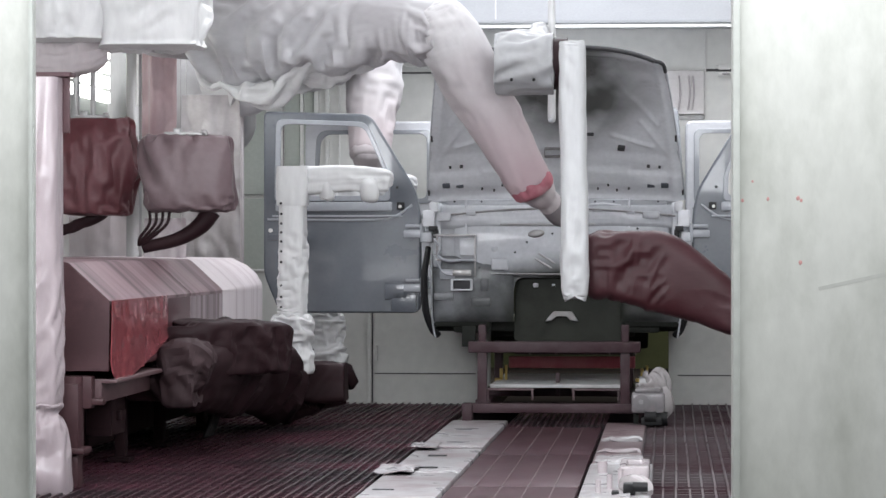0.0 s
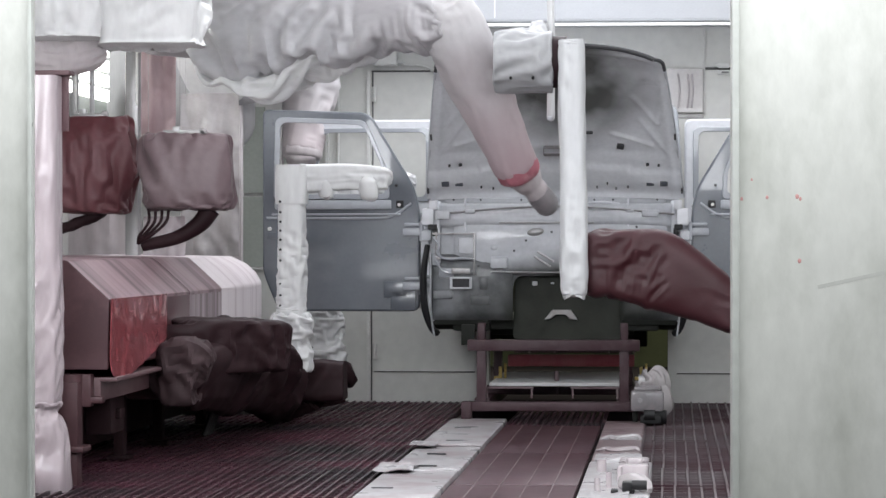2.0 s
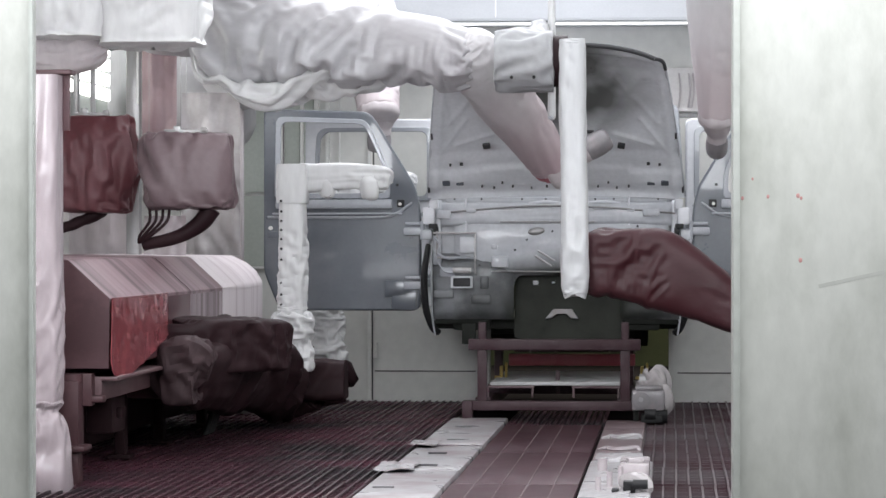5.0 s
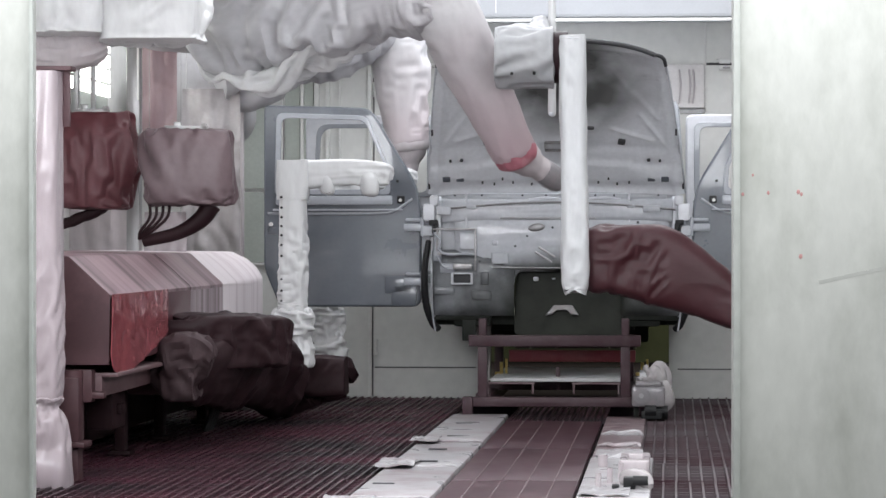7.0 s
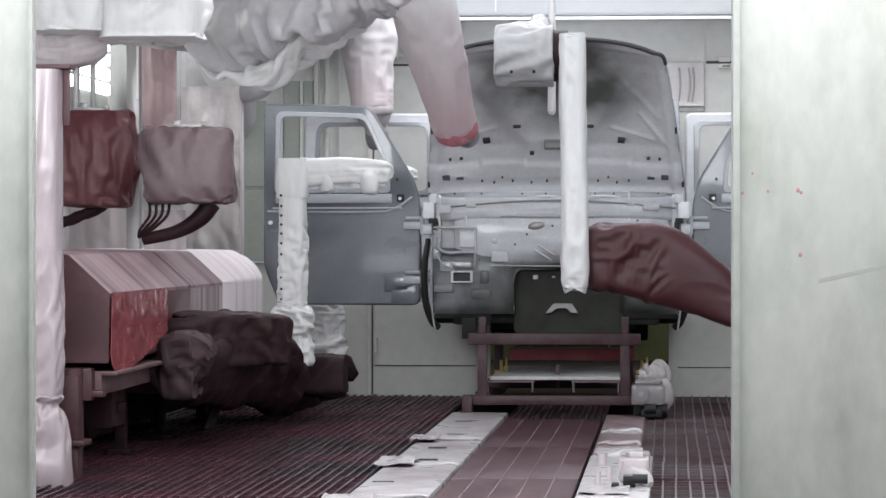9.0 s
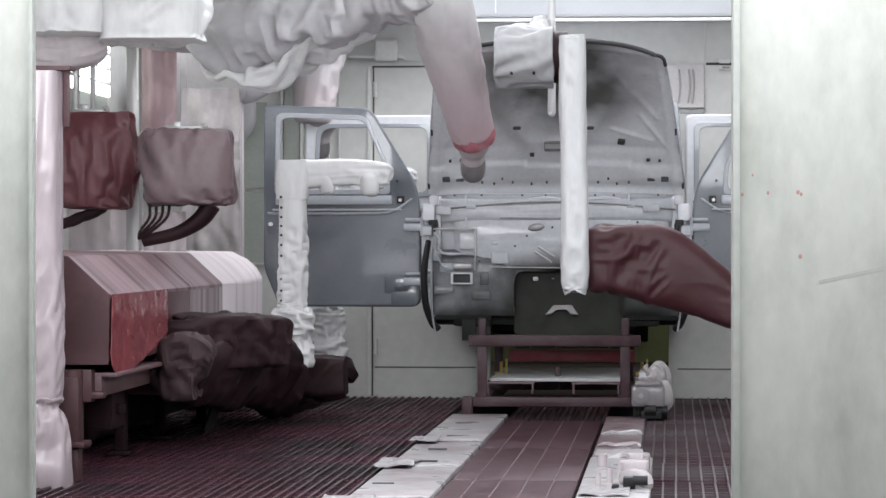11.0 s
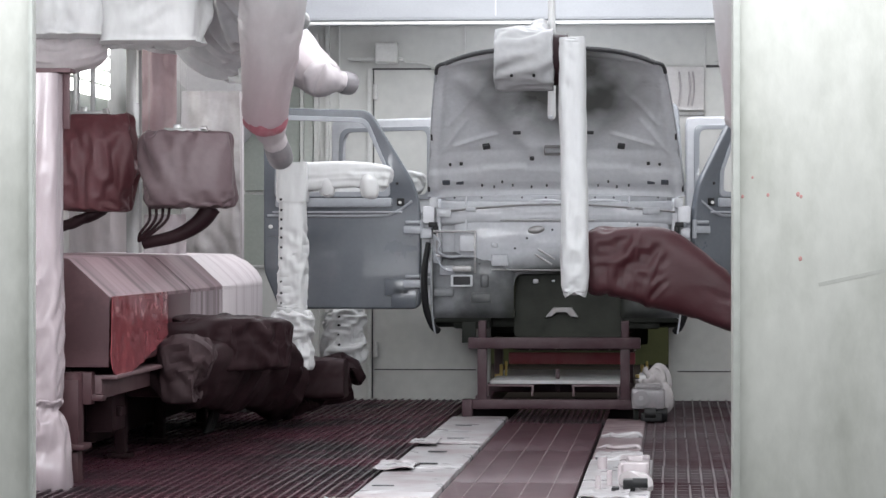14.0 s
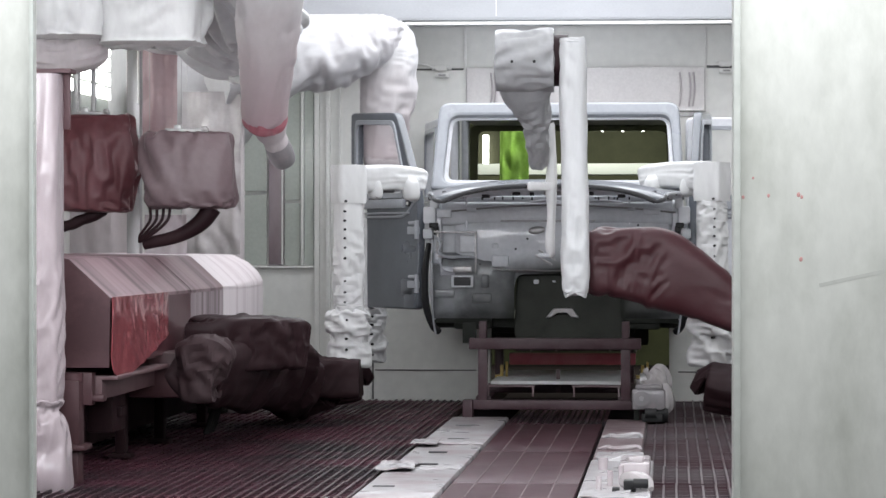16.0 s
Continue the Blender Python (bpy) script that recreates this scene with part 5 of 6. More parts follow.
def pouch(name, px, py, d_, w, h, mat, label, seed, bracket=False):
    """A cloth-covered robot drive unit, gathered at the top with a metal clip bar."""
    p = thing(name, (px, d_, py), label, "covered drive unit")
    part("cover", sleeve([(0, 0, h * 0.52, w * 0.40, 0.08), (0, 0, h * 0.47, w * 0.47, 0.12), (0.0, 0, h * 0.25, w * 0.5, 0.16), (0.01, 0, -h * 0.1, w * 0.5, 0.17), (0.01, 0, -h * 0.34, w * 0.49, 0.165), (0.01, 0, -h * 0.46, w * 0.46, 0.15), (0.01, 0, -h * 0.495, w * 0.40, 0.12), (0.01, 0, -h * 0.507, w * 0.22, 0.06), (0.01, 0, -h * 0.51, w * 0.03, 0.02)],
                          steps=18, seg=130, wrinkle=0.05, seed=seed, long=0.6, square=3.3, crisp=0.36, cross=0.16, cell=0.022), mat, p)
    part("clip_bar", boxes(((0.0, -0.08, h * 0.535), (w * 0.5, 0.03, 0.02)), ((-w * 0.1, -0.08, h * 0.57), (0.04, 0.03, 0.03)), ((w * 0.2, -0.08, h * 0.55), (0.03, 0.03, 0.03)), bevel=0.005), FRAME_GREY, p, "metal clip bar")
    if bracket:
        part("bracket", rod([(-0.49, 1.2, 0.05), (-0.3, 0.66, 0.05), (-0.1, 0.1, 0.05)], 0.022, 10), FRAME_GREY, p, "steel bracket to the post")
    else:
        part("hanger", boxes(((-w * 0.02, 0.0, (3.7 - py + h * 0.5) / 2), (0.025, 0.025, 3.7 - py - h * 0.5))), FRAME_GREY, p, "steel hanger bar")
    return p


a = pouch("covered_drive", -3.054, 1.441, 16.0, 0.38, 0.50, POUCH_RED, "robot drive under a red paint-soaked gathered cloth", 1)
part("hose", sleeve([(0.06, 0, -0.2, 0.03, 0.03), (0.03, 0, -0.25, 0.032, 0.032), (-0.06, 0, -0.29, 0.03, 0.03), (-0.18, 0.02, -0.33, 0.03, 0.03), (-0.3, 0.05, -0.32, 0.03, 0.03)], seg=14, wrinkle=0.0, ring=0.16, steps=16), MAROON_DARK, a, "ribbed maroon hose")
a = pouch("covered_drive", -2.486, 1.40, 15.6, 0.45, 0.38, POUCH_PINK, "robot drive under a pink-dusted cloth cover", 5, True)
part("arm", sleeve([(0.12, 0, -0.19, 0.05, 0.05), (0.06, 0, -0.27, 0.045, 0.045), (-0.06, 0, -0.34, 0.035, 0.035), (-0.24, 0.03, -0.38, 0.03, 0.03)], seg=16, wrinkle=0.05), MAROON_DARK, a, "dark covered bracket arm")
for i in range(4):
    part("hose", rod([(-0.20 + i * 0.035, -0.02, -0.19), (-0.20 + i * 0.03, -0.03, -0.26), (-0.25 + i * 0.02, -0.02, -0.33), (-0.26, 0, -0.37)], 0.008, 8), MAROON_DARK, a)


def hung_film(px, z, d_, w, h, mat, label, seed, amp=0.02, turn=0):
    f = tagged(part("plastic_film", sheet(w, h, 34, 40, amp, seed), mat, None, "", True, pose(px, d_, z, 0, 0, turn)), label, "plastic film", "hung films")
    for x in (0.03, w - 0.03):
        part("hang_wire", cylinder(bmesh.new(), (x, 0.006, -0.02), (x, 0.006, 3.7 - z), 0.002, seg=6), FRAME_GREY, f)
    return f


hung_film(-3.045, 2.186, 17.4, 0.20, 0.62, CLOTH_RED_PALE, "pink paint-stained film hanging beside the post", 2, 0.03)
hung_film(-2.944, 1.937, 18.2, 0.355, 0.98, PLASTIC_CLEAR, "hazy wrinkled plastic film over the side unit", 6, 0.03)
hung_film(-3.650, 1.571, 17.3, 0.6, 0.64, CLOTH_PINK, "pale pink film hanging behind the covered drives", 11, 0.025)
hung_film(-2.965, 1.184, 17.0, 0.24, 0.3, PLASTIC_FILM, "white film scraps behind the drive", 12, 0.03)
post = thing("steel_post", (-2.620, 18.35, 0), "pale booth post beside the glazed panels", "post")
part("shaft", boxes(((0, 0, 1.0), (0.06, 0.08, 1.875)), bevel=0.008), CLOTH_PINK, post)
part("base", boxes(((0, 0, 0.012), (0.12, 0.14, 0.024))), FRAME_GREY, post)


# ---------------------------------------------------------------- upper covered housings of the painting robot
up = thing("covered_rail_carriage", (-2.836, 15.5, 2.174), "white cloth-covered upper rail carriage of the painting robot", "robot carriage")
part("cover", sleeve([(-0.02, 0, 0.5, 0.20, 0.2), (-0.02, 0, 0.1, 0.185, 0.2), (-0.02, 0, -0.06, 0.178, 0.18), (-0.02, 0, -0.092, 0.165, 0.16), (-0.02, 0, -0.098, 0.03, 0.03)], seg=80, wrinkle=0.03, seed=3, square=3.5, crisp=0.12, cross=0.06), CLOTH_CLEAN, up, "", True, pose(-0.21, -0.1, -0.005))
part("cover", sleeve([(0, 0, 0.5, 0.26, 0.24), (0, 0, 0.1, 0.25, 0.24), (0, 0, -0.09, 0.245, 0.22), (0.0, 0, -0.130, 0.23, 0.2), (0.0, 0, -0.138, 0.03, 0.03)], steps=14, seg=90, wrinkle=0.06, seed=9, square=5, crisp=0.3, cross=0.28), CLOTH_CLEAN, up, "", True, pose(0.175, 0, 0))
part("sleeve_roll", sleeve([(-0.5, 0.1, -0.16, 0.03, 0.03), (-0.46, 0.1, -0.16, 0.10, 0.09), (-0.3, 0.1, -0.17, 0.115, 0.10), (-0.15, 0.12, -0.14, 0.10, 0.09), (-0.10, 0.14, -0.12, 0.03, 0.03)], seg=64, wrinkle=0.10, seed=14, crisp=0.3, cross=0.3, cell=0.014), CLOTH_PINK, up, "pink-dusted rolled sleeve")
part("button", cylinder(bmesh.new(), (0.19, -0.2, -0.11), (0.19, -0.17, -0.105), 0.014, seg=12), FRAME_GREY, up)
part("beam", boxes(((0.1, 0.25, 0.75), (1.2, 0.3, 0.3)), bevel=0.02), CABINET_END, up)


# ---------------------------------------------------------------- painting robots
def painter(name, base, long_upper, long_fore, long_tip, k, label, seed, cloth, slack=False):
    """Upper arm (drawn from the elbow back to the shoulder), forearm and spray head, each built along -z."""
    r = thing(name, base, label, "painting robot", "painting robots")
    U, Fo, T = long_upper, long_fore, long_tip
    upper = part("upper_arm", sleeve([(0, 0, 0.075 * k, 0.03, 0.03), (0, 0, 0.065 * k, 0.07 * k, 0.07 * k), (0, 0, 0.02 * k, 0.125 * k, 0.12 * k), (0, 0, -0.08 * U, 0.158 * k, 0.155 * k), (0, 0, -0.25 * U, 0.18 * k, 0.175 * k), (0, 0, -0.5 * U, 0.21 * k, 0.21 * k), (0, 0, -0.75 * U, 0.25 * k, 0.24 * k), (0, 0, -U, 0.25 * k, 0.24 * k)],
                                     steps=26, seg=140, wrinkle=0.07, seed=seed, long=2.4, crisp=0.2, cross=0.22, hang=(0.012, -0.008, 0)), cloth, r, "upper arm under a baggy wrinkled white cover")
    if slack:
        part("slack_cloth", sleeve([(0.05, 0, -0.22 * U, 0.02, 0.02), (0.08, 0, -0.26 * U, 0.10, 0.14), (0.13, 0.02, -0.42 * U, 0.12, 0.19), (0.19, 0, -0.58 * U, 0.11, 0.22), (0.22, -0.02, -0.72 * U, 0.12, 0.22), (0.17, 0, -0.88 * U, 0.13, 0.22), (0.13, 0, -U, 0.14, 0.2)],
                                     steps=26, seg=140, wrinkle=0.13, seed=seed + 11, long=2.2, crisp=0.5, cross=0.4, hang=(0.02, -0.012, 0)), CLOTH_CLEAN, upper, "slack white cloth hanging below the upper arm")
    fore = part("forearm", sleeve([(0, 0, 0.115 * k, 0.03, 0.03), (0, 0, 0.10 * k, 0.075 * k, 0.075 * k), (0, 0, 0.05 * k, 0.128 * k, 0.125 * k), (0, 0, -0.06, 0.162 * k, 0.158 * k), (0, 0, -0.22 * Fo, 0.170 * k, 0.166 * k), (0, 0, -0.55 * Fo, 0.15 * k, 0.148 * k), (0, 0, -0.85 * Fo, 0.126 * k, 0.126 * k), (0, 0, -0.985 * Fo, 0.118 * k, 0.118 * k), (0, 0, -Fo, 0.09 * k, 0.09 * k)],
                                  steps=16, seg=80, wrinkle=0.04, seed=seed + 5, long=2.5, crisp=0.03, cross=0.05), FOREARM if slack else FOREARM_PALE, r, "forearm in a taut pink-dusted sleeve")
    part("cuff", sleeve([(0, 0, -0.95 * Fo, 0.10 * k, 0.10 * k), (0, 0, -0.975 * Fo, 0.114 * k, 0.114 * k), (0, 0, -1.02 * Fo, 0.118 * k, 0.118 * k), (0, 0, -1.06 * Fo, 0.10 * k, 0.10 * k), (0, 0, -1.075 * Fo, 0.04 * k, 0.04 * k)], steps=7, seg=64, wrinkle=0.06, seed=seed, crisp=0.10), CLOTH_RED if slack else CLOTH_PINK, fore, "red-stained cuff")
    head = part("spray_head", sleeve([(0, 0, 0.06 * k, 0.02, 0.02), (0, 0, 0.04 * k, 0.10 * k, 0.10 * k), (0, 0, -0.10 * T, 0.10 * k, 0.095 * k), (0, 0, -0.3 * T, 0.085 * k, 0.08 * k), (0, 0, -0.45 * T, 0.066 * k, 0.066 * k), (0, 0, -0.60 * T, 0.06 * k, 0.06 * k), (0, 0, -0.63 * T, 0.02 * k, 0.02 * k)],
                                     steps=8, seg=36, wrinkle=0.08, seed=seed + 2, ring=0.05), CLOTH_PINK, r, "wrist in a gathered pink cover")
    part("bell_cup", sleeve([(0, 0, -0.55 * T, 0.03 * k, 0.03 * k), (0, 0, -0.58 * T, 0.062 * k, 0.062 * k), (0, 0, -0.75 * T, 0.07 * k, 0.07 * k), (0, 0, -0.93 * T, 0.064 * k, 0.064 * k), (0, 0, -0.99 * T, 0.045 * k, 0.045 * k), (0, 0, -T, 0.01, 0.01)], steps=6, seg=30, wrinkle=0.012, seed=seed), BELL, head, "grey rotary bell cup")
    foot = part("shoulder", sleeve([(-0.35 * k, 0, 0.1, 0.05, 0.05), (-0.3 * k, 0, 0.1, 0.27 * k, 0.27 * k), (0.05, 0, 0.05, 0.29 * k, 0.28 * k), (0.2 * k, 0, 0.03, 0.2 * k, 0.2 * k), (0.25 * k, 0, 0.03, 0.03, 0.03)], seg=44, wrinkle=0.1, seed=seed + 8), cloth, r)
    return r, upper, fore, head


robot_1, upper_1, fore_1, head_1 = painter("painting_robot", (-2.693, 17.000, 2.329), 1.62, 1.0, 0.36, 1.0, "wall-mounted painting robot in a wrinkled white cloth cover", 1, CLOTH, True)
robot_2, upper_2, fore_2, head_2 = painter("painting_robot", (-2.866, 19.000, 1.843), 1.15, 0.75, 0.27, 1.05, "painting robot beside the rear door in a white cover", 21, CLOTH)
robot_3, upper_3, fore_3, head_3 = painter("painting_robot", (1.279, 17.900, 2.572), 1.15, 0.9, 0.30, 0.9, "painting robot on the far side in a white cover", 33, CLOTH_CLEAN)
part("dark_cavity", boxes(((0.42, -0.22, 0.12), (0.34, 0.25, 0.12)), bevel=0.05), MAROON_DARK, robot_1)


# ---------------------------------------------------------------- hood opener robot
HD = 15.9
opener = thing("hood_opener_robot", (0.846, HD, 0), "hood opener robot with maroon and white fabric covers", "handling robot")
ox = 0.846
part("pedestal", sleeve([(0, 0, 0, 0.2, 0.2), (0, 0, 0.05, 0.2, 0.2), (0, 0, 0.35, 0.17, 0.17), (0, 0, 0.6, 0.16, 0.16), (0, 0, 0.66, 0.05, 0.05)], seg=32, wrinkle=0.03), MAROON, opener)
part("lower_arm", sleeve([(-0.440 - ox, 0, 0.923, 0.03, 0.03), (-0.431 - ox, 0, 0.920, 0.14, 0.158), (-0.323 - ox, 0, 0.926, 0.15, 0.168), (-0.190 - ox, 0, 0.911, 0.15, 0.187), (-0.076 - ox, 0, 0.893, 0.15, 0.207), (0.044 - ox, 0, 0.840, 0.15, 0.185), (0.176 - ox, 0, 0.770, 0.14, 0.152), (0.313 - ox, 0, 0.696, 0.13, 0.125), (0.613 - ox, 0, 0.599, 0.13, 0.115), (0.05, 0, 0.52, 0.12, 0.12)],
                           steps=18, seg=110, wrinkle=0.015, seed=6, long=1.2, square=4.6, crisp=0.06, cross=0.05), MAROON, opener, "lower arm in a taut maroon leather-like cover")
lx = -0.496 - ox
part("upright_arm", sleeve([(lx, -0.2, 0.755, 0.01, 0.01), (lx, -0.2, 0.767, 0.045, 0.05), (lx, -0.2, 0.808, 0.066, 0.07), (lx - 0.002, -0.2, 1.113, 0.066, 0.08), (lx - 0.008, -0.2, 1.549, 0.066, 0.085), (lx - 0.012, -0.2, 1.985, 0.066, 0.085), (lx - 0.016, -0.2, 2.078, 0.064, 0.08)],
                             steps=30, seg=90, wrinkle=0.03, seed=17, long=4.0, square=3.4, crisp=0.14, cross=0.02, cell=0.018), STRAP, opener, "long upright arm in a taut white sleeve")
part("hub", cylinder(bmesh.new(), (-0.628 - ox, -0.05, 1.974), (-0.540 - ox, -0.05, 1.974), 0.135, seg=28), MAROON_DARK, opener, "dark maroon pivot hub")
DRUM = (-0.764 - ox, -0.05, 1.974)
drum = part("drum", sleeve([(-0.155, 0, 0, 0.02, 0.02), (-0.15, 0, 0, 0.13, 0.13), (-0.13, 0, 0, 0.152, 0.152), (0.0, 0, 0, 0.156, 0.156), (0.13, 0, 0, 0.156, 0.156), (0.15, 0, 0, 0.14, 0.14), (0.155, 0, 0, 0.02, 0.02)], steps=14, seg=100, wrinkle=0.05, seed=12, long=1.2, crisp=0.06, cross=0.06), DRUM_CLOTH, opener, "rotating drum in a grey-white cover")
for x in (-0.06, 0.055):
    for a in (0, 180):
        p = Matrix.Rotation(radians(a), 4, "X") @ Vector((x, -0.165, -0.05))
        part("snap_button", cylinder(bmesh.new(), p * 1.0, p + Matrix.Rotation(radians(a), 4, "X") @ Vector((0, 0.03, 0.008)), 0.008, seg=10), BLACK, drum)
horn = part("horn", sleeve([(0.0, 0.04, 0, 0.148, 0.13), (0.0, 0.18, 0.01, 0.135, 0.12), (0.02, 0.30, 0.01, 0.095, 0.09), (0.042, 0.44, 0.0, 0.062, 0.06), (0.05, 0.70, 0, 0.045, 0.045), (0.05, 0.73, 0, 0.01, 0.01)], steps=12, seg=64, wrinkle=0.04, seed=19, square=3, crisp=0.08, cross=0.06), DRUM_CLOTH, opener, "tool horn in a grey-white cover")
hook = part("hook_rod", join(sleeve([(0, 0, 0.33, 0.01, 0.01), (0, 0, 0.32, 0.018, 0.018), (0.004, 0, 0.12, 0.024, 0.02), (0, 0, 0.0, 0.03, 0.024), (0.002, 0, -0.15, 0.022, 0.02), (-0.004, 0, -0.30, 0.026, 0.02), (0, 0, -0.36, 0.02, 0.02), (-0.01, 0, -0.375, 0.01, 0.01)], steps=10, seg=20, wrinkle=0.14, seed=23),
                             boxes(((-0.05, 0, 0.0), (0.15, 0.06, 0.045)), bevel=0.012)), CLOTH_CLEAN, opener, "hook rod wrapped in white film")
part("tip", boxes(((-0.03, -0.0, -0.37), (0.08, 0.025, 0.02)), bevel=0.006), BASECOAT, hook)


# ---------------------------------------------------------------- door opener robots
def door_robot(name, base, s, label, seed, boom_path, box_path, on_rail=False, tail=()):
    """A floor robot whose upright white arm reaches through the door window; s mirrors it. Origin at its base; arm and boom are keyed."""
    r = thing(name, base, label, "handling robot", "door opener robots")
    q = boom_path[1]
    if on_rail:
        part("carriage", boxes(((q[0] - 0.12, q[1], q[2] - 0.02), (0.3, 0.26, 0.22)), bevel=0.03), CABINET_END, r, "carriage plate on the rail")
    else:
        part("foot", boxes(((q[0], q[1], 0.03), (0.26, 0.26, 0.06)), ((q[0], q[1], 0.14), (0.16, 0.16, 0.2)), bevel=0.02), UNDERBODY, r)
    more = [sleeve(tail, steps=10, seg=64, wrinkle=0.03, seed=seed + 6, square=6, crisp=0.08, cross=0.06)] if tail else []
    boom = part("boom", join(sleeve(boom_path, steps=14, seg=80, wrinkle=0.04, seed=seed, long=1.5, square=3.6, crisp=0.12, cross=0.12), sleeve(box_path, steps=14, seg=72, wrinkle=0.05, seed=seed + 4, square=7, crisp=0.1, cross=0.1), *more), MAROON_DARK, r, "boom in a dark maroon cover")
    q = boom_path[0]
    part("motor", sleeve([(q[0] - 0.06 * s, q[1] - 0.1, q[2], 0.03, 0.03), (q[0] - 0.05 * s, q[1] - 0.1, q[2], 0.12, 0.13), (q[0] + 0.10 * s, q[1] - 0.1, q[2] + 0.02, 0.14, 0.14), (q[0] + 0.16 * s, q[1] - 0.1, q[2], 0.03, 0.03)], steps=12, seg=72, wrinkle=0.05, seed=seed + 1, square=6, crisp=0.14, cross=0.14), MOTOR_COVER, boom, "motor under a maroon dusted cover")
    arm = part("arm", sleeve([(0, 0, -0.2, 0.06, 0.06), (0, 0, 0.02, 0.076, 0.08), (0, 0, 0.1, 0.076, 0.08), (0, 0, 0.4, 0.074, 0.08), (0, 0, 0.62, 0.072, 0.08), (0, 0, 0.70, 0.06, 0.06), (0, 0, 0.72, 0.02, 0.02)], steps=20, seg=72, wrinkle=0.05, seed=seed + 2, long=1.2, square=3.4, crisp=0.12, cross=0.14), CLOTH_CLEAN, r, "upright arm in a buttoned white sleeve")
    part("cuff", sleeve([(0, 0, -0.30, 0.05, 0.05), (0, 0, -0.285, 0.108, 0.10), (0.0, 0, -0.22, 0.112, 0.105), (0, 0, -0.14, 0.098, 0.09), (0, 0, -0.07, 0.106, 0.10), (0, 0, -0.01, 0.10, 0.095), (0, 0, 0.02, 0.085, 0.082), (0, 0, 0.03, 0.06, 0.06)], steps=16, seg=84, wrinkle=0.09, seed=seed + 9, long=0.5, square=3.0, ring=0.02, crisp=0.2, cross=0.4), CLOTH_CLEAN, arm, "gathered white cuff")
    part("reach", join(sleeve([(0, 0, 0.645, 0.083, 0.085), (0, 0, 0.70, 0.086, 0.088), (0, 0, 0.78, 0.086, 0.088), (0, 0, 0.865, 0.083, 0.085)], steps=8, seg=56, wrinkle=0.03, seed=seed + 12, square=7),
                       sleeve([(0.04 * s, 0.03, 0.79, 0.06, 0.08), (0.10 * s, 0.05, 0.79, 0.06, 0.078), (0.3 * s, 0.1, 0.80, 0.06, 0.07), (0.5 * s, 0.15, 0.79, 0.055, 0.06), (0.55 * s, 0.16, 0.78, 0.02, 0.02)], steps=16, seg=72, wrinkle=0.06, seed=seed + 7, square=5, crisp=0.14, cross=0.12),
                       sleeve([(0.18 * s, 0.05, 0.80, 0.03, 0.03), (0.18 * s, 0.05, 0.76, 0.045, 0.045), (0.19 * s, 0.05, 0.69, 0.04, 0.04), (0.19 * s, 0.05, 0.67, 0.01, 0.01)], seg=20, wrinkle=0.06, seed=3),
                       sleeve([(0.42 * s, 0.08, 0.80, 0.03, 0.03), (0.42 * s, 0.08, 0.76, 0.05, 0.05), (0.43 * s, 0.08, 0.68, 0.045, 0.045), (0.43 * s, 0.08, 0.66, 0.01, 0.01)], seg=20, wrinkle=0.06, seed=5)), CLOTH_CLEAN, arm, "white covered cross arm with two grips")
    for x in (0.19, 0.43):
        part("grip_ring", cylinder(bmesh.new(), (x * s, 0.0 + x * 0.1, 0.705), (x * s, 0.03 + x * 0.1, 0.70), 0.028), FRAME_GREY, arm)
    for i in range(17):
        z = -0.26 + i * 0.058 + 0.012 * math.sin(i * 7.0)
        y = -0.108 if z < 0.02 else (-0.094 if z > 0.64 else -0.080)
        part("snap_button", cylinder(bmesh.new(), (-0.055 * s, y, z), (-0.055 * s, y + 0.03, z), 0.0075, seg=10), BLACK, arm)
    return r, boom, arm


dr_1, boom_1, arm_1 = door_robot("door_opener_robot", (-2.200, 15.000, 0.000), 1, "door opener robot with maroon boom and buttoned white arm", 3,
    [(-0.132, -0.65, 0.408, 0.03, 0.03), (-0.108, -0.6, 0.42, 0.12, 0.15), (-0.033, -0.108, 0.427, 0.15, 0.204), (-0.004, 0.9, 0.373, 0.16, 0.201), (-0.06, 2.30, 0.205, 0.17, 0.155), (0.10, 2.36, 0.215, 0.13, 0.135), (0.17, 2.33, 0.225, 0.10, 0.115), (0.185, 2.33, 0.225, 0.02, 0.02)],
    [(-0.124, -0.5, 0.543, 0.03, 0.03), (-0.116, -0.5, 0.543, 0.13, 0.115), (0.038, -0.3, 0.54, 0.14, 0.125), (0.163, -0.1, 0.531, 0.14, 0.12), (0.225, 0.0, 0.516, 0.12, 0.1), (0.236, 0.0, 0.516, 0.02, 0.02)], True,
    [(-0.02, 2.3, 0.245, 0.03, 0.03), (-0.01, 2.3, 0.245, 0.10, 0.11), (0.15, 2.3, 0.248, 0.11, 0.115), (0.325, 2.3, 0.25, 0.11, 0.108), (0.34, 2.3, 0.25, 0.09, 0.09), (0.342, 2.3, 0.25, 0.02, 0.02)])
OLD = [(-0.28, 0.05, 0.30, 0.03, 0.03), (-0.26, 0.05, 0.30, 0.14, 0.16), (-0.10, 0.03, 0.32, 0.16, 0.19), (0.12, 0.0, 0.27, 0.16, 0.17), (0.28, -0.02, 0.20, 0.15, 0.13), (0.42, -0.02, 0.19, 0.13, 0.105), (0.56, 0, 0.22, 0.12, 0.11), (0.575, 0, 0.22, 0.03, 0.03)]
OLD_BOX = [(-0.22, 0.02, 0.36, 0.03, 0.03), (-0.20, 0.02, 0.36, 0.14, 0.12), (0.0, 0, 0.36, 0.15, 0.12), (0.12, 0, 0.33, 0.03, 0.03)]
dr_2, boom_2, arm_2 = door_robot("door_opener_robot", (-2.554, 18.3, 0), 1, "rear door opener robot with maroon boom and white arm", 13, OLD, OLD_BOX)
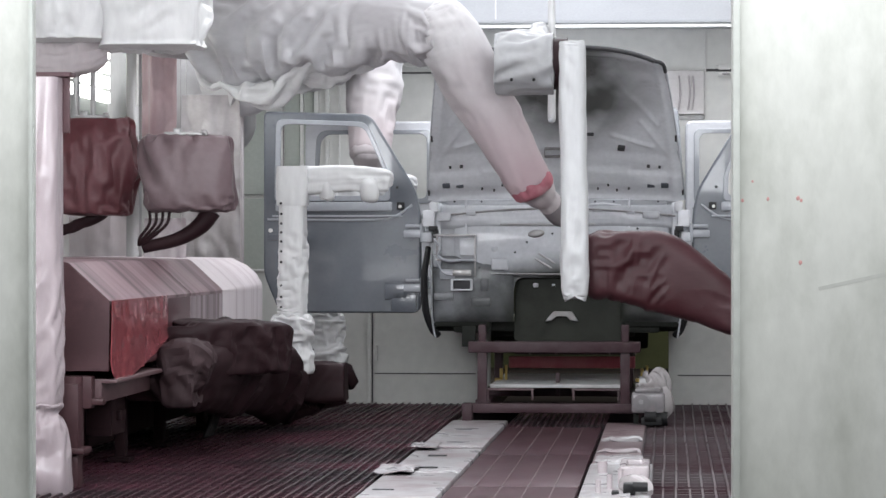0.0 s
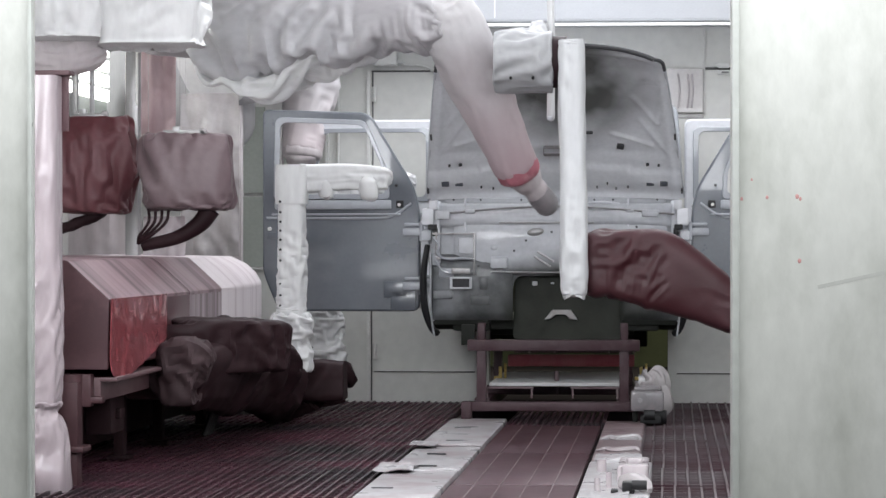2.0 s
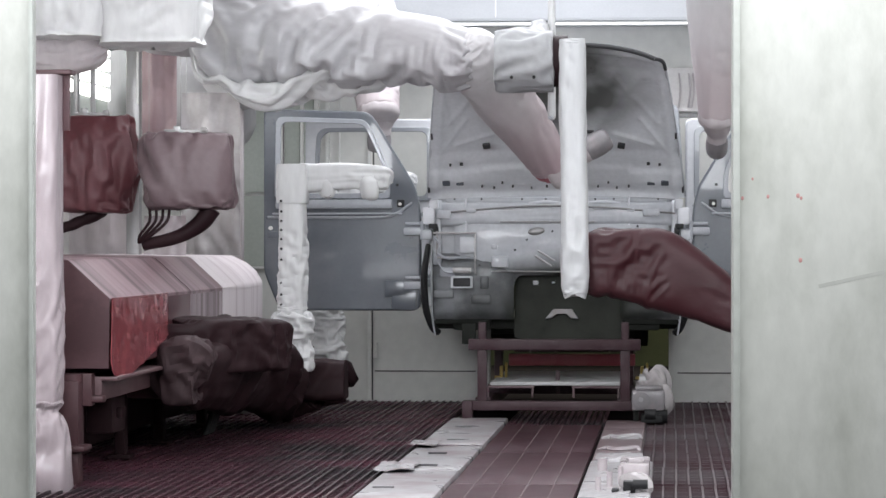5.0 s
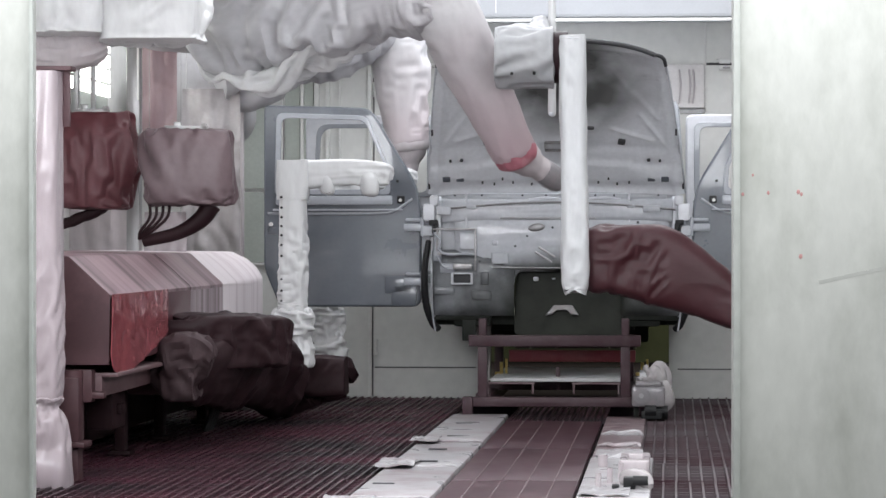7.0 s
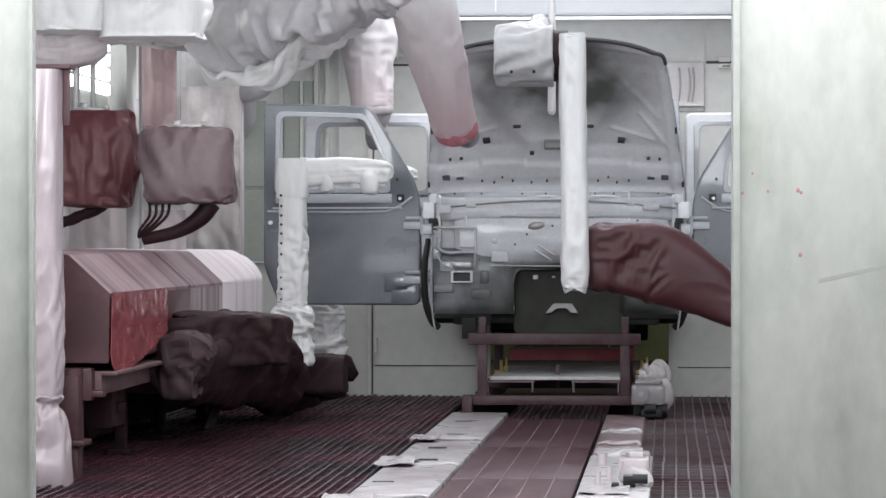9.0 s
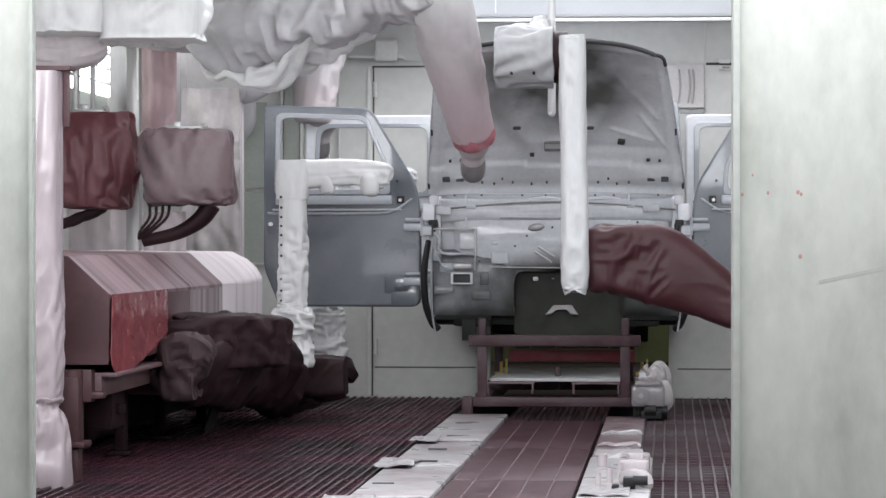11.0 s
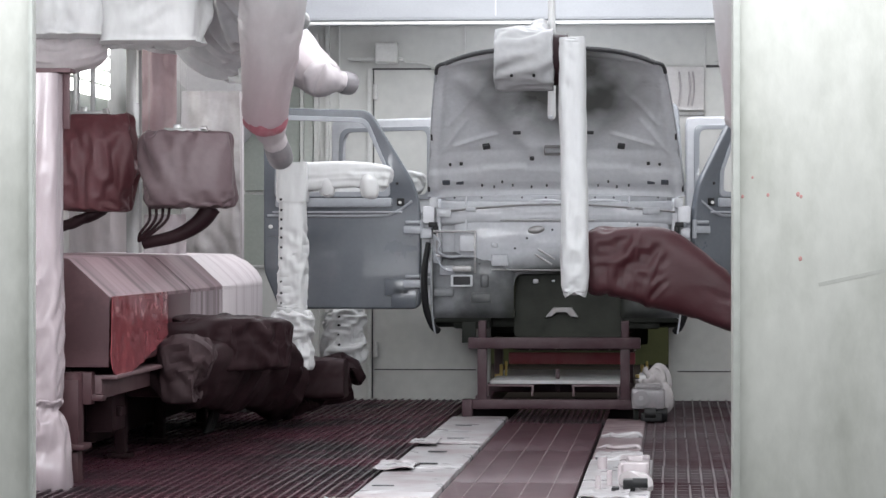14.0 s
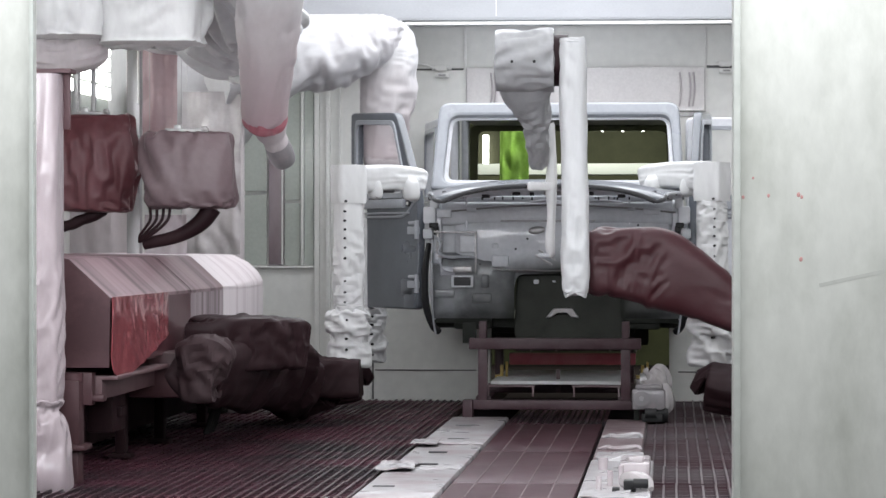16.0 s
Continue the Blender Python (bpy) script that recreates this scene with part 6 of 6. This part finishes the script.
dr_3, boom_3, arm_3 = door_robot("door_opener_robot", (0.825, 17.3, 0), -1, "door opener robot on the other side of the car", 23, [(-x, *q) for x, *q in OLD], [(-x, *q) for x, *q in OLD_BOX])

# green sheet and lamps of the next booth, seen through the cab
g = tagged(part("green_sheet", sheet(0.22, 0.62, 20, 20, 0.05, 5), GREEN, None, "", True, pose(-1.30, 23.0, 1.914)), "bright green hanging sheet in the next booth", "plastic sheet")
lamp = tagged(part("wall_lamp", boxes(((-1.582, 25.9, 1.807), (0.05, 0.06, 0.28)), bevel=0.01), TUBE), "slim white lamp on the far wall", "lamp")
bench = tagged(part("ledge", boxes(((-0.859, 24.6, 1.619), (1.5, 0.3, 0.09)), bevel=0.01), SOFFIT), "pale ledge across the next booth", "ledge")
for i in range(3):
    tagged(part("spot_lamp", cylinder(bmesh.new(), (-0.590 + i * 0.17, 25.8, 1.978), (-0.590 + i * 0.17, 25.86, 1.978), 0.011), TUBE), "small white lamp in the next booth", "lamp", "far lamps")


# ---------------------------------------------------------------- motion
def motions():
    walk(upper_1, [
        (0, aim((1.479, -0.971, -0.124), (0.111, -0.100, -0.087))),
        (0.5, aim((1.425, -1.046, -0.055), (0.111, -0.100, -0.087))),
        (1, aim((1.360, -1.126, 0.013), (0.111, -0.100, -0.087))),
        (1.5, aim((1.361, -1.121, 0.072), (0.111, -0.100, -0.087))),
        (2, aim((1.509, -0.920, -0.070), (0.111, -0.100, -0.087))),
        (2.5, aim((1.540, -0.845, -0.250), (0.111, -0.100, -0.087))),
        (3, aim((1.584, -0.731, -0.321), (0.111, -0.100, -0.087))),
        (3.5, aim((1.611, -0.691, -0.254), (0.111, -0.100, -0.087))),
        (4, aim((1.623, -0.650, -0.277), (0.111, -0.100, -0.087))),
        (6.5, aim((1.594, -0.731, -0.270), (0.111, -0.100, -0.087))),
        (7, aim((1.463, -0.989, -0.009), (0.111, -0.100, -0.087))),
        (7.5, aim((1.425, -1.046, 0.007), (0.111, -0.100, -0.087))),
        (8, aim((1.464, -0.977, 0.069), (0.111, -0.100, -0.087))),
        (8.5, aim((1.357, -1.126, 0.058), (0.111, -0.100, -0.087))),
        (9, aim((1.357, -1.121, 0.090), (0.111, -0.100, -0.087))),
        (10.2, aim((1.451, -1.000, 0.070), (0.111, -0.100, -0.087))),
        (11.5, aim((1.424, -1.035, 0.076), (0.111, -0.100, -0.087))),
        (12, aim((1.154, -1.321, 0.141), (0.111, -0.100, -0.087))),
        (12.5, aim((1.357, -1.121, 0.103), (0.111, -0.100, -0.087))),
        (13, aim((1.302, -1.178, 0.128), (0.111, -0.100, -0.087))),
        (13.5, aim((0.841, -1.528, 0.147), (0.111, -0.100, -0.087))),
        (14, aim((0.690, -1.596, 0.130), (0.111, -0.100, -0.087))),
        (14.5, aim((0.667, -1.608, 0.132), (0.111, -0.100, -0.087))),
        (16, aim((0.666, -1.608, 0.132), (0.111, -0.100, -0.087)))])
    walk(fore_1, [
        (0, aim((1.479, -0.971, -0.124), (1.936, -0.688, -0.967))),
        (0.5, aim((1.425, -1.046, -0.055), (1.853, -0.787, -0.921))),
        (1, aim((1.360, -1.126, 0.013), (1.740, -0.853, -0.871))),
        (1.5, aim((1.361, -1.121, 0.072), (1.710, -0.788, -0.804))),
        (2, aim((1.509, -0.920, -0.070), (1.856, -0.458, -0.886))),
        (2.5, aim((1.540, -0.845, -0.250), (2.047, -0.474, -1.028))),
        (3, aim((1.584, -0.731, -0.321), (2.062, -0.181, -1.007))),
        (3.5, aim((1.611, -0.691, -0.254), (2.022, 0.020, -0.825))),
        (4, aim((1.623, -0.650, -0.277), (2.042, 0.078, -0.819))),
        (6.5, aim((1.594, -0.731, -0.270), (1.962, -0.175, -1.015))),
        (7, aim((1.463, -0.989, -0.009), (1.843, -0.562, -0.830))),
        (7.5, aim((1.425, -1.046, 0.007), (1.722, -0.605, -0.840))),
        (8, aim((1.464, -0.977, 0.069), (1.657, -0.484, -0.779))),
        (8.5, aim((1.357, -1.126, 0.058), (1.473, -0.496, -0.710))),
        (9, aim((1.357, -1.121, 0.090), (1.522, -0.529, -0.700))),
        (10.2, aim((1.451, -1.000, 0.070), (1.654, -0.433, -0.728))),
        (11.5, aim((1.424, -1.035, 0.076), (1.467, -0.415, -0.708))),
        (12, aim((1.154, -1.321, 0.141), (1.005, -0.670, -0.604))),
        (12.5, aim((1.357, -1.121, 0.103), (1.134, -0.487, -0.638))),
        (13, aim((1.302, -1.178, 0.128), (1.021, -0.527, -0.577))),
        (13.5, aim((0.841, -1.528, 0.147), (0.622, -0.886, -0.588))),
        (14, aim((0.690, -1.596, 0.130), (0.545, -0.967, -0.633))),
        (14.5, aim((0.667, -1.608, 0.132), (0.542, -0.974, -0.631))),
        (16, aim((0.666, -1.608, 0.132), (0.540, -0.974, -0.631)))])
    walk(head_1, [
        (0, aim((1.936, -0.688, -0.967), (2.115, -0.438, -1.155))),
        (0.5, aim((1.853, -0.787, -0.921), (2.007, -0.572, -1.166))),
        (1, aim((1.740, -0.853, -0.871), (1.677, -0.657, -1.166))),
        (1.5, aim((1.710, -0.788, -0.804), (1.652, -0.672, -1.139))),
        (2, aim((1.856, -0.458, -0.886), (2.038, -0.243, -1.110))),
        (2.5, aim((2.047, -0.474, -1.028), (2.462, -0.467, -1.101))),
        (3, aim((2.062, -0.181, -1.007), (2.587, -0.179, -0.942))),
        (3.5, aim((2.022, 0.020, -0.825), (2.522, 0.020, -0.543))),
        (4, aim((2.042, 0.078, -0.819), (2.515, 0.078, -0.520))),
        (6.5, aim((1.962, -0.175, -1.015), (2.444, -0.167, -0.991))),
        (7, aim((1.843, -0.562, -0.830), (2.095, -0.364, -0.995))),
        (7.5, aim((1.722, -0.605, -0.840), (1.663, -0.341, -1.077))),
        (8, aim((1.657, -0.484, -0.779), (1.672, -0.125, -0.805))),
        (8.5, aim((1.473, -0.496, -0.710), (1.640, -0.219, -0.551))),
        (9, aim((1.522, -0.529, -0.700), (1.575, -0.177, -0.744))),
        (10.2, aim((1.654, -0.433, -0.728), (1.790, -0.115, -0.827))),
        (11.5, aim((1.467, -0.415, -0.708), (1.366, -0.185, -0.965))),
        (12, aim((1.005, -0.670, -0.604), (0.957, -0.453, -0.887))),
        (12.5, aim((1.134, -0.487, -0.638), (0.869, -0.321, -0.817))),
        (13, aim((1.021, -0.527, -0.577), (0.887, -0.318, -0.838))),
        (13.5, aim((0.622, -0.886, -0.588), (0.661, -0.658, -0.864))),
        (14, aim((0.545, -0.967, -0.633), (0.609, -0.713, -0.881))),
        (14.5, aim((0.542, -0.974, -0.631), (0.621, -0.724, -0.878))),
        (16, aim((0.540, -0.974, -0.631), (0.620, -0.724, -0.878)))])
    walk(upper_2, [
        (0, aim((1.023, -0.033, 0.475), (0.106, -0.700, 0.277))),
        (1, aim((0.967, 0.025, 0.515), (0.106, -0.700, 0.277))),
        (1.5, aim((0.733, 0.229, 0.530), (0.106, -0.700, 0.277))),
        (2, aim((0.615, 0.308, 0.490), (0.106, -0.700, 0.277))),
        (2.5, aim((0.542, 0.317, 0.588), (0.106, -0.700, 0.277))),
        (3, aim((0.783, 0.079, 0.782), (0.106, -0.700, 0.277))),
        (3.5, aim((0.799, 0.083, 0.752), (0.106, -0.700, 0.277))),
        (4, aim((0.936, -0.033, 0.712), (0.106, -0.700, 0.277))),
        (6.5, aim((1.042, -0.087, 0.545), (0.106, -0.700, 0.277))),
        (7, aim((1.173, -0.346, 0.519), (0.106, -0.700, 0.277))),
        (7.5, aim((1.130, -0.233, 0.517), (0.106, -0.700, 0.277))),
        (8, aim((0.936, -0.050, 0.739), (0.106, -0.700, 0.277))),
        (8.5, aim((0.936, -0.054, 0.740), (0.106, -0.700, 0.277))),
        (9, aim((0.956, -0.079, 0.740), (0.106, -0.700, 0.277))),
        (10.2, aim((0.775, 0.121, 0.722), (0.106, -0.700, 0.277))),
        (11.5, aim((0.619, 0.233, 0.707), (0.106, -0.700, 0.277))),
        (12, aim((0.533, 0.346, 0.500), (0.106, -0.700, 0.277))),
        (12.5, aim((0.267, 0.433, 0.404), (0.106, -0.700, 0.277))),
        (13, aim((0.267, 0.433, 0.404), (0.106, -0.700, 0.277))),
        (13.5, aim((0.270, 0.413, 0.516), (0.106, -0.700, 0.277))),
        (14, aim((0.270, 0.413, 0.520), (0.106, -0.700, 0.277))),
        (14.5, aim((0.797, 0.067, 0.781), (0.106, -0.700, 0.277))),
        (15, aim((0.994, -0.125, 0.729), (0.106, -0.700, 0.277))),
        (15.5, aim((1.163, -0.642, 0.756), (0.106, -0.700, 0.277))),
        (16, aim((1.122, -0.188, 0.443), (0.106, -0.700, 0.277)))])
    walk(fore_2, [
        (0, aim((1.023, -0.033, 0.475), (1.010, -0.265, -0.238))),
        (1, aim((0.967, 0.025, 0.515), (0.933, 0.025, -0.234))),
        (1.5, aim((0.733, 0.229, 0.530), (0.766, 0.229, -0.219))),
        (2, aim((0.615, 0.308, 0.490), (0.547, 0.127, -0.235))),
        (2.5, aim((0.542, 0.317, 0.588), (0.462, 0.087, -0.122))),
        (3, aim((0.783, 0.079, 0.782), (0.777, -0.251, 0.109))),
        (3.5, aim((0.799, 0.083, 0.752), (0.895, -0.157, 0.048))),
        (4, aim((0.936, -0.033, 0.712), (1.030, -0.444, 0.092))),
        (6.5, aim((1.042, -0.087, 0.545), (1.120, -0.168, -0.196))),
        (7, aim((1.173, -0.346, 0.519), (1.253, -0.346, -0.227))),
        (7.5, aim((1.130, -0.233, 0.517), (1.181, -0.233, -0.231))),
        (8, aim((0.936, -0.050, 0.739), (1.093, -0.221, 0.026))),
        (8.5, aim((0.936, -0.054, 0.740), (0.998, -0.318, 0.041))),
        (9, aim((0.956, -0.079, 0.740), (1.009, -0.079, -0.008))),
        (10.2, aim((0.775, 0.121, 0.722), (0.779, 0.084, -0.027))),
        (11.5, aim((0.619, 0.233, 0.707), (0.566, 0.233, -0.041))),
        (12, aim((0.533, 0.346, 0.500), (0.492, -0.187, -0.027))),
        (12.5, aim((0.267, 0.433, 0.404), (0.715, -0.130, 0.191))),
        (13, aim((0.267, 0.433, 0.404), (0.704, -0.137, 0.187))),
        (13.5, aim((0.270, 0.413, 0.516), (0.737, -0.105, 0.239))),
        (14, aim((0.270, 0.413, 0.520), (0.689, -0.125, 0.207))),
        (14.5, aim((0.797, 0.067, 0.781), (0.885, -0.253, 0.109))),
        (15, aim((0.994, -0.125, 0.729), (1.241, -0.298, 0.042))),
        (15.5, aim((1.163, -0.642, 0.756), (1.196, -0.642, 0.006))),
        (16, aim((1.122, -0.188, 0.443), (1.087, -0.188, -0.306)))])
    walk(head_2, [
        (0, aim((1.010, -0.265, -0.238), (0.981, -0.148, -0.480))),
        (1, aim((0.933, 0.025, -0.234), (0.919, 0.149, -0.474))),
        (1.5, aim((0.766, 0.229, -0.219), (0.804, 0.238, -0.508))),
        (2, aim((0.547, 0.127, -0.235), (0.545, 0.295, -0.446))),
        (2.5, aim((0.462, 0.087, -0.122), (0.427, 0.227, -0.350))),
        (3, aim((0.777, -0.251, 0.109), (0.686, -0.251, -0.230))),
        (3.5, aim((0.895, -0.157, 0.048), (0.895, -0.149, -0.222))),
        (4, aim((1.030, -0.444, 0.092), (1.046, -0.433, -0.184))),
        (6.5, aim((1.120, -0.168, -0.196), (1.075, -0.059, -0.439))),
        (7, aim((1.253, -0.346, -0.227), (1.225, -0.343, -0.522))),
        (7.5, aim((1.181, -0.233, -0.231), (1.159, -0.175, -0.494))),
        (8, aim((1.093, -0.221, 0.026), (1.148, -0.053, -0.179))),
        (8.5, aim((0.998, -0.318, 0.041), (1.054, -0.174, -0.181))),
        (9, aim((1.009, -0.079, -0.008), (1.032, 0.054, -0.242))),
        (10.2, aim((0.779, 0.084, -0.027), (0.767, 0.195, -0.273))),
        (11.5, aim((0.566, 0.233, -0.041), (0.536, 0.324, -0.294))),
        (12, aim((0.492, -0.187, -0.027), (0.579, -0.037, -0.233))),
        (12.5, aim((0.715, -0.130, 0.191), (0.872, 0.050, 0.065))),
        (13, aim((0.704, -0.137, 0.187), (0.795, 0.107, 0.114))),
        (13.5, aim((0.737, -0.105, 0.239), (0.884, 0.103, 0.151))),
        (14, aim((0.689, -0.125, 0.207), (0.874, 0.068, 0.174))),
        (14.5, aim((0.885, -0.253, 0.109), (0.901, -0.008, -0.003))),
        (15, aim((1.241, -0.298, 0.042), (1.268, -0.038, -0.023))),
        (15.5, aim((1.196, -0.642, 0.006), (1.210, -0.631, -0.371))),
        (16, aim((1.087, -0.188, -0.306), (1.069, 0.002, -0.498)))])
    walk(upper_3, [
        (0, aim((-0.551, -1.450, -0.044), (-0.092, -0.400, 0.030))),
        (2, aim((-0.547, -1.454, -0.054), (-0.092, -0.400, 0.030))),
        (2.5, aim((-0.813, -1.292, -0.046), (-0.092, -0.400, 0.030))),
        (3, aim((-0.964, -1.146, -0.032), (-0.092, -0.400, 0.030))),
        (3.5, aim((-1.081, -0.987, -0.012), (-0.092, -0.400, 0.030))),
        (4, aim((-1.072, -1.000, -0.008), (-0.092, -0.400, 0.030))),
        (6.5, aim((-0.895, -1.221, -0.048), (-0.092, -0.400, 0.030))),
        (7, aim((-0.582, -1.433, -0.076), (-0.092, -0.400, 0.030))),
        (9, aim((-0.551, -1.450, -0.086), (-0.092, -0.400, 0.030))),
        (13, aim((-0.551, -1.450, -0.073), (-0.092, -0.400, 0.030))),
        (13.5, aim((-0.640, -1.408, -0.064), (-0.092, -0.400, 0.030))),
        (14, aim((-0.907, -1.208, -0.041), (-0.092, -0.400, 0.030))),
        (14.5, aim((-0.969, -1.142, -0.031), (-0.092, -0.400, 0.030))),
        (15, aim((-0.939, -1.175, -0.035), (-0.092, -0.400, 0.030))),
        (15.5, aim((-0.584, -1.438, -0.059), (-0.092, -0.400, 0.030))),
        (16, aim((-0.554, -1.450, -0.062), (-0.092, -0.400, 0.030)))])
    walk(fore_3, [
        (0, aim((-0.551, -1.450, -0.044), (-0.507, -1.010, -0.828))),
        (2, aim((-0.547, -1.454, -0.054), (-0.502, -1.014, -0.837))),
        (2.5, aim((-0.813, -1.292, -0.046), (-0.776, -0.868, -0.839))),
        (3, aim((-0.964, -1.146, -0.032), (-0.932, -0.738, -0.833))),
        (3.5, aim((-1.081, -0.987, -0.012), (-1.051, -0.598, -0.823))),
        (4, aim((-1.072, -1.000, -0.008), (-1.042, -0.607, -0.818))),
        (6.5, aim((-0.895, -1.221, -0.048), (-0.861, -0.806, -0.846))),
        (7, aim((-0.582, -1.433, -0.076), (-0.539, -0.996, -0.861))),
        (9, aim((-0.551, -1.450, -0.086), (-0.507, -1.013, -0.872))),
        (13, aim((-0.551, -1.450, -0.073), (-0.507, -1.010, -0.857))),
        (13.5, aim((-0.640, -1.408, -0.064), (-0.598, -0.974, -0.851))),
        (14, aim((-0.907, -1.208, -0.041), (-0.873, -0.794, -0.839))),
        (14.5, aim((-0.969, -1.142, -0.031), (-0.936, -0.733, -0.833))),
        (15, aim((-0.939, -1.175, -0.035), (-0.906, -0.764, -0.834))),
        (15.5, aim((-0.584, -1.438, -0.059), (-0.541, -1.000, -0.845))),
        (16, aim((-0.554, -1.450, -0.062), (-0.510, -1.010, -0.846)))])
    walk(head_3, [
        (0, aim((-0.507, -1.010, -0.828), (-0.503, -0.797, -1.039))),
        (2, aim((-0.502, -1.014, -0.837), (-0.499, -0.801, -1.048))),
        (2.5, aim((-0.776, -0.868, -0.839), (-0.776, -0.658, -1.053))),
        (3, aim((-0.932, -0.738, -0.833), (-0.934, -0.530, -1.049))),
        (3.5, aim((-1.051, -0.598, -0.823), (-1.055, -0.391, -1.040))),
        (4, aim((-1.042, -0.607, -0.818), (-1.045, -0.400, -1.035))),
        (6.5, aim((-0.861, -0.806, -0.846), (-0.862, -0.596, -1.061))),
        (7, aim((-0.539, -0.996, -0.861), (-0.536, -0.783, -1.073))),
        (9, aim((-0.507, -1.013, -0.872), (-0.503, -0.800, -1.083))),
        (13, aim((-0.507, -1.010, -0.857), (-0.503, -0.798, -1.069))),
        (13.5, aim((-0.598, -0.974, -0.851), (-0.596, -0.761, -1.063))),
        (14, aim((-0.873, -0.794, -0.839), (-0.874, -0.585, -1.054))),
        (14.5, aim((-0.936, -0.733, -0.833), (-0.938, -0.525, -1.049))),
        (15, aim((-0.906, -0.764, -0.834), (-0.908, -0.555, -1.050))),
        (15.5, aim((-0.541, -1.000, -0.845), (-0.538, -0.787, -1.056))),
        (16, aim((-0.510, -1.010, -0.846), (-0.506, -0.797, -1.058)))])
    # hood
    walk(hood, [(t, pose(0, -0.02, 1.315, -a)) for t, a in ((0, 44.5), (13.5, 44.5), (13.9, 43.7), (14.1, 40.3), (14.3, 33.9), (14.5, 30.1), (14.7, 27.4), (14.9, 25), (15.0, 22.6), (15.1, 19.3), (15.3, 12.6), (15.4, 10.9), (15.5, 9.1), (15.6, 6.7), (15.8, 4.4), (16, 2))])
    # drum, horn and hook of the opener
    turn = ((0, 18), (13.5, 18), (14, 17.5), (14.2, 15), (14.5, 7), (15, -7), (15.2, -12.5), (15.6, -24), (16, -47))
    walk(drum, [(t, pose(*DRUM, a * 0.42 + 8)) for t, a in turn])
    walk(horn, [(t, pose(*DRUM, a)) for t, a in turn])
    walk(hook, [(t, pose(DRUM[0] + 0.115, DRUM[1] + 0.72 * math.cos(radians(a)), DRUM[2] + 0.72 * math.sin(radians(a)) - 0.12, 0, 0, 86 * max(0.0, min(1.0, (a + 24) / 31)))) for t, a in turn])
    # doors: degrees by which they have swung shut
    for d, s, y, rows in ((front_left, -1, 0.02, ((0, 3), (14.2, 3), (14.7, 6), (15, 21), (15.5, 42), (16, 59))), (front_right, 1, 0.02, ((0, 6), (12, 6), (13.2, 10), (14, 36), (14.5, 58), (15, 72), (16, 84))),
                          (rear_left, -1, 1.10, ((0, 3), (12.8, 3), (13.5, 14), (14.2, 40), (15, 65), (16, 80))), (rear_right, 1, 1.10, ((0, 4), (13, 4), (14.5, 6), (16, 12)))):
        walk(d, [(t, pose(s * (0.80 if y < 1 else 0.765), y, 0, 0, 0, s * a)) for t, a in rows])
    # door opener robots
    for boom, arm, root, rows in (
            (boom_1, arm_1, (0.080, 2.000, 0.608), ((0, 0, 0, 0), (14.8, 0, 0, 0), (15.0, 0.005, 0.0, 2), (15.5, 0.13, 0.25, 14), (16, 0.26, 0.5, 28))),
            (boom_2, arm_2, (0.46, 0, 0.60), ((0, 0, 0, 0), (12.9, 0, 0, 0), (13.5, 0.06, 0.1, 8), (14, 0.1, 0.2, 20), (14.5, 0.11, 0.3, 35), (15.2, 0.15, 0.4, 50), (16, 0.2, 0.4, 60))),
            (boom_3, arm_3, (-0.46, 0, 0.62), ((0, 0.75, 0, 0), (13, 0.75, 0, 0), (14, 0.55, 0, -10), (15, 0.2, 0.1, -18), (16, -0.14, 0.2, -28)))):
        walk(boom, [(t, pose(dx * (0.28 if boom is boom_1 else 0.42), dy * 0.2, 0)) for t, dx, dy, a in rows])
        walk(arm, [(t, pose(root[0] + dx, root[1] + dy, root[2], 0, 0, a)) for t, dx, dy, a in rows])


motions()
